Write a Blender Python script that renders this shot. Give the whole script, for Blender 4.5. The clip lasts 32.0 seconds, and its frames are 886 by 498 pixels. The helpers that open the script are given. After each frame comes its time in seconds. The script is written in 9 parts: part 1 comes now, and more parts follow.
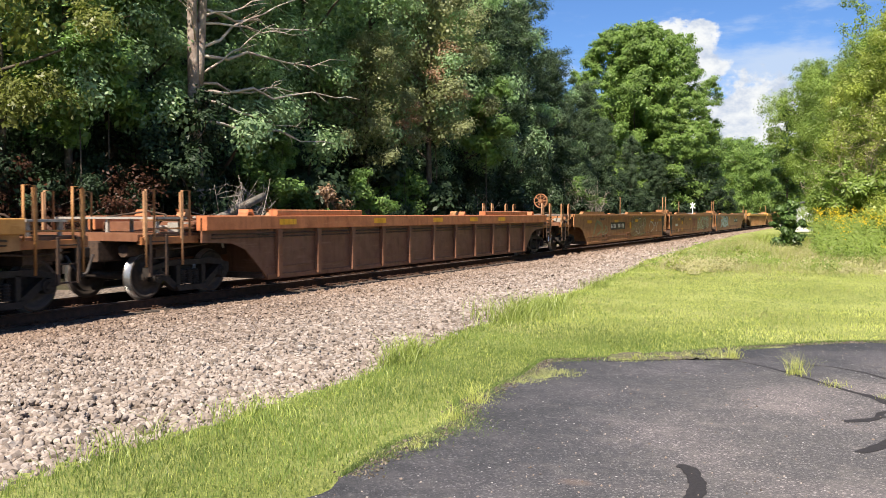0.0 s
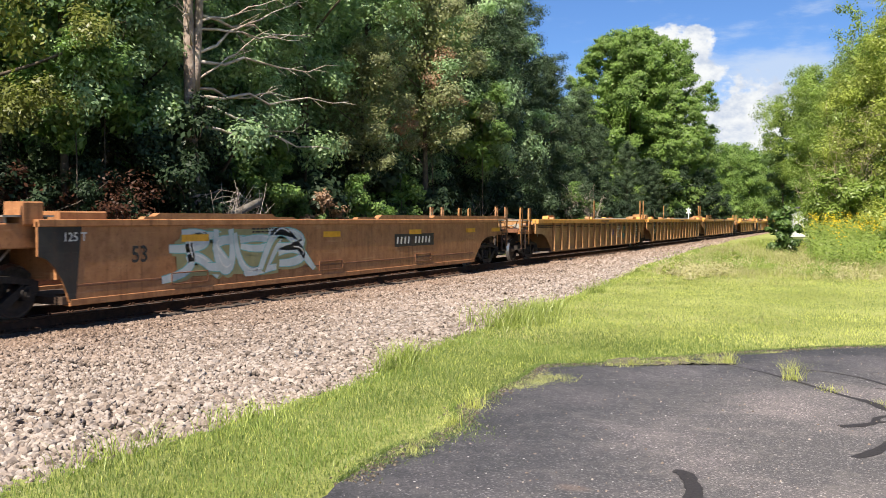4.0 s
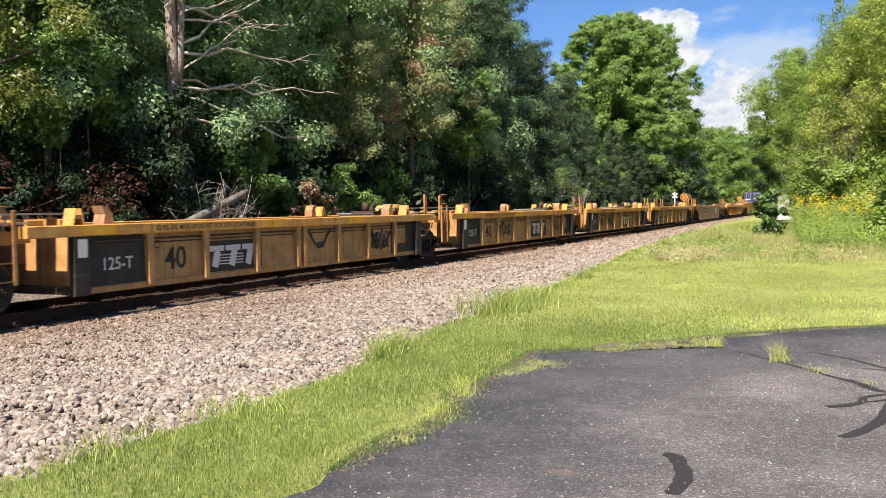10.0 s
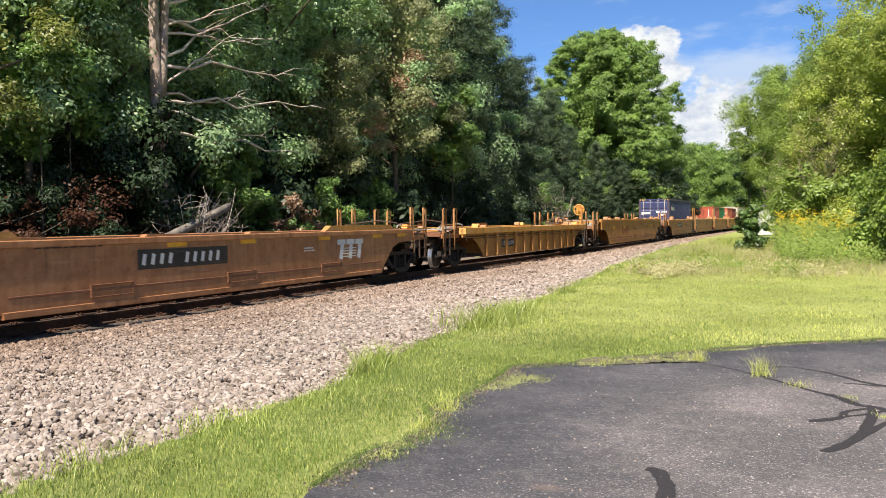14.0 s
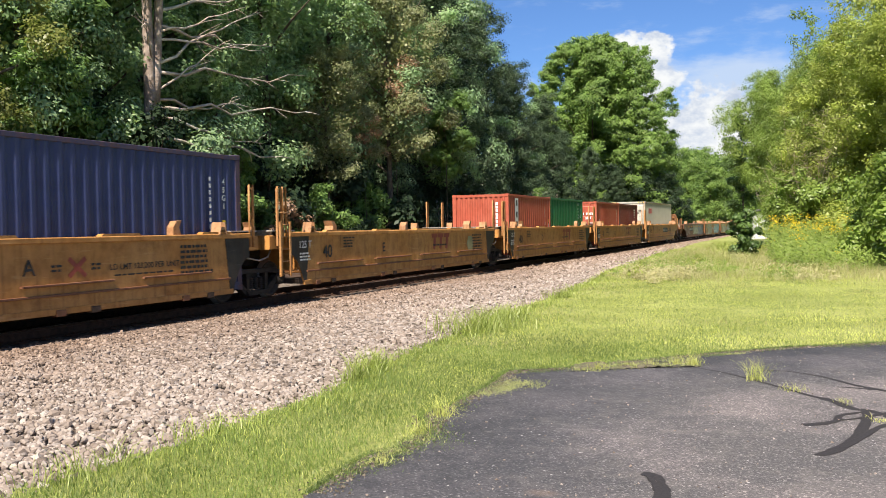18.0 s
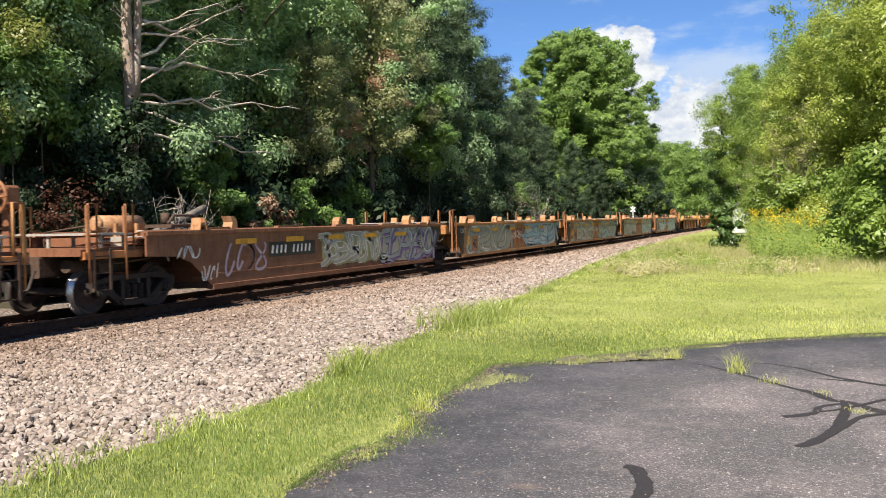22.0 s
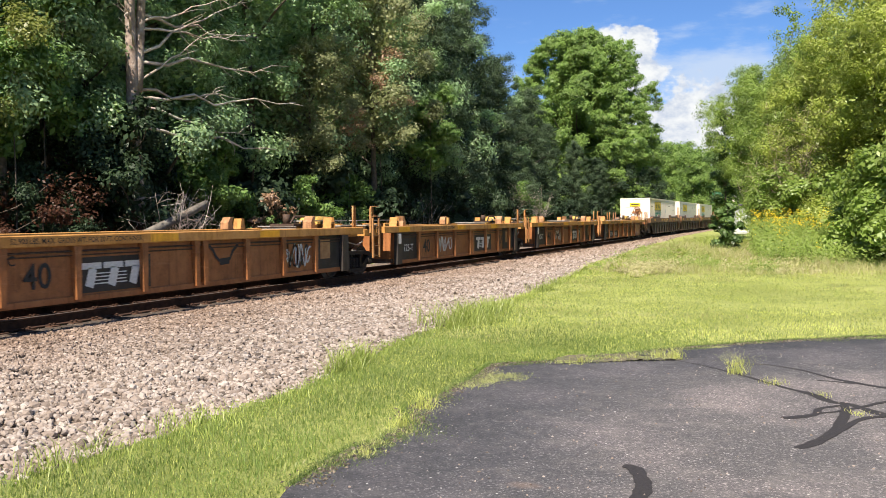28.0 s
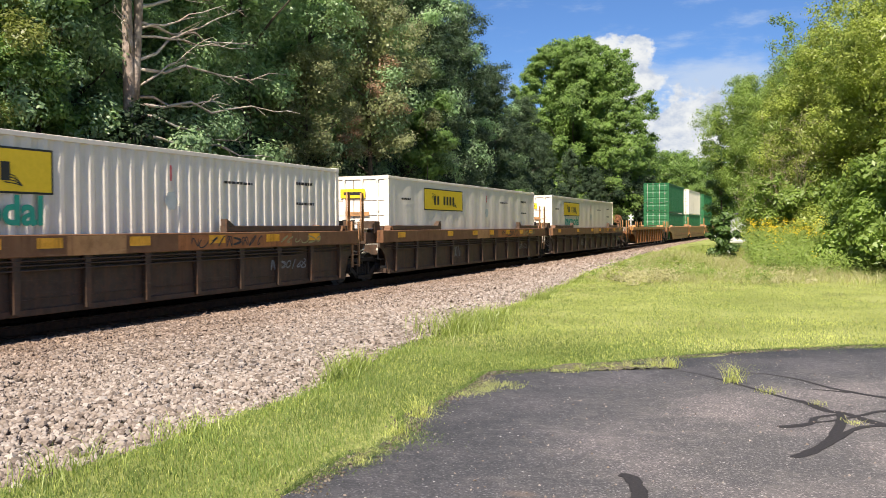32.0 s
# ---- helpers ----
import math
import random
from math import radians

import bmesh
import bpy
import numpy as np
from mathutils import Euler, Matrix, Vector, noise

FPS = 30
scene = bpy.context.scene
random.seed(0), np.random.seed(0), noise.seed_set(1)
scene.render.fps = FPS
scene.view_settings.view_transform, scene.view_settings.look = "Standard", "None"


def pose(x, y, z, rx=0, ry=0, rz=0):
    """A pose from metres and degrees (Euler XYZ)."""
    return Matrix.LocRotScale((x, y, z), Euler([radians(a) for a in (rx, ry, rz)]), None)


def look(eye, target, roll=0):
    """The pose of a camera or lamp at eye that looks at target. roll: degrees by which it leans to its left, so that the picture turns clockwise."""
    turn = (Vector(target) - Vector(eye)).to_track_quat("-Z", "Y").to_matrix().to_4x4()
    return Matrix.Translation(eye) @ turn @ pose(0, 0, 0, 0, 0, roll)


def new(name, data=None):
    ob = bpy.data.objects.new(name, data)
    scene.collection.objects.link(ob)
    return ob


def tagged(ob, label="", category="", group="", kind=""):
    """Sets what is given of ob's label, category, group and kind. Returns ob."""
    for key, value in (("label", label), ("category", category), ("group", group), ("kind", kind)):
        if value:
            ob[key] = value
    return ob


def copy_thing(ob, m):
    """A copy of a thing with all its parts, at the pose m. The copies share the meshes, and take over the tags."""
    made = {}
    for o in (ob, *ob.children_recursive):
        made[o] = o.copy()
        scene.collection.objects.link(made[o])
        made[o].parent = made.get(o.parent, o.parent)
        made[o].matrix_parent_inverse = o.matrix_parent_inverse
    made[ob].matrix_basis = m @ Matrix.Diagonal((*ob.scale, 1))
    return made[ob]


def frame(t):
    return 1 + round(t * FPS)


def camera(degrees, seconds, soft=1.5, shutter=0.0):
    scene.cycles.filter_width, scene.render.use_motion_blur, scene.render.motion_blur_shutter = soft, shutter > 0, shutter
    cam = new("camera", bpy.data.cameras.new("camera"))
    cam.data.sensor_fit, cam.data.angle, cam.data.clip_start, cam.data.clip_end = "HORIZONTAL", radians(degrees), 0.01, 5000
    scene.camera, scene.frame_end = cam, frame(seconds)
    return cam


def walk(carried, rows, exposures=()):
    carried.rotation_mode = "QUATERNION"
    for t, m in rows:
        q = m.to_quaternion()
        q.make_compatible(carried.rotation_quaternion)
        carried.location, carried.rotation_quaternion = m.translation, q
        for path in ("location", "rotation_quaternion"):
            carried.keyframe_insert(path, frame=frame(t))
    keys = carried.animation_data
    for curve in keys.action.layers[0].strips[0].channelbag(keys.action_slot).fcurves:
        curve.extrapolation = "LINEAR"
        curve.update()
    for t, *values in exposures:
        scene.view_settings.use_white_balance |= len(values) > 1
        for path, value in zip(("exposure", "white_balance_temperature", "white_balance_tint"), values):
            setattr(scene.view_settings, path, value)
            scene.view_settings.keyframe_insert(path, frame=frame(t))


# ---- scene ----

TRACK_X, EYE_Z = -12.734, 1.563


def held(yaw, pitch, roll):
    """Camera pose from the three angles of the held phone."""
    return pose(0, 0, EYE_Z, 90 + pitch, 0, -yaw) @ pose(0, 0, 0, 0, 0, roll)


cam = camera(52.95, 32.0, soft=0.6, shutter=0.08)
PATH = [(0.0, -25.394, -2.244, 0.028), (0.5, -25.337, -2.251, 0.001), (1.0, -25.267, -2.288, -0.045), (1.5, -25.207, -2.098, -0.018), (2.0, -25.142, -1.961, -0.004), (2.5, -25.172, -1.888, -0.105), (3.0, -25.212, -1.94, -0.057), (3.5, -25.147, -1.936, 0.025), (5.5, -25.146, -1.783, -0.22), (6.0, -25.011, -1.77, -0.2), (6.5, -24.862, -1.698, -0.108), (7.0, -24.741, -1.629, -0.142), (7.5, -24.693, -1.498, -0.222), (8.0, -24.613, -1.545, -0.393), (8.5, -24.539, -1.75, -0.773), (9.0, -24.519, -2.072, -0.835), (9.5, -24.48, -2.393, -0.898), (10.0, -24.368, -2.661, -0.921), (10.5, -24.268, -2.903, -0.983), (11.0, -24.198, -2.934, -1.065), (11.5, -24.123, -2.685, -1.081), (12.0, -24.117, -2.36, -1.07), (12.5, -24.033, -2.116, -0.877), (13.0, -23.769, -1.889, -0.764), (13.5, -23.494, -1.786, -0.713), (14.0, -23.3, -1.756, -0.734), (14.5, -23.195, -1.546, -0.71), (16.5, -23.057, -1.114, -0.839), (17.0, -22.984, -1.203, -0.917), (17.5, -22.947, -1.31, -0.989), (18.0, -22.948, -1.405, -0.941), (18.5, -22.811, -1.384, -0.982), (19.0, -22.598, -1.324, -1.065), (19.5, -22.476, -1.351, -0.969), (20.0, -22.295, -1.478, -1.003), (20.5, -22.062, -1.575, -1.192), (21.0, -21.903, -1.647, -1.247), (21.5, -21.823, -1.726, -1.167), (22.0, -21.823, -1.769, -1.145), (22.5, -21.838, -1.856, -1.049), (23.0, -21.798, -1.909, -1.032), (23.5, -21.712, -1.849, -0.922), (24.0, -21.88, -1.521, -0.573), (24.5, -22.09, -1.239, -0.41), (25.0, -22.238, -1.27, -0.357), (25.5, -22.175, -1.4, -0.455), (27.5, -21.986, -1.868, -0.644), (28.0, -21.911, -1.893, -0.599), (28.5, -21.871, -1.843, -0.573), (29.0, -21.851, -1.695, -0.543), (29.5, -21.848, -1.484, -0.445), (30.0, -21.791, -1.389, -0.44), (30.5, -21.712, -1.406, -0.456), (31.0, -21.635, -1.463, -0.43), (31.5, -21.632, -1.43, -0.459), (32.0, -21.669, -1.375, -0.43)]
walk(cam, [(t, held(a, b, c)) for t, a, b, c in PATH], [(0.0, 1.2), (30.2, 1.2), (31.2, 1.15), (32.0, 1.09)])

# ---- world, sun ----
SUN_FROM = Vector((0.045, -0.66, 0.75)).normalized()
world = bpy.data.worlds.new("world")
scene.world = world
world.use_nodes = True
wn, wl = world.node_tree.nodes, world.node_tree.links
wn.clear()
sky = wn.new("ShaderNodeTexSky")
sky.sky_type = "NISHITA"
sky.sun_disc = False
sky.sun_elevation = math.asin(SUN_FROM.z)
sky.sun_rotation = math.atan2(SUN_FROM.x, SUN_FROM.y)
sky.altitude = 200
sky.air_density, sky.dust_density, sky.ozone_density = 1.0, 0.15, 3.0


def wmath(op, *vals):
    """A maths node of the world on numbers or other outputs."""
    m = wn.new("ShaderNodeMath")
    m.operation = op
    for k, v in enumerate(vals):
        if isinstance(v, (int, float)):
            m.inputs[k].default_value = v
        else:
            wl.new(v, m.inputs[k])
    return m.outputs[0]


wtc = wn.new("ShaderNodeTexCoord")
wsep = wn.new("ShaderNodeSeparateXYZ")
wl.new(wtc.outputs["Generated"], wsep.inputs[0])
AZ = wmath("ARCTAN2", wsep.outputs["X"], wsep.outputs["Y"])
EL = wmath("ARCSINE", wsep.outputs["Z"])


def wnoise(sx, sy, scale, detail, rough, shift=0.0):
    """Noise over the sky in azimuth and height."""
    c = wn.new("ShaderNodeCombineXYZ")
    wl.new(wmath("MULTIPLY", AZ, sx), c.inputs[0])
    wl.new(wmath("MULTIPLY_ADD", EL, sy, shift), c.inputs[1])
    t = wn.new("ShaderNodeTexNoise")
    t.inputs["Scale"].default_value, t.inputs["Detail"].default_value, t.inputs["Roughness"].default_value = scale, detail, rough
    wl.new(c.outputs[0], t.inputs["Vector"])
    return t.outputs["Fac"]


def heap(az, el, ra, re):
    """A rounded region of the sky, 1 in the middle and falling below 0 outside."""
    a = wmath("POWER", wmath("ABSOLUTE", wmath("DIVIDE", wmath("SUBTRACT", AZ, radians(az)), radians(ra))), 2.0)
    b = wmath("POWER", wmath("ABSOLUTE", wmath("DIVIDE", wmath("SUBTRACT", EL, radians(el)), radians(re))), 2.0)
    return wmath("SUBTRACT", 1.0, wmath("ADD", a, b))


def step(v, lo, hi):
    m = wn.new("ShaderNodeMapRange")
    m.interpolation_type = "SMOOTHSTEP"
    m.inputs["From Min"].default_value, m.inputs["From Max"].default_value = lo, hi
    wl.new(v, m.inputs["Value"])
    return m.outputs["Result"]


billow = wnoise(1.0, 1.25, 26.0, 9, 0.58)
solid = wmath("MAXIMUM", wmath("MAXIMUM", heap(-10.2, 9.3, 3.0, 3.0), heap(-6.3, 5.0, 5.6, 4.3)), wmath("MAXIMUM", heap(38, 9, 14, 6), wmath("MAXIMUM", heap(-75, 12, 16, 7), heap(150, 14, 30, 8))))
CUM = step(wmath("ADD", wmath("MULTIPLY", solid, 0.42), billow), 0.60, 0.72)
thin = wnoise(1.0, 3.2, 9.0, 8, 0.6, 3.0)
veil_at = wmath("MAXIMUM", heap(-5.5, 8.0, 6.5, 4.2), wmath("MULTIPLY", wnoise(0.7, 1.0, 2.0, 3, 0.5, 7.0), 0.9))
VEIL = wmath("MULTIPLY", step(wmath("ADD", wmath("MULTIPLY", veil_at, 0.36), thin), 0.62, 0.95), 0.85)
shade = step(wnoise(1.0, 1.4, 20.0, 8, 0.62, 0.05), 0.34, 0.6)
wcol = wn.new("ShaderNodeMixRGB")
wcol.inputs[1].default_value, wcol.inputs[2].default_value = (4.6, 5.3, 6.6, 1), (8.2, 8.3, 8.3, 1)
wl.new(shade, wcol.inputs[0])
wmix1 = wn.new("ShaderNodeMixRGB")
wmix1.inputs[2].default_value = (5.2, 6.2, 7.8, 1)
wl.new(VEIL, wmix1.inputs[0])
wtint = wn.new("ShaderNodeMixRGB")
wtint.blend_type = "MULTIPLY"
wtint.inputs[0].default_value, wtint.inputs[2].default_value = 1.0, (0.6, 0.8, 1.12, 1)
wl.new(sky.outputs["Color"], wtint.inputs[1])
wl.new(wtint.outputs["Color"], wmix1.inputs[1])
wmix = wn.new("ShaderNodeMixRGB")
wl.new(CUM, wmix.inputs[0])
wl.new(wmix1.outputs["Color"], wmix.inputs[1])
wl.new(wcol.outputs["Color"], wmix.inputs[2])
wbg = wn.new("ShaderNodeBackground")
wbg.inputs["Strength"].default_value = 0.052
wout = wn.new("ShaderNodeOutputWorld")
wl.new(wmix.outputs["Color"], wbg.inputs["Color"])
wl.new(wbg.outputs["Background"], wout.inputs["Surface"])
sun_data = bpy.data.lights.new("sun", "SUN")
sun_data.energy, sun_data.angle, sun_data.color = 4.6, radians(0.53), (1.0, 0.9, 0.77)
sun = new("sun", sun_data)
sun.matrix_basis = look(SUN_FROM * 100, (0, 0, 0))


# ---- materials ----
def shader(name):
    m = bpy.data.materials.new(name)
    m.use_nodes = True
    nt = m.node_tree
    return m, nt.nodes, nt.links, nt.nodes["Principled BSDF"]


def ramp(n, l, src, stops):
    r = n.new("ShaderNodeValToRGB")
    els = r.color_ramp.elements
    while len(els) < len(stops):
        els.new(0.5)
    for e, (p, c) in zip(els, stops):
        e.position, e.color = p, (*c, 1)
    l.new(src, r.inputs["Fac"])
    return r.outputs["Color"]


def noise_out(n, l, vec, scale, detail=4, rough=0.55):
    t = n.new("ShaderNodeTexNoise")
    t.inputs["Scale"].default_value, t.inputs["Detail"].default_value, t.inputs["Roughness"].default_value = scale, detail, rough
    l.new(vec, t.inputs["Vector"])
    return t.outputs["Fac"]


def mixed(n, l, fac, a, b, mode="MIX"):
    m = n.new("ShaderNodeMixRGB")
    m.blend_type = mode
    for i, v in enumerate((fac, a, b)):
        if isinstance(v, (int, float)):
            m.inputs[i].default_value = v
        elif isinstance(v, tuple):
            m.inputs[i].default_value = (*v, 1)
        else:
            l.new(v, m.inputs[i])
    return m.outputs["Color"]


def bumped(n, l, bsdf, height, strength, distance=0.02):
    b = n.new("ShaderNodeBump")
    b.inputs["Strength"].default_value, b.inputs["Distance"].default_value = strength, distance
    l.new(height, b.inputs["Height"])
    l.new(b.outputs["Normal"], bsdf.inputs["Normal"])


def coords(n, l, scale=(1, 1, 1), shift=True):
    tc = n.new("ShaderNodeTexCoord")
    mp = n.new("ShaderNodeMapping")
    mp.inputs["Scale"].default_value = scale
    l.new(tc.outputs["Object"], mp.inputs["Vector"])
    if shift:
        oi = n.new("ShaderNodeObjectInfo")
        mul = n.new("ShaderNodeMath")
        mul.operation = "MULTIPLY"
        mul.inputs[1].default_value = 37.0
        l.new(oi.outputs["Random"], mul.inputs[0])
        l.new(mul.outputs[0], mp.inputs["Location"])
    return mp.outputs["Vector"]


MATS = {}


def paint(name, base, rust=0.3, fade=(0.45, 0.36, 0.24), rough=0.6, rustcol=(0.16, 0.065, 0.03), grime=1.0):
    """Weathered paint: faded patches, rust blooms and vertical streaks of grime."""
    if name in MATS:
        return MATS[name]
    base, fade = tuple(0.92 * x for x in base), tuple(0.92 * x for x in fade)
    m, n, l, b = shader(name)
    v = coords(n, l)
    vs = coords(n, l, (7, 7, 0.6))
    big = ramp(n, l, noise_out(n, l, v, 0.8, 7, 0.6), [(0.38, (0, 0, 0)), (0.68, (1, 1, 1))])
    fine = noise_out(n, l, v, 16, 8, 0.72)
    mid = noise_out(n, l, v, 3.2, 8, 0.68)
    streak = ramp(n, l, noise_out(n, l, vs, 1.0, 6, 0.65), [(0.44, (0, 0, 0)), (0.7, (1, 1, 1))])
    c = mixed(n, l, mixed(n, l, 1.0, big, (0.4, 0.4, 0.4), "MULTIPLY"), base, fade)
    c = mixed(n, l, 1.0, c, ramp(n, l, mid, [(0.3, tuple(1 - grime * (1 - x) for x in (0.62, 0.58, 0.55))), (0.5, (0.97, 0.97, 0.97)), (0.72, tuple(1 + grime * (x - 1) for x in (1.18, 1.16, 1.12)))]), "MULTIPLY")
    k = min(1.0, rust * 1.5)
    c = mixed(n, l, mixed(n, l, 1.0, streak, (k, k, k), "MULTIPLY"), c, tuple(0.45 * x + 0.55 * y for x, y in zip(base, rustcol)))
    spots = ramp(n, l, fine, [(0.60 - 0.14 * rust, (0, 0, 0)), (0.72 - 0.1 * rust, (1, 1, 1))])
    k = min(1.0, 0.2 + rust)
    c = mixed(n, l, mixed(n, l, 1.0, spots, (k, k, k), "MULTIPLY"), c, rustcol)
    # run-down dirt in narrow drips, pale rubbed scuffs along the side, and chips
    drip = ramp(n, l, noise_out(n, l, coords(n, l, (12, 12, 0.3)), 1.0, 5, 0.7), [(0.54, (0, 0, 0)), (0.64, (1, 1, 1))])
    where = ramp(n, l, noise_out(n, l, coords(n, l, (0.7, 0.7, 0.9)), 1.0, 3, 0.5), [(0.42, (0, 0, 0)), (0.6, (0.75 * grime, 0.75 * grime, 0.75 * grime))])
    c = mixed(n, l, mixed(n, l, 1.0, drip, where, "MULTIPLY"), c, tuple(0.3 * x + 0.25 * y for x, y in zip(base, rustcol)))
    scuff = ramp(n, l, noise_out(n, l, coords(n, l, (0.9, 0.9, 11)), 1.0, 7, 0.72), [(0.58, (0, 0, 0)), (0.7, (0.4 * grime, 0.4 * grime, 0.4 * grime))])
    c = mixed(n, l, scuff, c, tuple(min(0.8, 1.25 * x + 0.03) for x in fade))
    l.new(c, b.inputs["Base Color"])
    b.inputs["Roughness"].default_value = rough
    b.inputs["Specular IOR Level"].default_value = 0.3
    bumped(n, l, b, mid, 0.3, 0.012)
    MATS[name] = m
    return m


def grainy(name, a, b2, scale, rough=0.8, bump=0.4, dist=0.02, metal=0.0, third=None, big=0.6):
    """Two tones mixed at two scales, with relief."""
    if name in MATS:
        return MATS[name]
    m, n, l, b = shader(name)
    v = coords(n, l, shift=False)
    f1 = noise_out(n, l, v, scale, 8, 0.65)
    f2 = noise_out(n, l, v, big, 4)
    c = ramp(n, l, f1, [(0.32, a), (0.68, b2)])
    if third:
        c = mixed(n, l, ramp(n, l, f2, [(0.42, (0, 0, 0)), (0.68, (0.8, 0.8, 0.8))]), c, third)
    l.new(c, b.inputs["Base Color"])
    b.inputs["Roughness"].default_value, b.inputs["Metallic"].default_value = rough, metal
    b.inputs["Specular IOR Level"].default_value = 0.3
    bumped(n, l, b, f1, bump, dist)
    MATS[name] = m
    return m


def foliage(name, dark, light, odd=None, through_light=0.35, gloss=0.45):
    """Leaves that differ one by one and by clump; part of the light passes through them."""
    if name in MATS:
        return MATS[name]
    m, n, l, b = shader(name)
    geo = n.new("ShaderNodeNewGeometry")
    stops = [(0.0, tuple(0.7 * x + 0.3 * y for x, y in zip(dark, light))), (0.82, light)]
    stops.append((1.0, odd or tuple(1.25 * x for x in light)))
    c = ramp(n, l, geo.outputs["Random Per Island"], stops)
    v = coords(n, l)
    c = mixed(n, l, 0.55, c, ramp(n, l, noise_out(n, l, v, 0.55, 3), [(0.28, tuple(0.8 * x for x in dark)), (0.66, tuple(1.35 * x for x in light))]))
    l.new(c, b.inputs["Base Color"])
    b.inputs["Roughness"].default_value = 0.42
    b.inputs["Specular IOR Level"].default_value = gloss
    tr = n.new("ShaderNodeBsdfTranslucent")
    l.new(mixed(n, l, 1.0, c, (1.2, 1.35, 0.85), "MULTIPLY"), tr.inputs["Color"])
    mx = n.new("ShaderNodeMixShader")
    mx.inputs[0].default_value = through_light
    l.new(b.outputs[0], mx.inputs[1])
    l.new(tr.outputs[0], mx.inputs[2])
    l.new(mx.outputs[0], n["Material Output"].inputs["Surface"])
    MATS[name] = m
    return m


def islands(name, stops, rough=0.85, scale=30.0, dust=False):
    """Loose pieces in one mesh that differ piece by piece, with grain; rust dust of the wheels lies near the rails."""
    m, n, l, b = shader(name)
    geo = n.new("ShaderNodeNewGeometry")
    c = ramp(n, l, geo.outputs["Random Per Island"], stops)
    v = coords(n, l, shift=False)
    f = noise_out(n, l, v, scale, 5, 0.7)
    if dust:
        sx = n.new("ShaderNodeSeparateXYZ")
        l.new(v, sx.inputs[0])
        wob = n.new("ShaderNodeMath")
        wob.operation = "MULTIPLY_ADD"
        wob.inputs[1].default_value = 3.4
        l.new(noise_out(n, l, v, 0.6, 5, 0.6), wob.inputs[0])
        l.new(sx.outputs["X"], wob.inputs[2])
        mr = n.new("ShaderNodeMapRange")
        mr.inputs["From Min"].default_value, mr.inputs["From Max"].default_value = TRACK_X + 3.2, TRACK_X + 7.4
        l.new(wob.outputs[0], mr.inputs["Value"])
        c = mixed(n, l, 1.0, c, ramp(n, l, mr.outputs["Result"], [(0.0, (0.80, 0.68, 0.58)), (0.45, (1.0, 0.95, 0.9)), (1.0, (1.08, 1.1, 1.1))]), "MULTIPLY")
    c = mixed(n, l, 0.5, c, ramp(n, l, f, [(0.3, (0.35, 0.33, 0.3)), (0.7, (1, 1, 1))]), "MULTIPLY")
    l.new(c, b.inputs["Base Color"])
    b.inputs["Roughness"].default_value = rough
    bumped(n, l, b, f, 0.4, 0.01)
    return m


M_LETTER_W = grainy("white_lettering", (0.55, 0.53, 0.48), (0.75, 0.73, 0.68), 20, 0.7, 0.1)
M_LETTER_K = grainy("black_lettering", (0.02, 0.02, 0.02), (0.05, 0.045, 0.04), 20, 0.7, 0.1)
M_STEEL = grainy("rusty_steel", (0.035, 0.024, 0.018), (0.10, 0.06, 0.04), 18, 0.75, 0.4, 0.01)
M_TRUCK = grainy("grimy_cast_steel", (0.011, 0.009, 0.008), (0.036, 0.028, 0.023), 14, 0.7, 0.4, 0.01)
M_WHEEL = grainy("wheel_steel", (0.03, 0.024, 0.02), (0.08, 0.06, 0.05), 12, 0.6, 0.3, 0.01)
M_TREAD = grainy("bright_wheel_tread", (0.35, 0.34, 0.33), (0.55, 0.54, 0.52), 25, 0.3, 0.1, 0.005, 0.9)
M_GALV = grainy("galvanised_grating", (0.2, 0.18, 0.155), (0.4, 0.37, 0.32), 22, 0.6, 0.2)
M_RAILSIDE = grainy("rusty_rail", (0.026, 0.015, 0.011), (0.075, 0.038, 0.024), 10, 0.85, 0.3, 0.01)
M_RAILTOP = grainy("worn_rail_head", (0.25, 0.22, 0.2), (0.45, 0.42, 0.4), 9, 0.35, 0.1, 0.005, 0.8)
M_TIE = grainy("weathered_tie", (0.03, 0.023, 0.018), (0.1, 0.07, 0.052), 9, 0.9, 0.6, 0.02)
M_PLATE = grainy("orange_rust", (0.05, 0.026, 0.016), (0.12, 0.06, 0.035), 14, 0.9, 0.4, 0.01)
M_BARK = grainy("bark", (0.05, 0.04, 0.03), (0.15, 0.12, 0.09), 6, 0.9, 0.9, 0.05)
M_DEADWOOD = grainy("bleached_dead_wood", (0.34, 0.28, 0.23), (0.66, 0.59, 0.52), 4, 0.85, 0.9, 0.05, third=(0.2, 0.13, 0.1))
M_SNAG = grainy("grey_brown_snag_wood", (0.17, 0.13, 0.108), (0.46, 0.385, 0.33), 5, 0.9, 1.0, 0.06, third=(0.15, 0.095, 0.07))
M_BLACK = paint("black_panel", (0.028, 0.027, 0.026), 0.15, (0.07, 0.06, 0.05))

# ---- mesh helpers ----
CACHE = {}


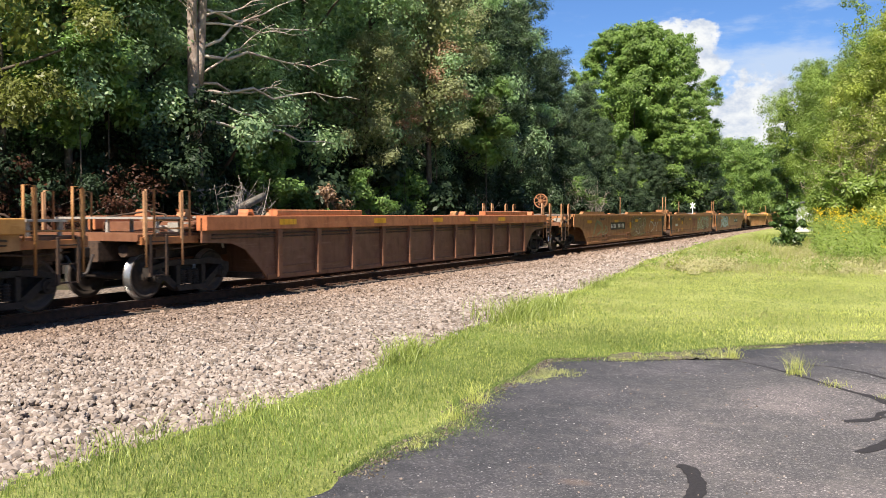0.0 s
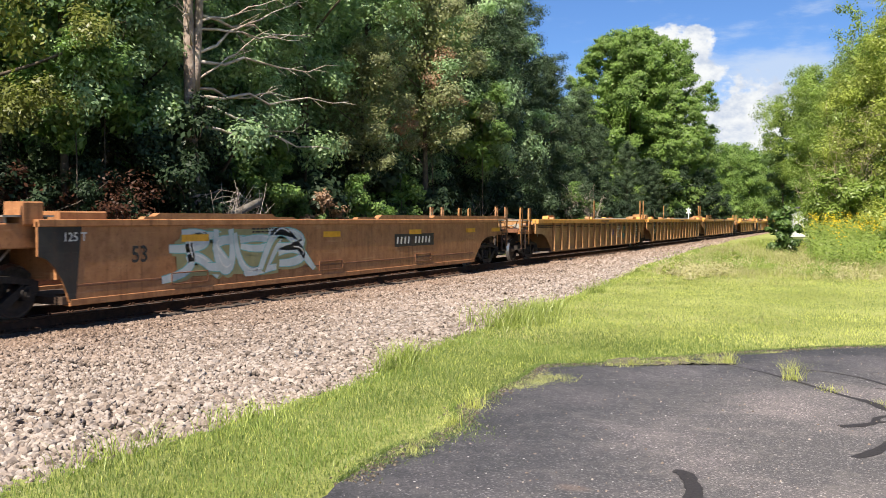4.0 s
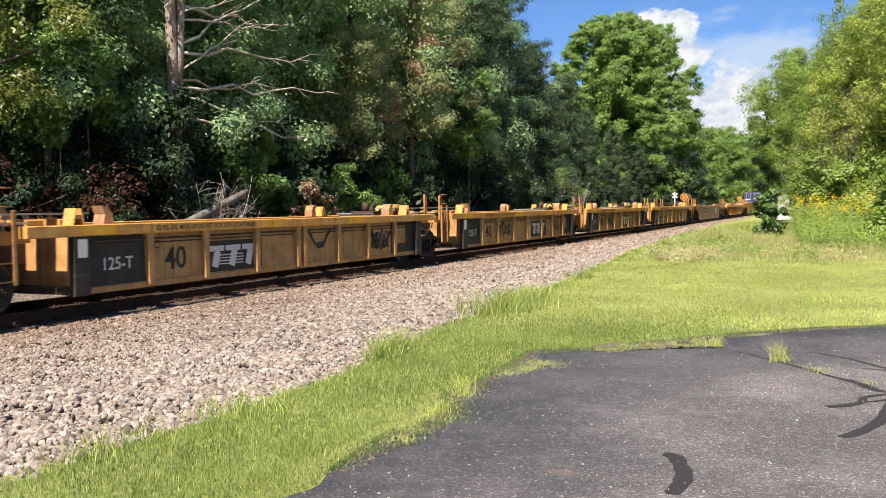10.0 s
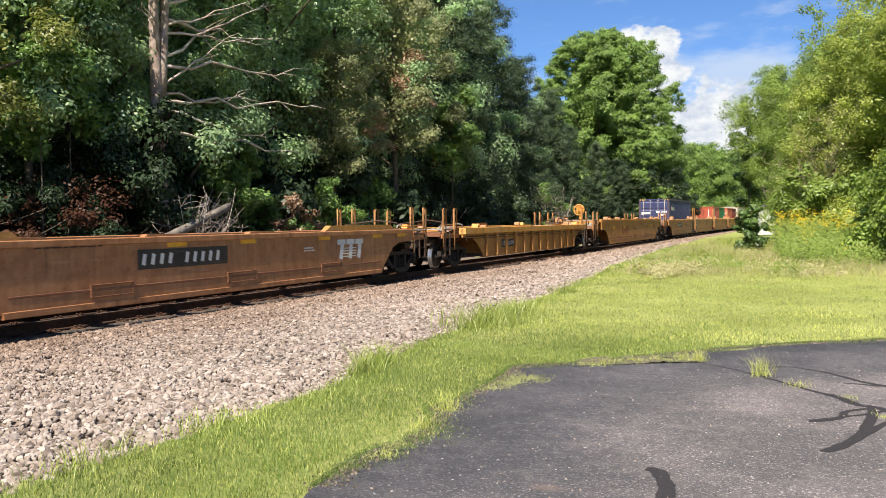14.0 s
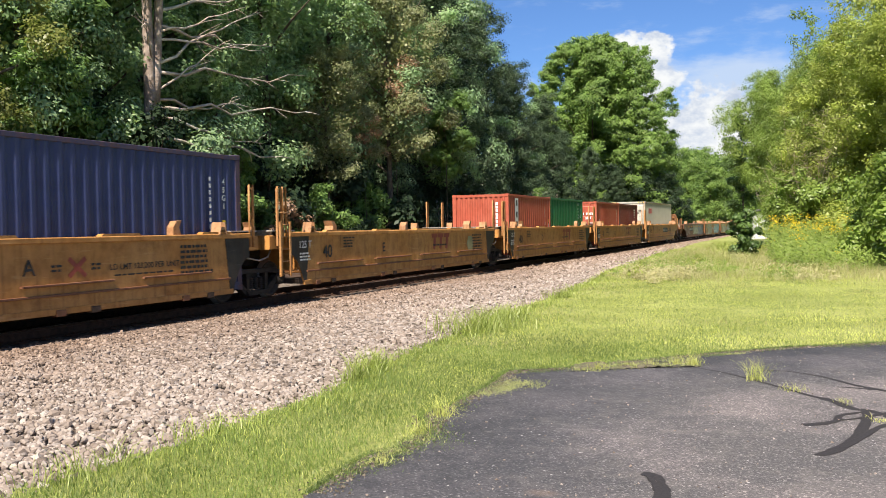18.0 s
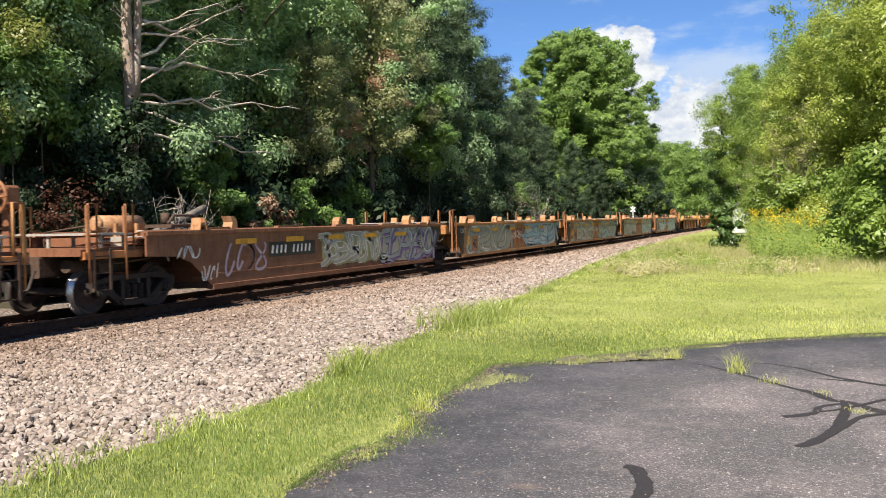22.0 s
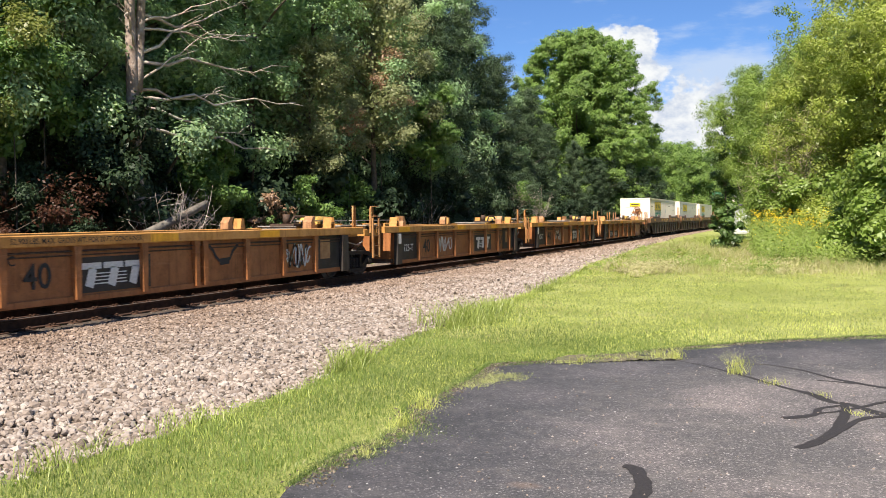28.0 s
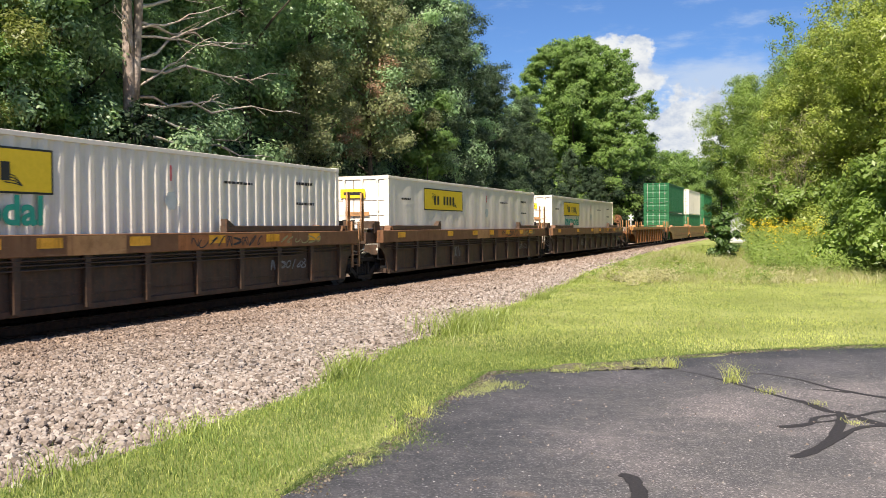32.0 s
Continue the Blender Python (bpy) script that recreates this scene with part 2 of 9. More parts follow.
def np_mesh(name, verts, faces, mat, smooth=False):
    """A mesh from an array of points and an array of faces with equal corner counts."""
    me = bpy.data.meshes.new(name)
    verts, faces = np.asarray(verts, np.float32).reshape(-1, 3), np.asarray(faces, np.int32)
    k = faces.shape[1]
    me.vertices.add(len(verts))
    me.vertices.foreach_set("co", verts.ravel())
    me.loops.add(faces.size)
    me.loops.foreach_set("vertex_index", faces.ravel())
    me.polygons.add(len(faces))
    me.polygons.foreach_set("loop_start", np.arange(0, faces.size, k, dtype=np.int32))
    me.polygons.foreach_set("use_smooth", np.full(len(faces), smooth))
    me.update(calc_edges=True)
    me.validate()
    me.materials.append(mat)
    return me


def mesh_of(name, bm, mat):
    me = bpy.data.meshes.new(name)
    bmesh.ops.recalc_face_normals(bm, faces=bm.faces)
    bm.to_mesh(me)
    bm.free()
    for m in (mat if isinstance(mat, tuple) else (mat,)):
        me.materials.append(m)
    return me


def put(name, me, parent=None, m=None, label=""):
    ob = new(name, me)
    if parent:
        ob.parent = parent
    if m is not None:
        ob.matrix_basis = m
    if label:
        ob["label"] = label
    return ob


def part(name, bm, mat, parent, label="", m=None):
    return put(name, mesh_of(name, bm, mat), parent, m, label)


def shared(key, maker, mat):
    """One mesh for all the pieces that are alike."""
    if key not in CACHE:
        bm = bmesh.new()
        maker(bm)
        CACHE[key] = mesh_of(key if isinstance(key, str) else key[0], bm, mat)
    return CACHE[key]


def box(bm, x0, x1, y0, y1, z0, z1, mi=0):
    vs = [bm.verts.new((x, y, z)) for x in (x0, x1) for y in (y0, y1) for z in (z0, z1)]
    for f in ((0, 1, 3, 2), (4, 6, 7, 5), (0, 4, 5, 1), (2, 3, 7, 6), (0, 2, 6, 4), (1, 5, 7, 3)):
        bm.faces.new([vs[i] for i in f]).material_index = mi


def chamfer_box(bm, x0, x1, y0, y1, z0, z1, c=0.012):
    """A box with its long edges along y chamfered."""
    prof = [(x0 + c, z0), (x1 - c, z0), (x1, z0 + c), (x1, z1 - c), (x1 - c, z1), (x0 + c, z1), (x0, z1 - c), (x0, z0 + c)]
    a = [bm.verts.new((x, y0, z)) for x, z in prof]
    b = [bm.verts.new((x, y1, z)) for x, z in prof]
    bm.faces.new(a)
    bm.faces.new(b[::-1])
    for i in range(8):
        bm.faces.new((a[i], b[i], b[(i + 1) % 8], a[(i + 1) % 8]))


def slab(bm, prof, x0, x1):
    """A plate cut to the outline prof of (y, z), between x0 and x1."""
    a = [bm.verts.new((x0, y, z)) for y, z in prof]
    b = [bm.verts.new((x1, y, z)) for y, z in prof]
    bm.faces.new(a)
    bm.faces.new(b[::-1])
    for i in range(len(prof)):
        j = (i + 1) % len(prof)
        bm.faces.new((a[i], a[j], b[j], b[i]))


def cyl(bm, p, q, r, n=8, r2=None, caps=True):
    p, q = Vector(p), Vector(q)
    ax = (q - p).normalized()
    u = ax.orthogonal().normalized()
    w = ax.cross(u)
    r2 = r if r2 is None else r2
    a = [bm.verts.new(p + r * (math.cos(2 * math.pi * i / n) * u + math.sin(2 * math.pi * i / n) * w)) for i in range(n)]
    b = [bm.verts.new(q + r2 * (math.cos(2 * math.pi * i / n) * u + math.sin(2 * math.pi * i / n) * w)) for i in range(n)]
    for i in range(n):
        bm.faces.new((a[i], a[(i + 1) % n], b[(i + 1) % n], b[i])).smooth = True
    if caps:
        bm.faces.new(a[::-1])
        bm.faces.new(b)


def tube(bm, pts, radii, n=6):
    """One closed skin swept along the points, with a radius at each."""
    P = [Vector(p) for p in pts]
    closed = (P[0] - P[-1]).length < 1e-6 and len(P) > 3
    u, rings = None, []
    for k, c in enumerate(P):
        d = P[min(k + 1, len(P) - 1)] - P[max(k - 1, 0)]
        d = d.normalized() if d.length > 1e-9 else Vector((0, 0, 1))
        u = d.orthogonal().normalized() if u is None else (u - d * u.dot(d)).normalized()
        w = d.cross(u)
        rings.append([bm.verts.new(c + radii[k] * (math.cos(2 * math.pi * i / n) * u + math.sin(2 * math.pi * i / n) * w)) for i in range(n)])
    for a, b in zip(rings, rings[1:]):
        for i in range(n):
            bm.faces.new((a[i], a[(i + 1) % n], b[(i + 1) % n], b[i])).smooth = True
    if not closed:
        bm.faces.new(rings[0][::-1])
        bm.faces.new(rings[-1])


def pipe(bm, pts, r, n=6):
    tube(bm, pts, [r] * len(pts), n)


def ribbon(bm, pts, w, x):
    """A painted line of width w through the points (y, z), lying in the plane x."""
    L = []
    for i, (y, z) in enumerate(pts):
        y0, z0 = pts[max(i - 1, 0)]
        y1, z1 = pts[min(i + 1, len(pts) - 1)]
        d = Vector((y1 - y0, z1 - z0))
        d = d.normalized() if d.length > 1e-6 else Vector((1, 0))
        L.append((bm.verts.new((x, y - d.y * w / 2, z + d.x * w / 2)), bm.verts.new((x, y + d.y * w / 2, z - d.x * w / 2))))
    for a, b in zip(L, L[1:]):
        bm.faces.new((a[0], a[1], b[1], b[0]))


READ = Matrix(((0, 0, 1, 0), (1, 0, 0, 0), (0, 1, 0, 0), (0, 0, 0, 1)))


def lettering(body, size, mat, parent, x, y, z, squeeze=1.0, bold=0.012):
    """Words on a side that faces +x, read along +y, their middle at (y, z)."""
    key = ("lettering", body, size, bold)
    if key not in CACHE:
        cu = bpy.data.curves.new("lettering", "FONT")
        cu.body, cu.size, cu.align_x, cu.align_y = body, size, "CENTER", "CENTER"
        cu.resolution_u = 3
        cu.offset = bold * size
        tmp = bpy.data.objects.new("lettering", cu)
        CACHE[key] = bpy.data.meshes.new_from_object(tmp)
        bpy.data.objects.remove(tmp)
    me = CACHE[key].copy()
    me.materials.clear()
    me.materials.append(mat)
    return put("lettering", me, parent, Matrix.Translation((x, y, z)) @ READ @ Matrix.Diagonal((squeeze, 1, 1, 1)))


def bars(parent, x, y, z, w, h, rows, mat, name="stencil", seed=0):
    """Lines of small writing as plain bars."""
    rnd = random.Random(seed)
    bm = bmesh.new()
    step = h / rows
    for i in range(rows):
        y0 = y - w / 2
        zz = z + h / 2 - (i + 0.5) * step
        end = y + w / 2 - rnd.random() * 0.25 * w
        while y0 < end:
            ww = min(rnd.uniform(0.06, 0.16) * max(1, w / 1.2), end - y0)
            for k, (a, b, c, d) in enumerate(((y0, y0 + ww, zz - step * 0.27, zz + step * 0.27),)):
                bm.faces.new([bm.verts.new((x, p, q)) for p, q in ((a, c), (b, c), (b, d), (a, d))])
            y0 += ww + 0.03
    return part(name, bm, mat, parent)

# ---- ground, ballast, track, pavement ----
rng = np.random.default_rng(7)
EDGE = [(-60, -5.0), (4.6, -5.0), (6, -4.8), (8.1, -4.85), (9.6, -5.2), (11.6, -5.55), (16.7, -5.75), (20, -5.95), (25, -6.5), (33, -7.3), (48, -8.3), (83, -10.2), (127, -10.9), (400, -10.9)]


def gravel_edge(y):
    """x of the line where the stones end and the grass begins."""
    return np.interp(y, [a for a, _ in EDGE], [b for _, b in EDGE])


def fractal(x, y, f, seed=0):
    return np.sin(x * f + 1.7 * seed) * np.sin(y * f * 1.13 + 2.9 * seed) + 0.5 * np.sin(x * f * 2.3 + y * f * 1.9 + seed) + 0.3 * np.sin(y * f * 4.1 - x * f * 3.3 + 2 * seed)


VALUES = np.random.default_rng(99).random((64, 64))


def patchy(x, y, size, seed=0):
    """Smooth random patches of about that size in metres, 0 to 1."""
    u, v = np.asarray(x) / size + 17.3 * seed, np.asarray(y) / size + 9.1 * seed
    i, j = np.floor(u).astype(int), np.floor(v).astype(int)
    a, b = u - i, v - j
    a, b = a * a * (3 - 2 * a), b * b * (3 - 2 * b)
    g = lambda p, q: VALUES[p % 64, q % 64]
    return (g(i, j) * (1 - a) + g(i + 1, j) * a) * (1 - b) + (g(i, j + 1) * (1 - a) + g(i + 1, j + 1) * a) * b


def ballast_z(x, y):
    """Height of the bed of stones: level by the ties, falling to the grass and to the woods."""
    d = x - TRACK_X
    near = np.interp(d, [-9, -4.5, -2.2, -1.45, 1.45, 2.0, 4.0, 7.5, 9], [-0.16, -0.16, -0.18, -0.205, -0.205, -0.19, -0.17, -0.19, -0.2])
    rim = np.clip((gravel_edge(y) - x) / 0.7, 0, 1)
    near = near + 0.05 * np.exp(-((x - gravel_edge(y) + 2.1 + 0.35 * np.sin(0.6 * y)) / 0.5) ** 2) * (0.4 + patchy(x, y, 2.5, 3)) * np.clip((22 - y) / 8, 0, 1)
    return near - 0.05 * (1 - rim) + rim * (0.022 * fractal(x, y, 1.1, 2) + 0.022 * fractal(x, y, 2.9, 5)) * np.clip((np.abs(d) - 1.5) / 1.5, 0, 1)


def land_z(x, y):
    z = -0.21 + 0.02 * np.sin(x * 0.5 + 1.7) * np.sin(y * 0.43 + 2.9) + 0.01 * np.sin(0.9 * x + 0.8 * y)
    z = z + np.clip((x - 3) / 12, 0, 1) * np.clip((y - 28) / 25, 0, 1) * 0.7
    z = z + np.clip((-20 - x) / 20, 0, 1) * 1.6
    z = z - 0.14 * np.clip((gravel_edge(y) - 0.3 - x) / 0.8, 0, 1) * (x > TRACK_X - 3.4)
    return np.where((x < 14) & (y < 14.5) & (x > -3.4), np.minimum(z, -0.215), z)


def sheet(name, xs, ys, zf, mat):
    X, Y = np.meshgrid(xs, ys)
    V = np.stack([X, Y, zf(X, Y)], -1).reshape(-1, 3)
    nx = len(xs)
    i = (np.arange(len(ys) - 1)[:, None] * nx + np.arange(nx - 1)[None]).ravel()
    return put(name, np_mesh(name, V, np.stack([i, i + 1, i + nx + 1, i + nx], -1), mat, True))


def soil_material():
    m, n, l, b = shader("lawn_soil")
    v = coords(n, l, shift=False)
    f1, f2, f3 = noise_out(n, l, v, 60, 6, 0.7), noise_out(n, l, v, 0.5, 5), noise_out(n, l, v, 5, 5)
    c = ramp(n, l, f1, [(0.3, (0.135, 0.165, 0.033)), (0.7, (0.31, 0.355, 0.074))])
    c = mixed(n, l, ramp(n, l, f2, [(0.42, (0, 0, 0)), (0.66, (0.7, 0.7, 0.7))]), c, (0.38, 0.40, 0.13))
    c = mixed(n, l, ramp(n, l, f3, [(0.55, (0, 0, 0)), (0.72, (0.5, 0.5, 0.5))]), c, (0.12, 0.14, 0.022))
    f4 = noise_out(n, l, v, 14, 8, 0.75)
    c = mixed(n, l, 0.85, c, ramp(n, l, f4, [(0.3, (0.45, 0.5, 0.4)), (0.5, (1, 1, 1)), (0.72, (1.35, 1.3, 1.2))]), "MULTIPLY")
    l.new(c, b.inputs["Base Color"])
    b.inputs["Roughness"].default_value = 0.9
    bumped(n, l, b, f4, 0.8, 0.06)
    return m


M_SOIL = soil_material()
xs = np.concatenate([[-2500, -900, -350, -150, -90, -60], np.arange(-45, 26, 0.6), [30, 40, 60, 90, 150, 350, 900, 2500]])
ys = np.concatenate([[-2500, -900, -300, -100, -40, -20], np.arange(-8, 60, 0.5), np.arange(62, 160, 4), [180, 220, 300, 500, 900, 2500]])
tagged(sheet("ground", xs, ys, land_z, M_SOIL), "mown green and straw-coloured grass over level soil", "ground", kind="structure")


M_LITTER = grainy("leaf_litter", (0.03, 0.022, 0.013), (0.09, 0.065, 0.038), 7, 0.95, 0.7, 0.05, third=(0.035, 0.05, 0.018))
tagged(sheet("forest_floor", np.linspace(-75, TRACK_X - 3.6, 40), np.linspace(-60, 260, 90), lambda x, y: land_z(x, y) + 0.03 + 0.06 * np.clip((TRACK_X - 3.6 - x), 0, 1), M_LITTER), "dark leaf litter and soil under the woods", "forest floor", kind="structure")


def ballast_material():
    m, n, l, b = shader("ballast_bed")
    v = coords(n, l, shift=False)
    vo = n.new("ShaderNodeTexVoronoi")
    vo.inputs["Scale"].default_value = 16
    l.new(v, vo.inputs["Vector"])
    c = ramp(n, l, vo.outputs["Color"], [(0.1, (0.14, 0.105, 0.08)), (0.5, (0.24, 0.185, 0.145)), (0.9, (0.32, 0.265, 0.215))])
    # Cell edges go dark for the shade in gaps between stones.
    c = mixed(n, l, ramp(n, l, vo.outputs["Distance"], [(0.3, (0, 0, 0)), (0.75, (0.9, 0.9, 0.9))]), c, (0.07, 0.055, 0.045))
    f2 = noise_out(n, l, v, 0.35, 4)
    c = mixed(n, l, ramp(n, l, f2, [(0.45, (0, 0, 0)), (0.7, (0.5, 0.5, 0.5))]), c, (0.21, 0.14, 0.10))
    # Band under the cars darkened in the colour, for grime and the train's shade.
    sx = n.new("ShaderNodeSeparateXYZ")
    l.new(v, sx.inputs[0])
    off = n.new("ShaderNodeMath")
    off.operation = "ADD"
    off.inputs[1].default_value = -TRACK_X
    l.new(sx.outputs["X"], off.inputs[0])
    ab = n.new("ShaderNodeMath")
    ab.operation = "ABSOLUTE"
    l.new(off.outputs[0], ab.inputs[0])
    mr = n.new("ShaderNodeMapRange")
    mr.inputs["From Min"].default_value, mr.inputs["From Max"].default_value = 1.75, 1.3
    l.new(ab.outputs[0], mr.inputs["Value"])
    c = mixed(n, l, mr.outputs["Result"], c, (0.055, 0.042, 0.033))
    l.new(c, b.inputs["Base Color"])
    b.inputs["Roughness"].default_value = 0.9
    inv = n.new("ShaderNodeMath")
    inv.operation = "SUBTRACT"
    inv.inputs[0].default_value = 1.0
    l.new(vo.outputs["Distance"], inv.inputs[1])
    bumped(n, l, b, inv.outputs[0], 1.0, 0.05)
    return m


M_BED = ballast_material()
ts = np.linspace(0, 1, 26)
bed_y = np.concatenate([[-60, -30], np.arange(-10, 40, 0.35), np.arange(42, 130, 3), [150, 200, 260, 340, 400]])
bed_v, left_x = [], TRACK_X - 4.0
for y in bed_y:
    xe = gravel_edge(y) + 0.12 * fractal(np.array(0.0), y, 2.2, 3)
    xx = left_x + (xe - left_x) * ts
    bed_v.append(np.stack([xx, np.full(26, y), ballast_z(xx, y) - 0.022 * np.clip((np.abs(xx - TRACK_X) - 1.6) / 0.5, 0, 1)], -1))
i = (np.arange(len(bed_y) - 1)[:, None] * 26 + np.arange(25)[None]).ravel()
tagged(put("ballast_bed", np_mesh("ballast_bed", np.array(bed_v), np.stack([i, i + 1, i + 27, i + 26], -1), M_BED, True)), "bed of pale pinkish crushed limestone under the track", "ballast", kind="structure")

ICO = bmesh.new()
bmesh.ops.create_icosphere(ICO, subdivisions=1, radius=1)
ICO_V = np.array([v.co for v in ICO.verts])
ICO_F = np.array([[v.index for v in f.verts] for f in ICO.faces])
ICO.free()
CUBE_V = np.array([(x, y, z) for x in (-0.62, 0.62) for y in (-0.62, 0.62) for z in (-0.62, 0.62)])
CUBE_F = np.array([(0, 1, 3), (0, 3, 2), (4, 6, 7), (4, 7, 5), (0, 4, 5), (0, 5, 1), (2, 3, 7), (2, 7, 6), (0, 2, 6), (0, 6, 4), (1, 5, 7), (1, 7, 3)])
OCT_V = np.array([(1, 0, 0), (-1, 0, 0), (0, 1, 0), (0, -1, 0), (0, 0, 1), (0, 0, -1.0)])
OCT_F = np.array([(0, 2, 4), (2, 1, 4), (1, 3, 4), (3, 0, 4), (2, 0, 5), (1, 2, 5), (3, 1, 5), (0, 3, 5)])


def stones(cx, cy, cz, size, base_v, base_f):
    """Angular stones of the given half sizes at the given places."""
    n, k = len(cx), len(base_v)
    jit = rng.uniform(0.74, 1.16, (n, k, 1)) * base_v[None] + rng.normal(0, 0.11, (n, k, 3))
    jit *= (size[:, None] * np.stack([rng.uniform(0.75, 1.4, n), rng.uniform(0.75, 1.3, n), rng.uniform(0.6, 1.05, n)], -1))[:, None, :]
    a = rng.uniform(0, 2 * np.pi, n)
    ca, sa = np.cos(a)[:, None], np.sin(a)[:, None]
    tilt = rng.normal(0, 0.7, n)[:, None]
    x, y, z = jit[..., 0], jit[..., 1], jit[..., 2]
    y, z = y * np.cos(tilt) - z * np.sin(tilt), y * np.sin(tilt) + z * np.cos(tilt)
    V = np.stack([x * ca - y * sa + cx[:, None], x * sa + y * ca + cy[:, None], z + cz[:, None]], -1)
    return V.reshape(-1, 3), (base_f[None] + (np.arange(n) * k)[:, None, None]).reshape(-1, base_f.shape[1])


def strewn(n, y0, y1, lo, hi, base, power=1.0, x_low=TRACK_X + 1.35):
    y = y0 + (y1 - y0) * rng.random(n) ** power
    e = gravel_edge(y)
    x = x_low + (e + 0.1 - x_low) * rng.random(n)
    keep = (x < e - 0.05) | (rng.random(n) < 0.3)
    x, y, e = x[keep], y[keep], e[keep]
    s = rng.uniform(lo * 0.8, hi * 1.1, len(x)) * np.where(x > e - 2.2, 1.12, 0.9) * np.where(rng.random(len(x)) < 0.06, 1.5, 1.0)
    return stones(x, y, ballast_z(x, y) + 0.25 * s, s, *base)


def joined(lists):
    V, F, k = [], [], 0
    for v, f in lists:
        V.append(v)
        F.append(f + k)
        k += len(v)
    return np.concatenate(V), np.concatenate(F)


M_STONE = islands("limestone_pieces", [(0.0, (0.095, 0.073, 0.058)), (0.15, (0.215, 0.166, 0.134)), (0.55, (0.3, 0.242, 0.204)), (0.88, (0.42, 0.36, 0.32)), (1.0, (0.19, 0.16, 0.145))], dust=True)
sv, sf = joined([strewn(30000, 3.0, 9.0, 0.015, 0.030, (ICO_V, ICO_F), 1.1), strewn(29000, 8.8, 15.2, 0.017, 0.032, (CUBE_V, CUBE_F)), strewn(30000, 15.0, 34.0, 0.025, 0.042, (OCT_V, OCT_F), 1.25), strewn(16000, 34.0, 130.0, 0.04, 0.085, (OCT_V, OCT_F), 1.5)])
tagged(put("gravel", np_mesh("gravel", sv, sf, M_STONE)), "loose angular pale limestone pieces on the track bed", "gravel", kind="stuff")
# crib stones between the ties; grime and the train's shade darken their colour
cy_ = 2 + 58 * rng.random(9000) ** 1.2
cx_ = TRACK_X + rng.uniform(-1.7, 1.5, 9000)
cs_ = rng.uniform(0.025, 0.045, 9000)
sv, sf = stones(cx_, cy_, np.full(9000, -0.212), cs_, OCT_V, OCT_F)
M_CRIB = islands("grimy_shaded_crib_stones", [(0.0, (0.04, 0.03, 0.024)), (0.5, (0.10, 0.075, 0.058)), (1.0, (0.18, 0.14, 0.11))])
tagged(put("crib_gravel", np_mesh("crib_gravel", sv, sf, M_CRIB)), "grimy brown stones between the ties, darkened for the train's shade", "gravel", kind="stuff")

# rails with a real section, tie plates, spikes and ties
RAIL = [(-0.076, -0.186), (0.076, -0.186), (0.076, -0.172), (0.012, -0.155), (0.009, -0.045), (0.036, -0.035), (0.037, -0.006), (0.028, 0.0), (-0.028, 0.0), (-0.037, -0.006), (-0.036, -0.035), (-0.009, -0.045), (-0.012, -0.155), (-0.076, -0.172)]
for sx in (0.755, -0.755):
    rail = tagged(new("rail", None), "rusty brown steel running rail with a worn head", "rail", "rails of the track")
    for nm, sect, bright in (("rail_foot", RAIL[:4] + RAIL[-2:], ()), ("rail_web", [RAIL[3], RAIL[4], RAIL[11], RAIL[12]], ()), ("rail_head", RAIL[4:12], (3,))):
        bm = bmesh.new()
        a = [bm.verts.new((x + TRACK_X + sx, -60, z)) for x, z in sect]
        b = [bm.verts.new((x + TRACK_X + sx, 400, z)) for x, z in sect]
        m = len(sect)
        for k in range(m):
            bm.faces.new((a[k], a[(k + 1) % m], b[(k + 1) % m], b[k])).material_index = 1 if k in bright else 0
        part(nm, bm, (M_RAILSIDE, M_RAILTOP), rail)


def tie_mesh(bm):
    chamfer_box(bm, -0.115, 0.115, -1.3, 1.3, -0.36, -0.192, 0.015)
    bmesh.ops.rotate(bm, verts=bm.verts, matrix=Matrix.Rotation(radians(90), 3, "Z"))


def plate_mesh(bm):
    box(bm, -0.19, 0.19, -0.1, 0.1, -0.192, -0.176)
    for dx in (-0.1, 0.1):
        for dy in (-0.05, 0.05):
            cyl(bm, (dx, dy, -0.18), (dx, dy, -0.145), 0.014, 6)
            cyl(bm, (dx, dy, -0.15), (dx, dy, -0.135), 0.026, 6)


tie_me, plate_me = shared("railway_tie", tie_mesh, M_TIE), shared("tie_plate", plate_mesh, M_PLATE)
rows_tie = [2 + 0.53 * k for k in range(200)]
for k, y in enumerate(rows_tie):
    tie = tagged(put("railway_tie", tie_me, None, pose(TRACK_X + 0.04 * math.sin(7.1 * k), y, 0.0, 0, 0, 0.8 * math.sin(3.3 * k))), "weathered grey-brown wooden railway tie", "railway tie", "ties under the rails")
    if y < 50:
        for sx in (0.755, -0.755):
            put("tie_plate", plate_me, tie, pose(sx, 0, 0))

# asphalt pavement with its broken edge
ASPHALT = [(-1.0, -9), (-2.3, -2), (-2.85, 2.5), (-3.0, 4.88), (-3.08, 5.44), (-3.12, 5.83), (-3.0, 6.1), (-3.05, 6.8), (-3.3, 7.3), (-3.25, 8.1), (-3.25, 8.9), (-3.36, 9.85), (-2.74, 10.3), (-2.2, 11.0), (-1.3, 12.0), (-0.3, 12.87), (0.95, 13.75), (3.0, 14.8), (7, 16.4), (16, 19), (16, -9)]


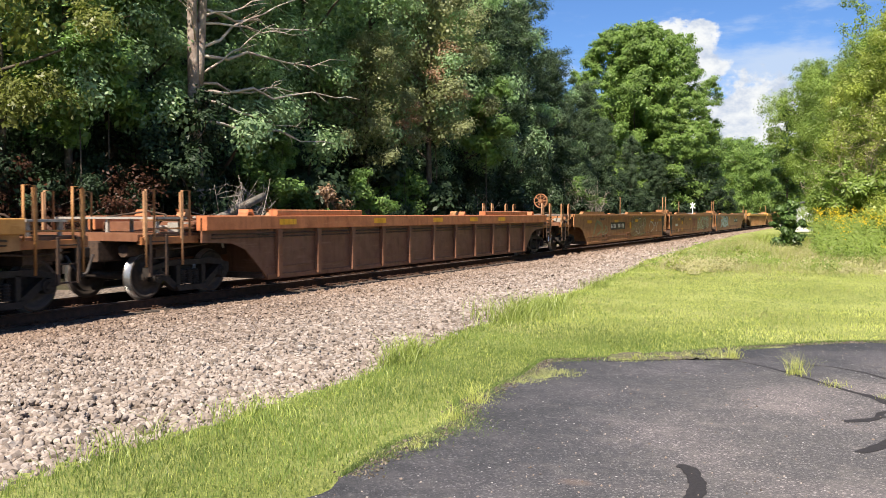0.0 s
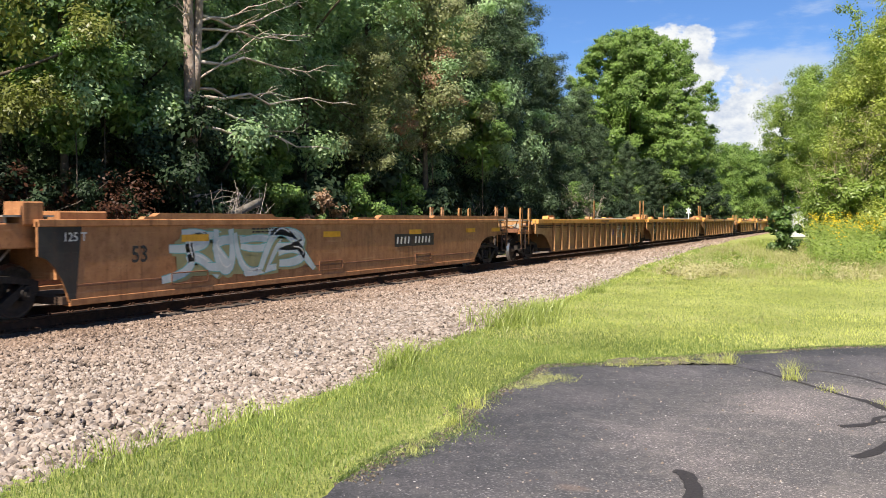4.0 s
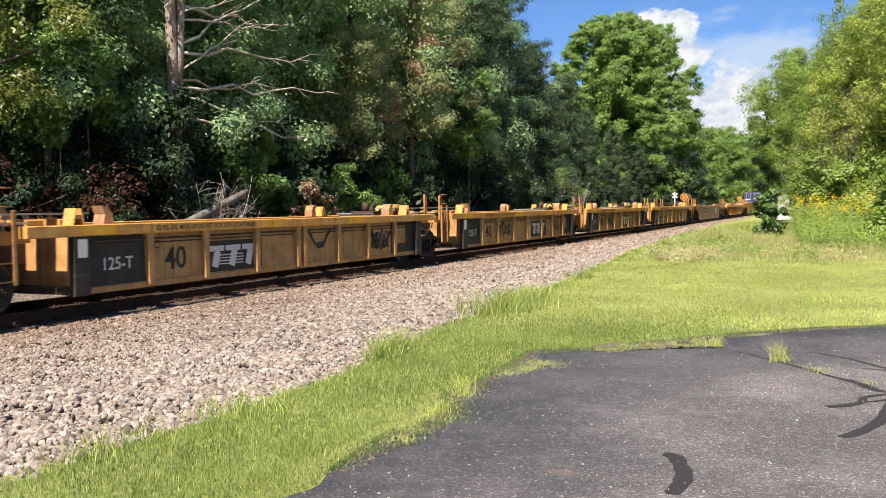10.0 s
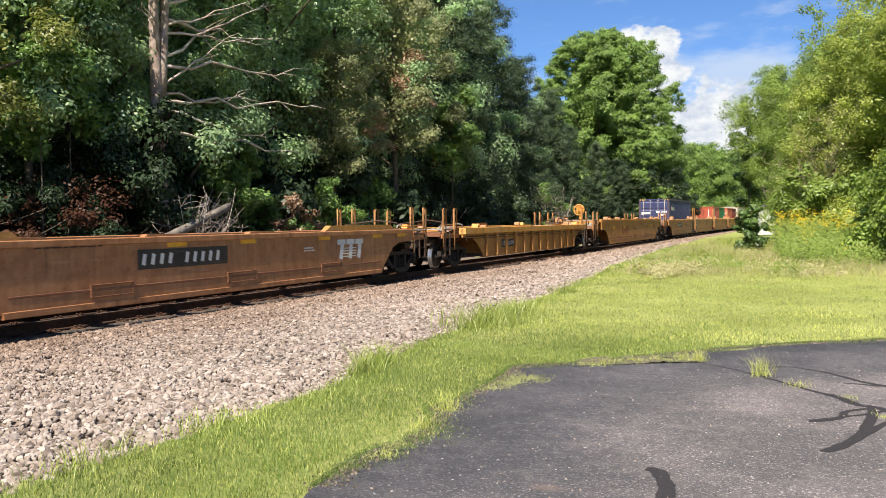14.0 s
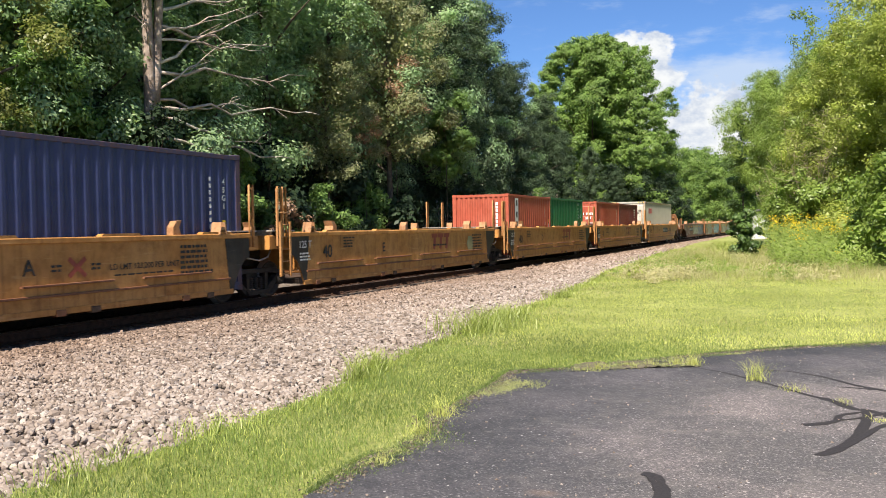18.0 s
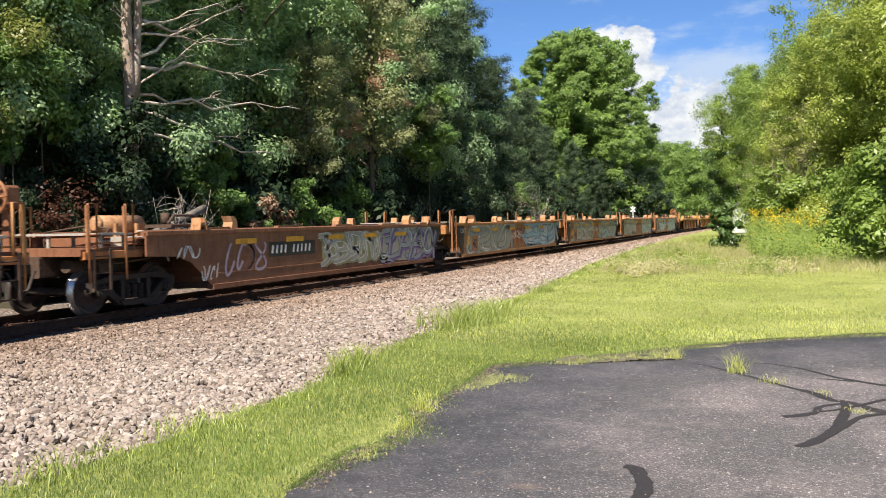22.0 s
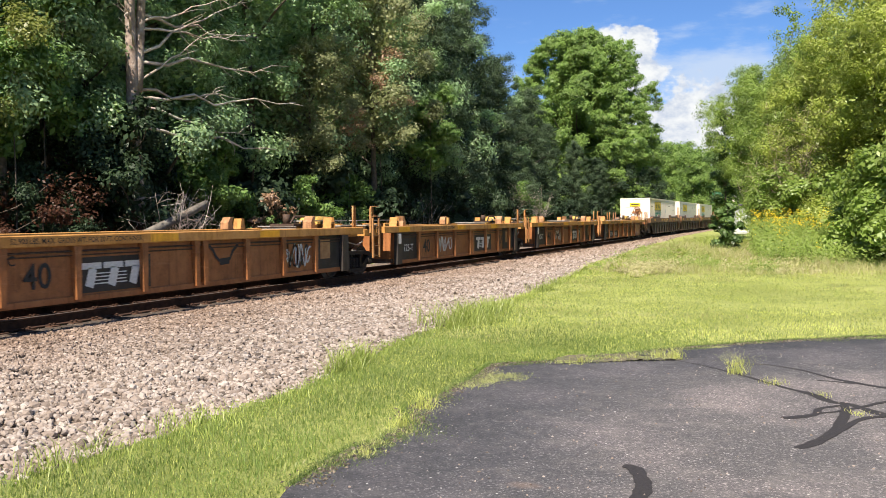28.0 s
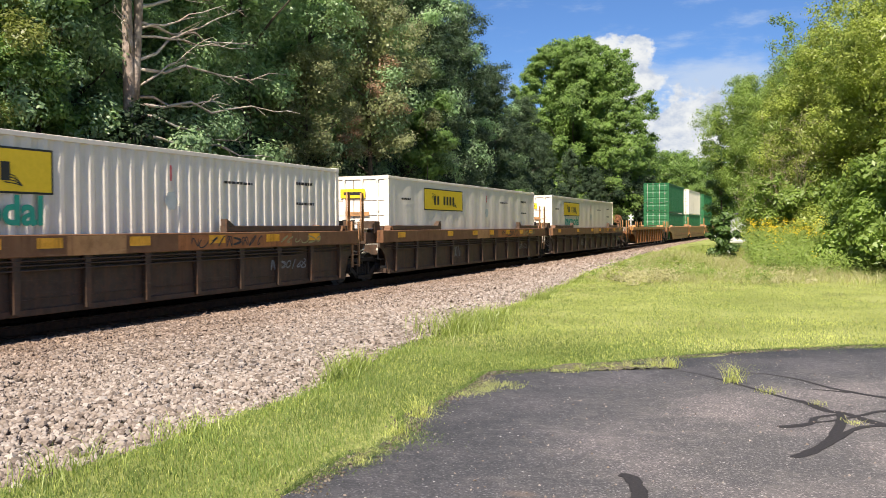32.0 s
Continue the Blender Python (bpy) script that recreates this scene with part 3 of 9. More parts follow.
def asphalt_material():
    m, n, l, b = shader("worn_asphalt")
    v = coords(n, l, shift=False)
    f1, f2, f3 = noise_out(n, l, v, 130, 4, 0.7), noise_out(n, l, v, 0.8, 6, 0.6), noise_out(n, l, v, 3.5, 7, 0.7)
    vo = n.new("ShaderNodeTexVoronoi")
    vo.inputs["Scale"].default_value = 38
    l.new(v, vo.inputs["Vector"])
    ag = n.new("ShaderNodeTexVoronoi")
    ag.inputs["Scale"].default_value = 85
    l.new(v, ag.inputs["Vector"])
    ac = n.new("ShaderNodeSeparateColor")
    l.new(ag.outputs["Color"], ac.inputs[0])
    c = ramp(n, l, ac.outputs[0], [(0.0, (0.024, 0.024, 0.028)), (0.55, (0.062, 0.061, 0.066)), (0.9, (0.13, 0.125, 0.125)), (1.0, (0.34, 0.33, 0.32))])
    c = mixed(n, l, 0.4, c, ramp(n, l, f1, [(0.3, (0.03, 0.03, 0.03)), (0.72, (0.12, 0.115, 0.11))]))
    c = mixed(n, l, ramp(n, l, f2, [(0.45, (0, 0, 0)), (0.7, (0.9, 0.9, 0.9))]), c, mixed(n, l, 1.0, c, (2.1, 1.95, 1.9), "MULTIPLY"))
    c = mixed(n, l, ramp(n, l, f3, [(0.5, (0, 0, 0)), (0.64, (0.35, 0.35, 0.35))]), c, (0.15, 0.14, 0.13))
    # sealer coat along the edge of the lot, worn off further in
    sx = n.new("ShaderNodeSeparateXYZ")
    l.new(v, sx.inputs[0])

    def calc(op, *vals):
        q = n.new("ShaderNodeMath")
        q.operation = op
        for k, val in enumerate(vals):
            if isinstance(val, (int, float)):
                q.inputs[k].default_value = val
            else:
                l.new(val, q.inputs[k])
        return q.outputs[0]

    d1 = calc("ADD", sx.outputs["X"], 3.1)
    d2 = calc("MULTIPLY_ADD", calc("SUBTRACT", calc("MULTIPLY_ADD", sx.outputs["X"], 0.762, 12.5), sx.outputs["Y"]), 0.795, 0.0)
    inner = calc("MULTIPLY_ADD", f3, 1.6, calc("MINIMUM", d1, d2))
    c = mixed(n, l, 1.0, c, ramp(n, l, calc("MULTIPLY", inner, 0.3), [(0.2, (0.36, 0.38, 0.43)), (0.55, (0.72, 0.72, 0.77)), (0.95, (1.2, 1.15, 1.13))]), "MULTIPLY")
    chips = n.new("ShaderNodeMath")
    chips.operation = "LESS_THAN"
    chips.inputs[1].default_value = 0.12
    l.new(vo.outputs["Distance"], chips.inputs[0])
    sel = n.new("ShaderNodeSeparateColor")
    l.new(vo.outputs["Color"], sel.inputs[0])
    rare = n.new("ShaderNodeMath")
    rare.operation = "GREATER_THAN"
    rare.inputs[1].default_value = 0.72
    l.new(sel.outputs[0], rare.inputs[0])
    both = n.new("ShaderNodeMath")
    both.operation = "MULTIPLY"
    l.new(chips.outputs[0], both.inputs[0])
    l.new(rare.outputs[0], both.inputs[1])
    c = mixed(n, l, both.outputs[0], c, (0.42, 0.40, 0.38))
    # larger pale stones, pale scuffs and a rusty stain
    big = n.new("ShaderNodeTexVoronoi")
    big.inputs["Scale"].default_value = 11
    l.new(v, big.inputs["Vector"])
    bc = n.new("ShaderNodeSeparateColor")
    l.new(big.outputs["Color"], bc.inputs[0])
    c = mixed(n, l, calc("MULTIPLY", calc("LESS_THAN", calc("ADD", big.outputs["Distance"], calc("MULTIPLY", f1, 0.1)), 0.14), calc("GREATER_THAN", bc.outputs[1], 0.6)), c, (0.5, 0.48, 0.46))
    scuff = noise_out(n, l, coords(n, l, (4, 5, 4), shift=False), 2.2, 10, 0.8)
    c = mixed(n, l, ramp(n, l, scuff, [(0.57, (0, 0, 0)), (0.7, (0.6, 0.6, 0.6))]), c, (0.27, 0.25, 0.245))
    sd = calc("ADD", calc("POWER", calc("ABSOLUTE", calc("MULTIPLY_ADD", sx.outputs["X"], 7.5, 12.2)), 2.0), calc("POWER", calc("ABSOLUTE", calc("MULTIPLY_ADD", sx.outputs["Y"], 12.0, -64.6)), 2.0))
    c = mixed(n, l, ramp(n, l, calc("MULTIPLY_ADD", f3, 0.8, calc("MULTIPLY", sd, 0.5)), [(0.4, (0.5, 0.5, 0.5)), (0.9, (0, 0, 0))]), c, (0.17, 0.12, 0.095))
    l.new(c, b.inputs["Base Color"])
    b.inputs["Roughness"].default_value = 0.82
    bumped(n, l, b, f1, 0.5, 0.01)
    return m


M_ASPHALT = asphalt_material()
pts = []
for (x0, y0), (x1, y1) in zip(ASPHALT, ASPHALT[1:] + ASPHALT[:1]):
    seg = max(1, int(math.hypot(x1 - x0, y1 - y0) / 0.12)) if max(y0, y1) < 17 and min(y0, y1) > 2 and max(x0, x1) < 8 else 1
    for k in range(seg):
        u = k / seg
        w = 0.05 if seg > 1 else 0
        x, y = x0 + (x1 - x0) * u, y0 + (y1 - y0) * u
        pts.append((x + w * math.sin(9.1 * y + 3 * x) * math.sin(23 * x + y * 3.1), y + w * math.sin(17 * x + 5 * y)))
bm = bmesh.new()
top = [bm.verts.new((x, y, -0.13)) for x, y in pts]
low = [bm.verts.new((x - 0.02, y, -0.24)) for x, y in pts]
bm.faces.new(top)
for k in range(len(pts)):
    j = (k + 1) % len(pts)
    bm.faces.new((top[k], low[k], low[j], top[j]))
bmesh.ops.triangulate(bm, faces=[f for f in bm.faces if len(f.verts) > 4])
tagged(put("pavement", mesh_of("pavement", bm, M_ASPHALT)), "worn dark grey asphalt lot with a crumbling edge", "pavement", kind="structure")

M_TAR = grainy("tar_sealer", (0.02, 0.018, 0.018), (0.042, 0.037, 0.036), 40, 0.7, 0.2, 0.005)


LAID = []


def tar(points, widths):
    """A line of crack sealer on the asphalt; its width wanders."""
    P = [Vector(p) for p in points]
    LAID.append(1)
    lift = 0.0005 * len(LAID)
    dense, wd = [], []
    for k in range(len(P) - 1):
        p0, p1, p2, p3 = P[max(k - 1, 0)], P[k], P[k + 1], P[min(k + 2, len(P) - 1)]
        for s in range(9):
            t = s / 9
            dense.append(0.5 * ((2 * p1) + (p2 - p0) * t + (2 * p0 - 5 * p1 + 4 * p2 - p3) * t * t + (3 * p1 - p0 - 3 * p2 + p3) * t ** 3))
            wd.append(widths[k] + (widths[k + 1] - widths[k]) * t)
    dense.append(P[-1])
    wd.append(widths[-1])
    bm = bmesh.new()
    L = []
    for k, p in enumerate(dense):
        d = (dense[min(k + 1, len(dense) - 1)] - dense[max(k - 1, 0)]).normalized()
        tip = min(1.0, (k + 0.4) / 4, (len(dense) - 0.6 - k) / 4)
        w = wd[k] * (0.5 + 0.04 * math.sin(0.6 * k) + 0.03 * math.sin(1.3 * k + 1)) * math.sqrt(1 - (1 - tip) ** 2)
        q = Vector((-d.y, d.x))
        L.append([bm.verts.new((*(p + q * w * e), (-0.1285 if abs(e) < 1 else -0.1297) + lift)) for e in (-1, -0.8, 0.8, 1)])
    for a, b in zip(L, L[1:]):
        for e in range(3):
            bm.faces.new((a[e], a[e + 1], b[e + 1], b[e]))
    tagged(put("tar_patch", mesh_of("tar_patch", bm, M_TAR)), "black poured tar sealing a crack in the asphalt", "tar patch", "tar lines on the asphalt")


tar([(-1.34, 10.72), (-0.99, 10.42), (-0.65, 10.03), (-0.35, 9.64), (-0.08, 9.28), (0.07, 9.16)], [0.02, 0.04, 0.05, 0.05, 0.06, 0.1])
tar([(0.0, 9.2), (0.12, 9.05), (0.26, 8.77), (0.42, 8.69), (0.66, 8.34), (1.1, 8.0), (1.8, 7.6)], [0.08, 0.1, 0.11, 0.09, 0.12, 0.1, 0.1])
tar([(-0.8, 10.68), (-0.39, 10.74), (-0.09, 10.56), (0.08, 10.39), (0.3, 10.06), (0.5, 9.86), (0.8, 9.64), (1.6, 9.3)], [0.02, 0.025, 0.04, 0.05, 0.06, 0.08, 0.09, 0.09])
tar([(0.15, 9.87), (0.34, 9.84), (0.52, 9.8)], [0.03, 0.05, 0.06])
tar([(0.36, 8.72), (0.37, 8.45), (0.35, 8.2), (0.28, 7.73), (0.21, 7.42), (0.09, 7.1), (-0.02, 6.92)], [0.06, 0.085, 0.095, 0.085, 0.09, 0.1, 0.09])
tar([(0.34, 8.62), (0.16, 8.41), (0.12, 8.17), (-0.02, 8.0), (-0.14, 7.92)], [0.05, 0.06, 0.07, 0.1, 0.09])
tar([(0.11, 8.18), (0.29, 8.33), (0.53, 8.64), (0.78, 8.95), (1.4, 9.2)], [0.03, 0.04, 0.05, 0.05, 0.05])
tar([(0.14, 7.2), (0.31, 7.64), (0.43, 8.0), (0.57, 8.2), (0.8, 8.27), (1.5, 8.2)], [0.08, 0.06, 0.06, 0.07, 0.07, 0.07])
tar([(-1.12, 6.02), (-1.04, 6.0), (-0.97, 5.82), (-0.92, 5.65), (-0.9, 5.45), (-0.92, 5.2)], [0.09, 0.11, 0.1, 0.11, 0.11, 0.1])

tar([(-2.7, 9.96), (-2.3, 10.26), (-1.95, 10.45), (-1.6, 10.66), (-1.34, 10.72)], [0.015, 0.03, 0.02, 0.035, 0.02])
tar([(-2.15, 10.78), (-1.9, 10.95), (-1.62, 11.02), (-1.4, 11.1)], [0.03, 0.07, 0.05, 0.03])

# strip of broken soil between a crack and the far edge of the lot
M_STRIP = grainy("dry_broken_soil", (0.05, 0.045, 0.036), (0.21, 0.175, 0.125), 22, 0.95, 0.9, 0.03, third=(0.11, 0.125, 0.045), big=3.0)
bm = bmesh.new()
inner = [(-2.62 + 1.34 * k / 16, 10.0 + 0.78 * (k / 16) ** 0.8 + 0.035 * math.sin(2.9 * k)) for k in range(17)]
outer = [(x - 0.16 + 0.03 * math.sin(5.1 * k), y + 0.1 + 0.55 * math.sin(math.pi * (0.12 + 0.8 * k / 16)) ** 0.7 + 0.04 * math.sin(4.3 * k + 1)) for k, (x, y) in enumerate(inner)]
inner = [Vector(p) for p in inner]
outer = [Vector(p) for p in outer]
rows = []
for k in range(97):
    i, f = min(15, k // 6), k / 6 - min(15, k // 6)
    a, b = inner[i].lerp(inner[i + 1], f), outer[i].lerp(outer[i + 1], f)
    P = [a.lerp(b, e / 14) for e in range(15)]
    lump = patchy(np.array([p.x for p in P]), np.array([p.y for p in P]), 0.16, 21) + 0.5 * patchy(np.array([p.x for p in P]), np.array([p.y for p in P]), 0.05, 22)
    rows.append([bm.verts.new((p.x, p.y, -0.131 + 0.05 * (float(q) - 0.72))) for p, q in zip(P, lump)])
for a, b in zip(rows, rows[1:]):
    for e in range(14):
        bm.faces.new((a[e], b[e], b[e + 1], a[e + 1]))
tagged(put("soil_strip", mesh_of("soil_strip", bm, M_STRIP)), "strip of dry tan soil over the broken asphalt edge", "soil", kind="stuff")

# ---- the train ----
MOVING = []  # (thing, metres along the track at the start)
TURNING = []  # (wheelset, metres along the track at the start, its place in the truck)

PAINTS = {
    "maroon": paint("maroon_paint", (0.20, 0.088, 0.05), 0.5, (0.27, 0.15, 0.1)),
    "brown": paint("faded_brown_paint", (0.40, 0.175, 0.07), 0.45, (0.46, 0.26, 0.13)),
    "ochre": paint("ochre_paint", (0.42, 0.215, 0.085), 0.25, (0.5, 0.33, 0.17)),
    "gold": paint("golden_yellow_paint", (0.50, 0.255, 0.09), 0.22, (0.56, 0.37, 0.17)),
    "amber": paint("amber_paint", (0.47, 0.205, 0.05), 0.2, (0.55, 0.33, 0.13)),
    "rust": paint("rusty_orange_paint", (0.36, 0.136, 0.044), 0.45, (0.4, 0.185, 0.078)),
    "rustbrown": paint("rusty_brown_paint", (0.20, 0.085, 0.045), 0.6, (0.30, 0.16, 0.09)),
    "dark": paint("dark_brown_paint", (0.062, 0.042, 0.03), 0.45, (0.105, 0.073, 0.052)),
    "chord_brown": paint("rusty_brown_chord_paint", (0.17, 0.083, 0.04), 0.55, (0.26, 0.15, 0.075)),
    "chord_yellow": paint("yellow_chord_paint", (0.66, 0.31, 0.06), 0.22, (0.55, 0.37, 0.17)),
    "chord_maroon": paint("red_chord_paint", (0.50, 0.17, 0.07), 0.35, (0.48, 0.23, 0.11)),
    "chord_orange": paint("orange_chord_paint", (0.52, 0.25, 0.06), 0.3, (0.5, 0.3, 0.14)),
    "hand": paint("handrail_yellow_paint", (0.46, 0.22, 0.07), 0.5, (0.45, 0.3, 0.17)),
    "handbrown": paint("handrail_brown_paint", (0.42, 0.22, 0.1), 0.5, (0.45, 0.3, 0.2)),
    "worn": paint("worn_amber_paint", (0.38, 0.17, 0.055), 0.5, (0.42, 0.26, 0.13)),
    "handrust": paint("rusty_handrail_paint", (0.30, 0.13, 0.055), 0.6, (0.36, 0.2, 0.1)),
    "decal": paint("yellow_reflector", (0.82, 0.40, 0.025), 0.1, (0.74, 0.4, 0.08)),
    "tank": paint("tank_yellow_paint", (0.68, 0.43, 0.1), 0.2, (0.6, 0.45, 0.2)),
}


def wheel_mesh(bm):
    """A wheelset: axle, two dished wheels with flanges and bright treads."""
    cyl(bm, (-1.05, 0, 0), (1.05, 0, 0), 0.075, 10)
    for s in (1, -1):
        prof = [(0.66, 0.10), (0.70, 0.11), (0.705, 0.33), (0.675, 0.36), (0.672, 0.455), (0.70, 0.458), (0.715, 0.425), (0.81, 0.415), (0.815, 0.36), (0.77, 0.335), (0.765, 0.15), (0.83, 0.12), (0.83, 0.08)]
        n = 28
        rings = [[bm.verts.new((s * x, r * math.cos(2 * math.pi * k / n), r * math.sin(2 * math.pi * k / n))) for k in range(n)] for x, r in prof]
        for j, (a, b) in enumerate(zip(rings, rings[1:])):
            for k in range(n):
                f = bm.faces.new((a[k], a[(k + 1) % n], b[(k + 1) % n], b[k]))
                f.smooth = True
                f.material_index = 1 if j in (5, 6) else 0
        bm.faces.new(rings[-1])


def sideframe_mesh(bm):
    """Cast frame with a spring pocket and two bearing ends, pierced by its windows."""
    x0, x1 = 0.93, 1.08
    slab(bm, [(-1.12, 0.42), (-1.12, 0.60), (-0.62, 0.70), (0.62, 0.70), (1.12, 0.60), (1.12, 0.42), (0.98, 0.40), (0.95, 0.54), (0.55, 0.60), (-0.55, 0.60), (-0.95, 0.54), (-0.98, 0.40)], x0, x1)
    slab(bm, [(-0.38, 0.12), (0.38, 0.12), (0.44, 0.22), (-0.44, 0.22)], x0, x1 + 0.04)
    for s in (1, -1):
        slab(bm, [(s * 0.44, 0.14), (s * 0.95, 0.50), (s * 0.82, 0.56), (s * 0.36, 0.24)], x0, x1)
        slab(bm, [(s * 0.30, 0.2), (s * 0.40, 0.2), (s * 0.40, 0.62), (s * 0.30, 0.62)], x0, x1)


def spring_mesh(bm):
    for yy in (-0.18, 0.0, 0.18):
        for k in range(6):
            z = 0.24 + k * 0.045
            cyl(bm, (1.0, yy, z), (1.0, yy, z + 0.026), 0.082, 10)
            cyl(bm, (1.0, yy, z + 0.026), (1.0, yy, z + 0.045), 0.062, 10)


def bearing_mesh(bm):
    cyl(bm, (0.94, 0, 0.42), (1.13, 0, 0.42), 0.125, 14)
    cyl(bm, (1.13, 0, 0.42), (1.155, 0, 0.42), 0.085, 10)
    for k in range(3):
        a = 2 * math.pi * k / 3
        cyl(bm, (1.155, 0.05 * math.cos(a), 0.42 + 0.05 * math.sin(a)), (1.17, 0.05 * math.cos(a), 0.42 + 0.05 * math.sin(a)), 0.018, 6)


def add_truck(unit, y, at):
    """A two-axle truck under a unit: frames, springs, bolster, bearings, wheelsets."""
    truck = put("truck", shared("bolster", lambda bm: (chamfer_box(bm, -0.95, 0.95, -0.19, 0.19, 0.40, 0.60, 0.03), cyl(bm, (0, 0, 0.6), (0, 0, 0.86), 0.3, 14), box(bm, -0.8, 0.8, -0.6, -0.55, 0.36, 0.42), box(bm, -0.8, 0.8, 0.55, 0.6, 0.36, 0.42)), M_TRUCK), unit, pose(0, y, 0), "grimy black cast steel truck")
    for turn in (0, 180):
        r = pose(0, 0, 0, 0, 0, turn)
        put("side_frame", shared("side_frame", sideframe_mesh, M_TRUCK), truck, r)
        put("spring", shared("spring", spring_mesh, M_TRUCK), truck, r)
        for s in (0.89, -0.89):
            put("bearing", shared("bearing", bearing_mesh, M_TRUCK), truck, pose(0, s * (1 if turn == 0 else 1), 0, 0, 0, turn))
    for s in (0.89, -0.89):
        w = put("wheelset", shared("wheelset", wheel_mesh, (M_WHEEL, M_TREAD)), truck, pose(0, s, 0.42), "dark steel wheelset with bright treads")
        TURNING.append((w, at + y + s, s))
    return truck


def ribs_at(a, b, n):
    return [a + (b - a) * (k + 0.5) / n for k in range(n)]


def end_edge(kind, style, low, top):
    """Outline of a side wall at the end of a unit, from the chord down: (distance from the joint, height)."""
    if style == "R40":
        return [(1.85, top - 0.1), (1.85, low)] if kind == "art" else [(3.65, top - 0.1), (3.65, low)]
    if kind == "art" and style == "R53" and low > 0.29:
        return [(0.5, top - 0.04), (0.5, 1.0), (0.9, 0.97), (1.3, 0.86), (1.6, 0.62), (1.72, low + 0.12), (1.75, low)]
    if kind == "art":
        return [(0.8, top - 0.04), (0.8, 1.0), (0.95, 0.95), (1.12, 0.8), (1.25, 0.6), (1.36, low + 0.1), (1.4, low)]
    return [(2.0, top - 0.04), (2.0, 1.02), (2.9, 0.98), (3.3, 0.85), (3.85, low + 0.15), (4.0, low)]


def make_unit(at, L, style, ends, body, chord, name_label, top=1.5, low=0.3, chord_h=0.17, rail="hand", dark_ends=False, n_ribs=None, tanks=(), guides=True, wheel_brake=False, group="", post_h=None, ledges=True, rib_shift=0.0):
    """One well of an intermodal car. Its joint with the next unit is at y = L; the side that shows faces +x."""
    unit = tagged(new("well_car", None), name_label, "well car", group)
    unit.empty_display_size = 0.2
    MOVING.append((unit, at))
    mb, mc, mh = PAINTS[body], PAINTS[chord], PAINTS[rail]
    ribbed = style in ("R40", "R53")
    ea = end_edge(ends[0], style, low, top)
    trim = 0.55 if style == "R40" and ends[1] == "art" else (1.0 if style == "R40" else 0.0)
    eb = [(L - y + trim, z) for y, z in end_edge(ends[1], style, low, top)]
    prof = ea + eb[::-1]
    ya, yb = ea[0][0], eb[0][0]
    for s in (1, -1):
        bm = bmesh.new()
        slab(bm, prof, s * 1.40, s * 1.44)
        part("side_wall", bm, mb, unit)
        # chord along the top
        ca, cb = (ya - 0.9, yb + 0.9) if style == "R40" else (ya, yb)
        if style == "R40" and ends[0] == "cpl":
            ca = 1.95
        if style == "R40" and ends[1] == "cpl":
            cb = L - 0.8
        bm = bmesh.new()
        out = 1.56 if ribbed else 1.475
        lo, hi = sorted((s * 1.30, s * out))
        chamfer_box(bm, lo, hi, ca, cb, top - chord_h, top, 0.015)
        part("top_chord", bm, mc, unit)
        bm = bmesh.new()
        lo, hi = sorted((s * 1.30, s * (1.47 if ribbed else 1.455)))
        chamfer_box(bm, lo, hi, ea[-1][0], eb[-1][0], low - 0.05, low + 0.06, 0.01)
        part("bottom_sill", bm, mb, unit)
    # uprights
    if ribbed:
        n = n_ribs or max(8, round((yb - ya) / 1.5))
        zt = top - chord_h
        ribs = [y + rib_shift for y in ribs_at(ea[-1][0] - 0.4, eb[-1][0] + 0.4, n) if y + rib_shift < eb[-1][0] + 0.4]
        if style == "R40":
            off = {"ca": 1.48, "aa": 0.0, "ac": -0.3}[ends[0][0] + ends[1][0]]
            ribs = [y + off for y in (3.57, 5.09, 6.73, 8.26, 8.53, 10.02, 11.49, 12.98) if y + off < yb - 0.2]
        for y in ribs:
            key = ("rib", round(zt, 2), round(low, 2), body)

            def rib(bm):
                slab(bm, [(-0.055, low), (0.055, low), (0.075, zt - 0.1), (0.095, zt), (-0.095, zt), (-0.075, zt - 0.1)], 1.44, 1.54)

            me = shared(key, rib, mb)
            put("rib", me, unit, pose(0, y, 0))
        bm = bmesh.new()
        pipe(bm, [(1.47, ya + 0.25, zt - 0.09), (1.47, yb - 0.25, zt - 0.09)], 0.018)
        pipe(bm, [(1.46, ya + 0.25, zt - 0.16), (1.46, yb - 0.25, zt - 0.16)], 0.012)
        part("brake_pipe", bm, M_STEEL, unit)
        if low < 0.5 and style == "R53":
            bm = bmesh.new()
            box(bm, 1.44, 1.455, ea[-1][0], eb[-1][0], low + 0.2, low + 0.215)
            part("stiffener", bm, mb, unit)
    else:
        # ledge and pads of the smooth-sided wells
        for k in range(4 if ledges else 0):
            y0 = ea[-1][0] + 0.6 + k * (eb[-1][0] - ea[-1][0] - 0.6) / 4
            bm = bmesh.new()
            chamfer_box(bm, 1.43, 1.50, y0, y0 + (eb[-1][0] - ea[-1][0]) / 4 - 0.9, low + 0.42, low + 0.455, 0.006)
            part("ledge", bm, PAINTS["rustbrown"], unit)
        for k in range(3 if ledges is False else 0):
            y0 = ea[-1][0] + (0.14 + 0.3 * k) * (eb[-1][0] - ea[-1][0])
            bm = bmesh.new()
            for q in (low + 0.14, low + 0.34):
                chamfer_box(bm, 1.43, 1.462, y0, y0 + 1.0, q, q + 0.02, 0.005)
            for q in (y0, y0 + 0.98):
                chamfer_box(bm, 1.43, 1.462, q, q + 0.02, low + 0.16, low + 0.34, 0.005)
            part("pocket_frame", bm, PAINTS["rustbrown"], unit)
        bm = bmesh.new()
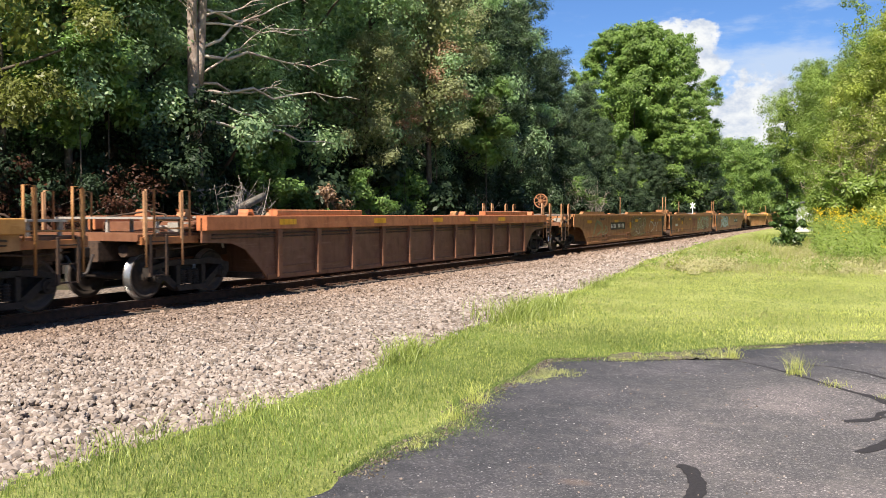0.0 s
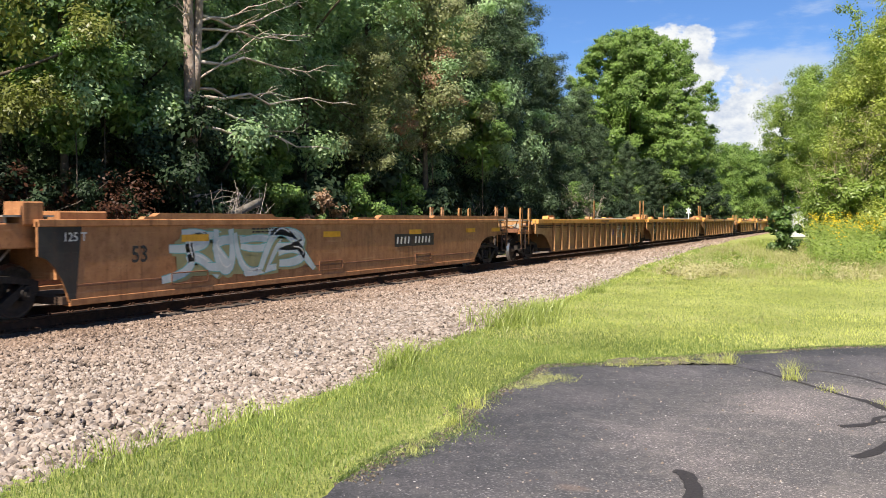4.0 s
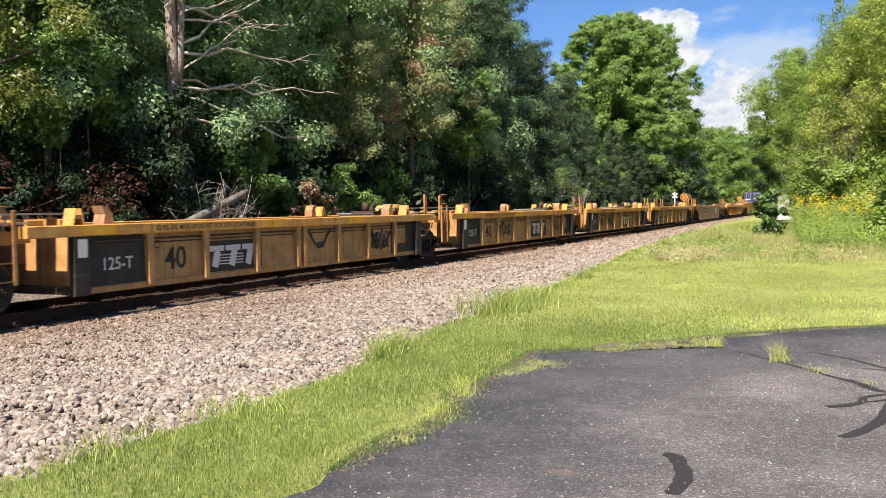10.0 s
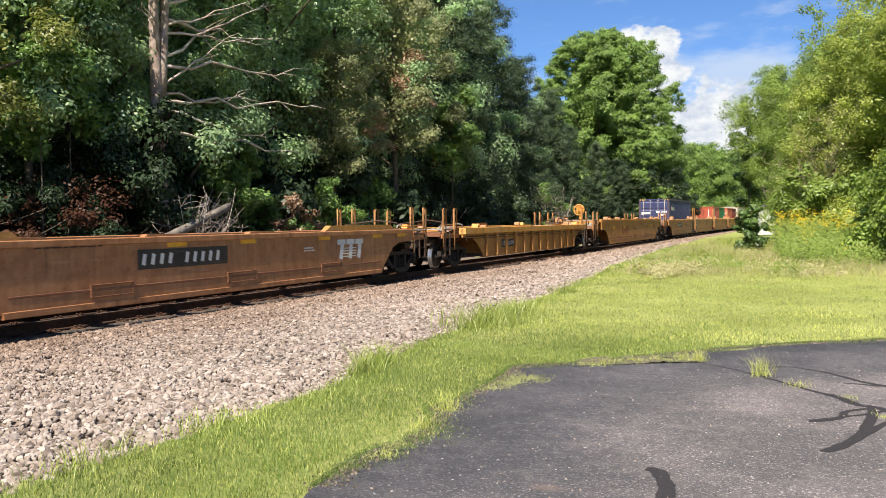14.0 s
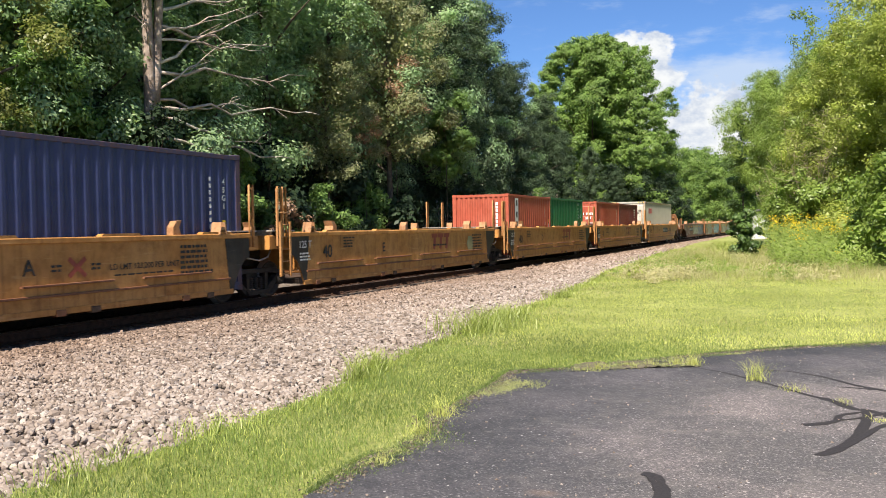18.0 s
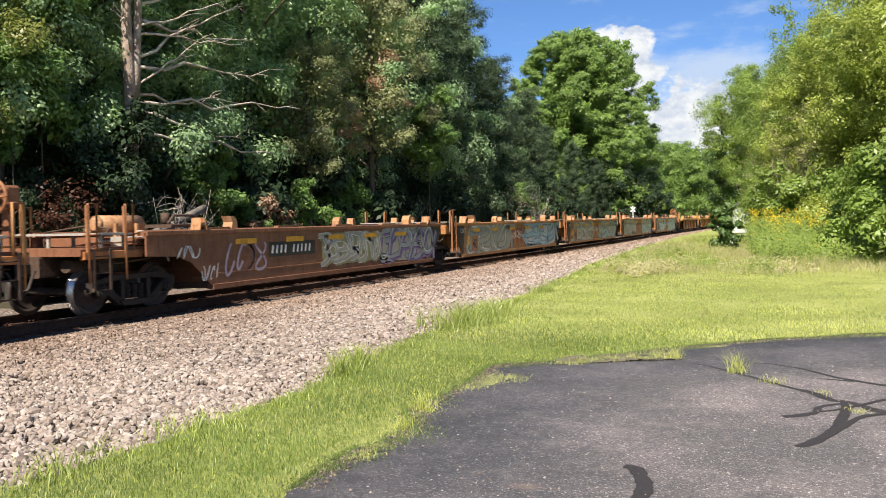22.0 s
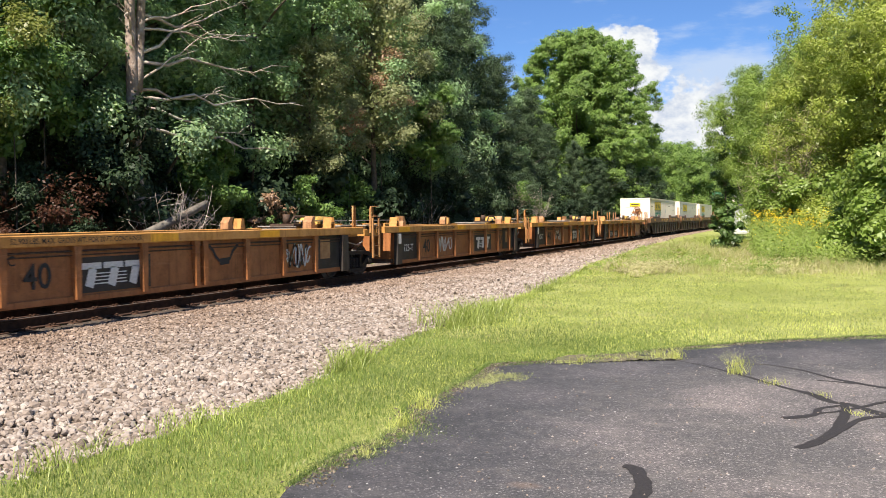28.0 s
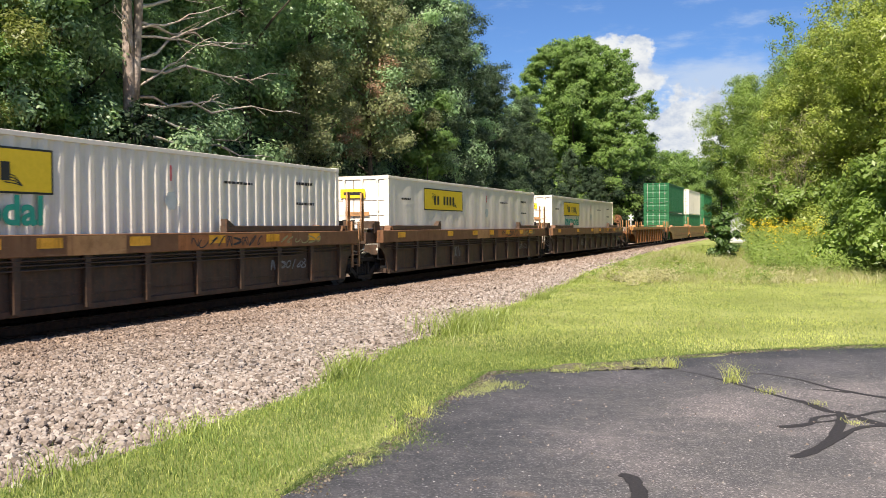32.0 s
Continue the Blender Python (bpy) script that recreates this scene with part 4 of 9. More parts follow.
        chamfer_box(bm, 1.42, 1.475 if ledges else 1.447, ea[-1][0] + 0.1, eb[-1][0] - 0.1, low + 0.25, low + 0.29, 0.006)
        part("stiffener", bm, PAINTS["rustbrown"], unit)
        for k in range(8 if ledges else 0):
            y0 = ea[-1][0] + 0.5 + (k // 2) * (eb[-1][0] - ea[-1][0] - 1.2) / 3.3 + (k % 2) * 0.75
            bm = bmesh.new()
            chamfer_box(bm, 1.36, 1.475, y0, y0 + 0.2, low - 0.08, low + 0.03, 0.01)
            part("foot_bracket", bm, M_STEEL if k % 2 else PAINTS["rustbrown"], unit)
        for k in range(5):
            y0 = ya + (k + 0.6) * (yb - ya) / 5.2
            bm = bmesh.new()
            slab(bm, [(y0, top - 0.01), (y0 + 1.0, top - 0.01), (y0 + 0.93, top + 0.045), (y0 + 0.07, top + 0.045)], 1.33, 1.46)
            part("guide_lip", bm, mb, unit)
    # floor of the well
    bm = bmesh.new()
    yf0, yf1 = ea[-1][0], eb[-1][0]
    for k in range(7):
        y = yf0 + (yf1 - yf0) * k / 6
        box(bm, -1.4, 1.4, y - 0.12, y + 0.12, low - 0.02, low + 0.1)
    box(bm, -0.5, 0.5, yf0, yf1, low - 0.01, low + 0.06)
    part("floor", bm, M_STEEL, unit)
    # dark panels next to the joints
    for e, (edge, kind, sgn) in enumerate(((ea, ends[0], 1), (eb, ends[1], -1))):
        if dark_ends and kind == "art":
            bm = bmesh.new()
            y0 = edge[0][0]
            if style == "R40":
                w = 1.66
                zt = top - chord_h
                pr = [(y0, zt), (y0, low), (y0 + sgn * w, low), (y0 + sgn * w, zt)]
                chamfer_box(bm, 1.444, 1.56, *sorted((y0 - sgn * 0.02, y0 + sgn * 0.3)), low - 0.06, zt, 0.02)
            elif style == "R53":
                y0 = edge[-1][0] + sgn * 0.2
                pr = [(y0, low), (y0 + sgn * 1.15, low), (y0 + sgn * 1.15, top - chord_h), (y0, top - chord_h)]
            else:
                pr = [(p, min(z, top - 0.02)) for p, z in edge] + [(edge[-1][0] + sgn * 0.1, low), (y0 + sgn * 0.85, top - 0.02)]
            slab(bm, pr, 1.442, 1.448)
            part("end_panel", bm, M_BLACK, unit, "black painted end panel")
    # ends: decks, drawgear, rails, ladders
    for e, (kind, sgn, org) in enumerate(((ends[0], 1, 0.0), (ends[1], -1, L))):
        def Y(d):
            return org + sgn * d

        def span(a, b):
            return sorted((Y(a), Y(b)))

        if kind == "art":
            bm = bmesh.new()
            chamfer_box(bm, -1.28, 1.28, *span(0.22, 1.24), 1.12, top - 0.06, 0.02)
            part("end_deck", bm, mb if style != "R40" else mc, unit)
            bm = bmesh.new()
            chamfer_box(bm, -0.34, 0.34, *span(0.0, 1.95), 0.72, 1.16, 0.03)
            part("centre_sill", bm, M_STEEL, unit)
            bm = bmesh.new()
            box(bm, -1.3, 1.3, *span(0.3, 1.24), top + 0.03, top + 0.06)
            for yy in (0.4, 0.8, 1.15):
                box(bm, -1.2, 1.2, *span(yy, yy + 0.05), top - 0.06, top + 0.03)
            part("walkway", bm, M_GALV, unit, "pale galvanised walkway grating")
            if style in ("R53", "S53"):
                for a, b, h, w in ((0.62, 0.98, 0.27, 1.36), (1.35, 2.3, 0.13, 1.3)):
                    bm = bmesh.new()
                    chamfer_box(bm, w - 0.42, w, *span(a, b), top - 0.1, top + h, 0.025)
                    part("bracket_box", bm, mb, unit)
            # bulkhead closing the well
            bm = bmesh.new()
            bk = 1.95 if ribbed else 1.2
            slab(bm, [(Y(bk), max(low, 0.62 if not ribbed else low)), (Y(bk + 0.06), max(low, 0.62 if not ribbed else low)), (Y(bk + 0.06), top - 0.06), (Y(bk), top - 0.06)], -1.395, 1.395)
            part("bulkhead", bm, mb, unit)
            if e == 0:
                posts = ((1.38, 0.42), (1.38, 0.62), (-1.2, 0.5))
            else:
                posts = ((1.38, 0.55), (-1.2, 0.9))
            if style in ("R53", "S53"):
                posts = () if e == 0 else ((1.38, 0.98), (1.38, 0.15), (-1.2, 1.3))
            hgt = post_h or (0.58 if style == "R40" else 1.05)
            for px, py in posts[: (1 if style == "R40" else 3)]:
                bm = bmesh.new()
                pipe(bm, [(px, Y(py), 1.2), (px, Y(py), top + hgt), (px, Y(py + 0.13), top + hgt), (px, Y(py + 0.13), 1.2)], 0.022)
                box(bm, px - 0.03, px + 0.015, *span(py - 0.035, py + 0.015), 1.2, top + hgt - 0.04)
                part("handrail", bm, mh, unit)
            lad = (0.55, 0.95) if style in ("R53", "S53") else (0.42, 0.80)
            if e == (1 if style in ("R53", "S53") else 0):
                bm = bmesh.new()
                for dx in lad:
                    chamfer_box(bm, 1.42, 1.47, *span(dx - 0.03, dx + 0.03), 0.5, top + 0.25, 0.008)
                ladder = part("ladder", bm, mh, unit)
                for k in range(6):
                    bm = bmesh.new()
                    cyl(bm, (1.445, Y(lad[0]), 0.56 + 0.28 * k), (1.445, Y(lad[1]), 0.56 + 0.28 * k), 0.013, 6)
                    part("rung", bm, mh, ladder)
                bm = bmesh.new()
                pipe(bm, [(1.0, Y(-0.7), 1.15), (1.1, Y(-0.4), 0.95), (1.15, Y(0.0), 0.88), (1.1, Y(0.4), 0.95), (1.0, Y(0.7), 1.15)], 0.02)
                part("air_hose", bm, M_GALV, unit)
        else:
            bm = bmesh.new()
            chamfer_box(bm, -1.25, 1.25, *span(0.55, 2.3), 1.08, 1.22, 0.02)
            part("end_platform", bm, PAINTS["rustbrown"], unit)
            bm = bmesh.new()
            chamfer_box(bm, -0.36, 0.36, *span(0.5, 5.0), 0.70, 1.08, 0.03)
            part("centre_sill", bm, M_STEEL, unit)
            bm = bmesh.new()
            chamfer_box(bm, -0.16, 0.16, *span(0.05, 0.6), 0.76, 0.98, 0.03)
            chamfer_box(bm, -0.22, 0.2, *span(-0.12, 0.16), 0.70, 1.02, 0.05)
            part("coupler", bm, M_TRUCK, unit, "rusty knuckle coupler")
            bm = bmesh.new()
            box(bm, -1.3, 1.3, *span(1.0, 1.75), top - 0.06, top - 0.02)
            for px in (-1.2, 0, 1.2):
                for yy in (1.05, 1.65):
                    box(bm, px - 0.03, px + 0.03, *span(yy, yy + 0.05), 1.2, top - 0.05)
            part("crossover_walk", bm, M_GALV, unit, "galvanised crossover walk")
            bm = bmesh.new()
            slab(bm, [(Y(4.05), low), (Y(4.12), low), (Y(4.12), top - 0.1), (Y(4.05), top - 0.1)], -1.395, 1.395)
            chamfer_box(bm, -1.29, 1.29, *span(2.2, 4.05), 1.1, top - 0.12, 0.02)
            part("bulkhead", bm, mb, unit)
            bm = bmesh.new()
            chamfer_box(bm, 1.18, 1.30, *span(0.6, 2.05), 1.02, 1.16, 0.01)
            part("side_step_beam", bm, PAINTS["rust"], unit)
            hc = 2.0 - top
            for px, py, h in ((1.3, 0.7, 0.48), (1.3, 1.62, 0.48), (-1.2, 0.7, 0.48), (-1.2, 1.62, 0.48)):
                bm = bmesh.new()
                pipe(bm, [(px, Y(py), 0.62 if px > 0 else 1.1), (px, Y(py), top + hc), (px, Y(py + 0.2), top + hc), (px, Y(py + 0.2), 1.15)], 0.021)
                box(bm, px - 0.035, px + 0.015, *span(py - 0.04, py + 0.02), 1.1, top + hc - 0.03)
                part("handrail", bm, mh, unit)
            for zr, x0 in ((1.30, 1.28), (1.45, 1.22)):
                bm = bmesh.new()
                pipe(bm, [(x0, Y(0.66), zr), (x0, Y(1.95), zr), (x0 - 0.12, Y(2.15), zr)], 0.016)
                part("side_rail", bm, mh, unit)
            bm = bmesh.new()
            chamfer_box(bm, 0.9, 1.24, *span(1.95, 2.3), 1.24, 1.36, 0.01)
            for q in range(4):
                box(bm, 0.95, 1.2, *span(1.99 + 0.08 * q, 2.02 + 0.08 * q), 1.36, 1.372)
            part("step_plate", bm, PAINTS["rustbrown"], unit)
            bm = bmesh.new()
            pipe(bm, [(-0.9, Y(1.9), 1.5), (0.2, Y(1.9), 1.62), (0.8, Y(1.75), 1.55), (0.85, Y(1.4), 1.3)], 0.02)
            pipe(bm, [(1.1, Y(0.8), 0.95), (1.12, Y(1.6), 0.92), (1.05, Y(2.6), 0.98)], 0.018)
            part("brake_rod", bm, M_STEEL, unit)
            bm = bmesh.new()
            for dx in (0.8, 1.2):
                chamfer_box(bm, 1.27, 1.32, *span(dx - 0.025, dx + 0.025), 0.45, 1.2, 0.006)
            for k in range(3):
                cyl(bm, (1.295, Y(0.8), 0.47 + 0.3 * k), (1.295, Y(1.2), 0.47 + 0.3 * k), 0.014, 6)
            part("sill_step", bm, M_STEEL, unit)
            bm = bmesh.new()
            pipe(bm, [(0.45, Y(0.3), 0.85), (0.5, Y(0.12), 0.55), (0.42, Y(-0.02), 0.4)], 0.028)
            part("air_hose", bm, M_BLACK, unit)
            bm = bmesh.new()
            pipe(bm, [(1.15, Y(2.1), 1.5), (1.2, Y(2.5), 1.46), (1.25, Y(2.75), 1.2), (1.2, Y(2.9), 0.9)], 0.022)
            pipe(bm, [(0.3, Y(2.0), 1.32), (1.0, Y(2.6), 1.32), (1.05, Y(3.2), 1.3)], 0.022)
            chamfer_box(bm, 0.5, 0.95, *span(2.1, 2.5), 1.22, 1.4, 0.02)
            part("brake_rigging", bm, M_GALV, unit)
            # brake cylinder and valve under the platform
            bm = bmesh.new()
            cyl(bm, (0.7, Y(0.75), 0.9), (0.7, Y(1.2), 0.9), 0.12, 12)
            chamfer_box(bm, 0.4, 1.0, *span(1.25, 1.6), 0.75, 1.05, 0.02)
            part("brake_valve", bm, M_STEEL, unit)
            if wheel_brake and e == (0 if wheel_brake == "a" else 1):
                bm = bmesh.new()
                cy, cz, r = (Y(0.45) if e == 0 else Y(0.93)), 2.09, 0.27
                ring = [(0.95, cy + r * math.cos(2 * math.pi * k / 20), cz + r * math.sin(2 * math.pi * k / 20)) for k in range(21)]
                ring = [(0.95 - (cy - p[1]), cy, p[2]) for p in ring]
                pipe(bm, ring, 0.03, 8)
                for k in range(7):
                    pipe(bm, [(0.95, cy, cz), ring[int(k * 20 / 7)]], 0.022)
                cyl(bm, (0.95, cy - 0.05, cz), (0.95, cy + 0.05, cz), 0.075, 12)
                cyl(bm, (0.95, cy, cz), (0.95, Y(0.69), cz), 0.03, 8)
                part("brake_wheel", bm, mc if chord == "chord_yellow" else PAINTS["handrust"], unit, "spoked hand brake wheel")
                bm = bmesh.new()
                chamfer_box(bm, 0.78, 1.12, *span(0.58, 0.8), 1.9, 2.28, 0.04)
                chamfer_box(bm, 0.88, 1.02, *span(0.6, 0.72), 1.2, 1.95, 0.02)
                part("brake_housing", bm, mc if chord == "chord_yellow" else PAINTS["rustbrown"], unit)
        # cones and flared guides that centre a container
        if guides:
            g0 = {"R40": (2.0, 2.75), "R53": (1.5, 2.6), "S40": (1.75, 3.0), "S53": (1.4, 2.6)}[style]
            if kind == "cpl":
                g0 = tuple(v + (1.6 if style == "R40" else 1.9) for v in g0)
            hh = {"R40": 0.27, "R53": 0.13, "S40": 0.24, "S53": 0.14}[style]
            for k, d in enumerate(g0):
                for s in (1, -1):
                    bm = bmesh.new()
                    if k == 0:
                        # flared horn: two cheeks and a sloping face
                        for q in (-0.12, 0.10):
                            slab(bm, [(Y(d + q), top - 0.01), (Y(d + q + 0.02), top - 0.01), (Y(d + q * 0.45 + 0.02), top + hh), (Y(d + q * 0.45), top + hh)], s * 1.26, s * 1.5)
                        slab(bm, [(Y(d - 0.12), top - 0.01), (Y(d + 0.12), top - 0.01), (Y(d + 0.06), top + hh), (Y(d - 0.06), top + hh)], s * 1.26, s * 1.31)
                        slab(bm, [(Y(d - 0.1), top + hh * 0.35), (Y(d + 0.1), top + hh * 0.35), (Y(d + 0.075), top + hh * 0.6), (Y(d - 0.075), top + hh * 0.6)], s * 1.31, s * 1.49)
                    else:
                        # curled post
                        slab(bm, [(Y(d - 0.1), top - 0.01), (Y(d + 0.13), top - 0.01), (Y(d + 0.12), top + hh * 0.6), (Y(d + 0.02), top + hh * 1.1), (Y(d - 0.12), top + hh * 1.15), (Y(d - 0.05), top + hh * 0.6)], s * 1.12, s * 1.36)
                    part("container_guide", bm, mc if ribbed and k == 0 else PAINTS["handbrown"], unit)
        if style == "R40":
            bm = bmesh.new()
            a, b = span(0.3, 2.7) if kind == "art" else span(1.7, 4.2)
            box(bm, 0.75, 1.0, a, b, top + 0.17, top + 0.2)
            for q in (0.08, 0.5, 0.92):
                yq = a + q * (b - a)
                box(bm, 0.85, 0.9, yq - 0.03, yq + 0.03, top - 0.1, top + 0.17)
            part("running_board", bm, M_GALV, unit, "grey steel running board")
            for q in (0.15, 0.45, 0.72):
                bm = bmesh.new()
                yq = a + q * (b - a)
                chamfer_box(bm, 0.6, 1.05, yq, yq + 0.32, top - 0.12, top + 0.1, 0.02)
                part("bracket_box", bm, mc, unit)
        if e in tanks:
            bm = bmesh.new()
            d = 0.35 if kind == "art" else 1.9
            yy = sorted((Y(d), Y(d + 1.15)))
            cyl(bm, (0.35, yy[0], top + 0.13), (0.35, yy[1], top + 0.13), 0.18, 18)
            for q, w in ((yy[0], -0.08), (yy[1], 0.08)):
                cyl(bm, (0.35, q, top + 0.13), (0.35, q + w, top + 0.13), 0.18, 18, 0.1)
            for q in (0.25, 0.75):
                yq = yy[0] + q * 1.15
                box(bm, 0.1, 0.6, yq - 0.03, yq + 0.03, top - 0.1, top + 0.15)
            part("air_reservoir", bm, PAINTS["tank"] if style == "R40" else PAINTS["handbrown"], unit, "painted steel air reservoir")
            bm = bmesh.new()
            y2 = sorted((Y(d + 1.5), Y(d + 2.6)))
            chamfer_box(bm, 0.2, 0.9, y2[0], y2[1], top + 0.05, top + 0.12, 0.01)
            pipe(bm, [(0.8, y2[0], top + 0.12), (0.8, y2[0] + 0.2, top + 0.3), (0.8, y2[1] - 0.3, top + 0.3), (0.8, y2[1], top + 0.12)], 0.03)
            cyl(bm, (0.5, y2[0] + 0.3, top + 0.12), (0.5, y2[0] + 0.3, top + 0.36), 0.09, 10)
            part("control_valve", bm, M_STEEL, unit)
    # trucks
    if ends[0] == "cpl":
        add_truck(unit, 2.1, at)
    else:
        add_truck(unit, 0.42 if style == "R53" else 0.0, at)
    if ends[1] == "cpl":
        add_truck(unit, L - 2.1, at)
    return unit




def plate(unit, y, z, w, h, mat, x=1.450, name="painted_panel", label=""):
    bm = bmesh.new()
    bm.faces.new([bm.verts.new((x, p, q)) for p, q in ((y - w / 2, z - h / 2), (y + w / 2, z - h / 2), (y + w / 2, z + h / 2), (y - w / 2, z + h / 2))])
    return part(name, bm, mat, unit, label)


def number_plate(unit, y, z, w=2.2, h=0.36):
    """Black panel with the reporting marks as plain bars."""
    plate(unit, y, z, w, h, M_BLACK, 1.449, "number_panel", "black panel with pale reporting marks")
    k = y - w / 2 + 0.14
    for i in range(10):
        if i != 4:
            bm = bmesh.new()
            ribbon(bm, [(k, z - h * 0.27), (k + 0.045, z + h * 0.27)], w * 0.036, 1.4515)
            part("reporting_mark", bm, M_LETTER_W, unit)
        k += (w - 0.25) / 10


def logo(unit, y, z, w, h, mat, backing=None):
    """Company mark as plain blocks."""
    if backing:
        plate(unit, y, z, w * 1.2, h * 1.45, backing, 1.449, "logo_panel")
    bm = bmesh.new()
    for i in range(3):
        y0 = y - w / 2 + i * w / 3
        ribbon(bm, [(y0 + 0.02, z + h * 0.36), (y0 + w / 3 - 0.03, z + h * 0.36)], h * 0.26, 1.4515)
        ribbon(bm, [(y0 + w * 0.13, z - h / 2), (y0 + w * 0.19, z + h * 0.25)], w * 0.12, 1.4515)
    for k in range(4 if mat is not GRAF["red"] else 0):
        ribbon(bm, [(y - w * 0.3, z - h * 0.38 + k * h * 0.14), (y + w * 0.2, z - h * 0.38 + k * h * 0.14)], h * 0.05, 1.4518)
    part("logo", bm, mat, unit)


def scrawl(unit, y, z, w, h, mat, seed, lw=0.05, n=7, x=1.452):
    """A sprayed tag: loops and strokes side by side."""
    rnd = random.Random(seed)
    bm = bmesh.new()
    for i in range(n):
        cy = y - w / 2 + w * (i + 0.5) / n
        a, b, ph = rnd.uniform(0.3, 0.62) * w / n, rnd.uniform(0.3, 0.5) * h, rnd.uniform(0, 6.3)
        turns = rnd.choice((0.6, 0.8, 1.1))
        f1, f2 = rnd.choice((1, 1, 2)), rnd.choice((1, 2, 1))
        ribbon(bm, [(cy + a * math.sin(f1 * q * 6.283 * turns / 14 + ph), z + b * math.cos(f2 * q * 6.283 * turns / 14 + ph * 0.7)) for q in range(15)], lw, x)
    return part("graffiti_tag", bm, mat, unit)


GRAF = {k: grainy("spray_" + k, tuple(0.75 * v for v in c), c, 6, 0.6, 0.1, third=tuple(0.9 * v for v in c), big=1.5) for k, c in {
    "pale": (0.52, 0.56, 0.55), "silver": (0.44, 0.42, 0.35), "ice": (0.34, 0.43, 0.42), "blue": (0.30, 0.44, 0.50), "grey": (0.30, 0.31, 0.31), "black": (0.03, 0.03, 0.035), "white": (0.68, 0.67, 0.62),
    "putty": (0.44, 0.42, 0.33), "sage": (0.36, 0.34, 0.26), "mint": (0.42, 0.53, 0.45), "teal": (0.16, 0.42, 0.40), "tan": (0.28, 0.17, 0.08), "mauve": (0.42, 0.33, 0.37), "olive": (0.30, 0.28, 0.14), "red": (0.30, 0.07, 0.045), "purple": (0.2, 0.12, 0.28)}.items()}


# strokes of sprayed letter forms in a unit cell, as curves with two handles
BOWL, LEG = ((0.15, 0.95), (1.25, 1.05), (1.1, 0.42), (0.2, 0.48)), ((0.3, 0.5), (0.6, 0.45), (0.75, 0.2), (1.0, 0.0))
ARCH, CUP, SNAKE = ((0.05, 0.0), (0.25, 1.35), (0.75, 1.35), (0.95, 0.0)), ((0.08, 1.0), (0.05, -0.35), (0.95, -0.35), (0.92, 1.0)), ((0.95, 0.9), (-0.35, 1.1), (1.4, 0.1), (0.02, 0.06))
CAP, FOOT, BELLY = ((0.02, 0.92), (0.4, 1.02), (0.7, 0.86), (1.0, 0.97)), ((0.1, 0.06), (0.4, -0.04), (0.7, 0.12), (1.0, 0.02)), ((0.2, 0.52), (1.25, 0.6), (1.15, -0.05), (0.15, 0.03))
LETTER_STROKES = ((SNAKE, BOWL, LEG), (ARCH, SNAKE), (CUP, BOWL, FOOT), (CUP, SNAKE), (SNAKE, BELLY), (ARCH, BOWL, BELLY), (CUP, LEG, CAP), (ARCH, CUP))


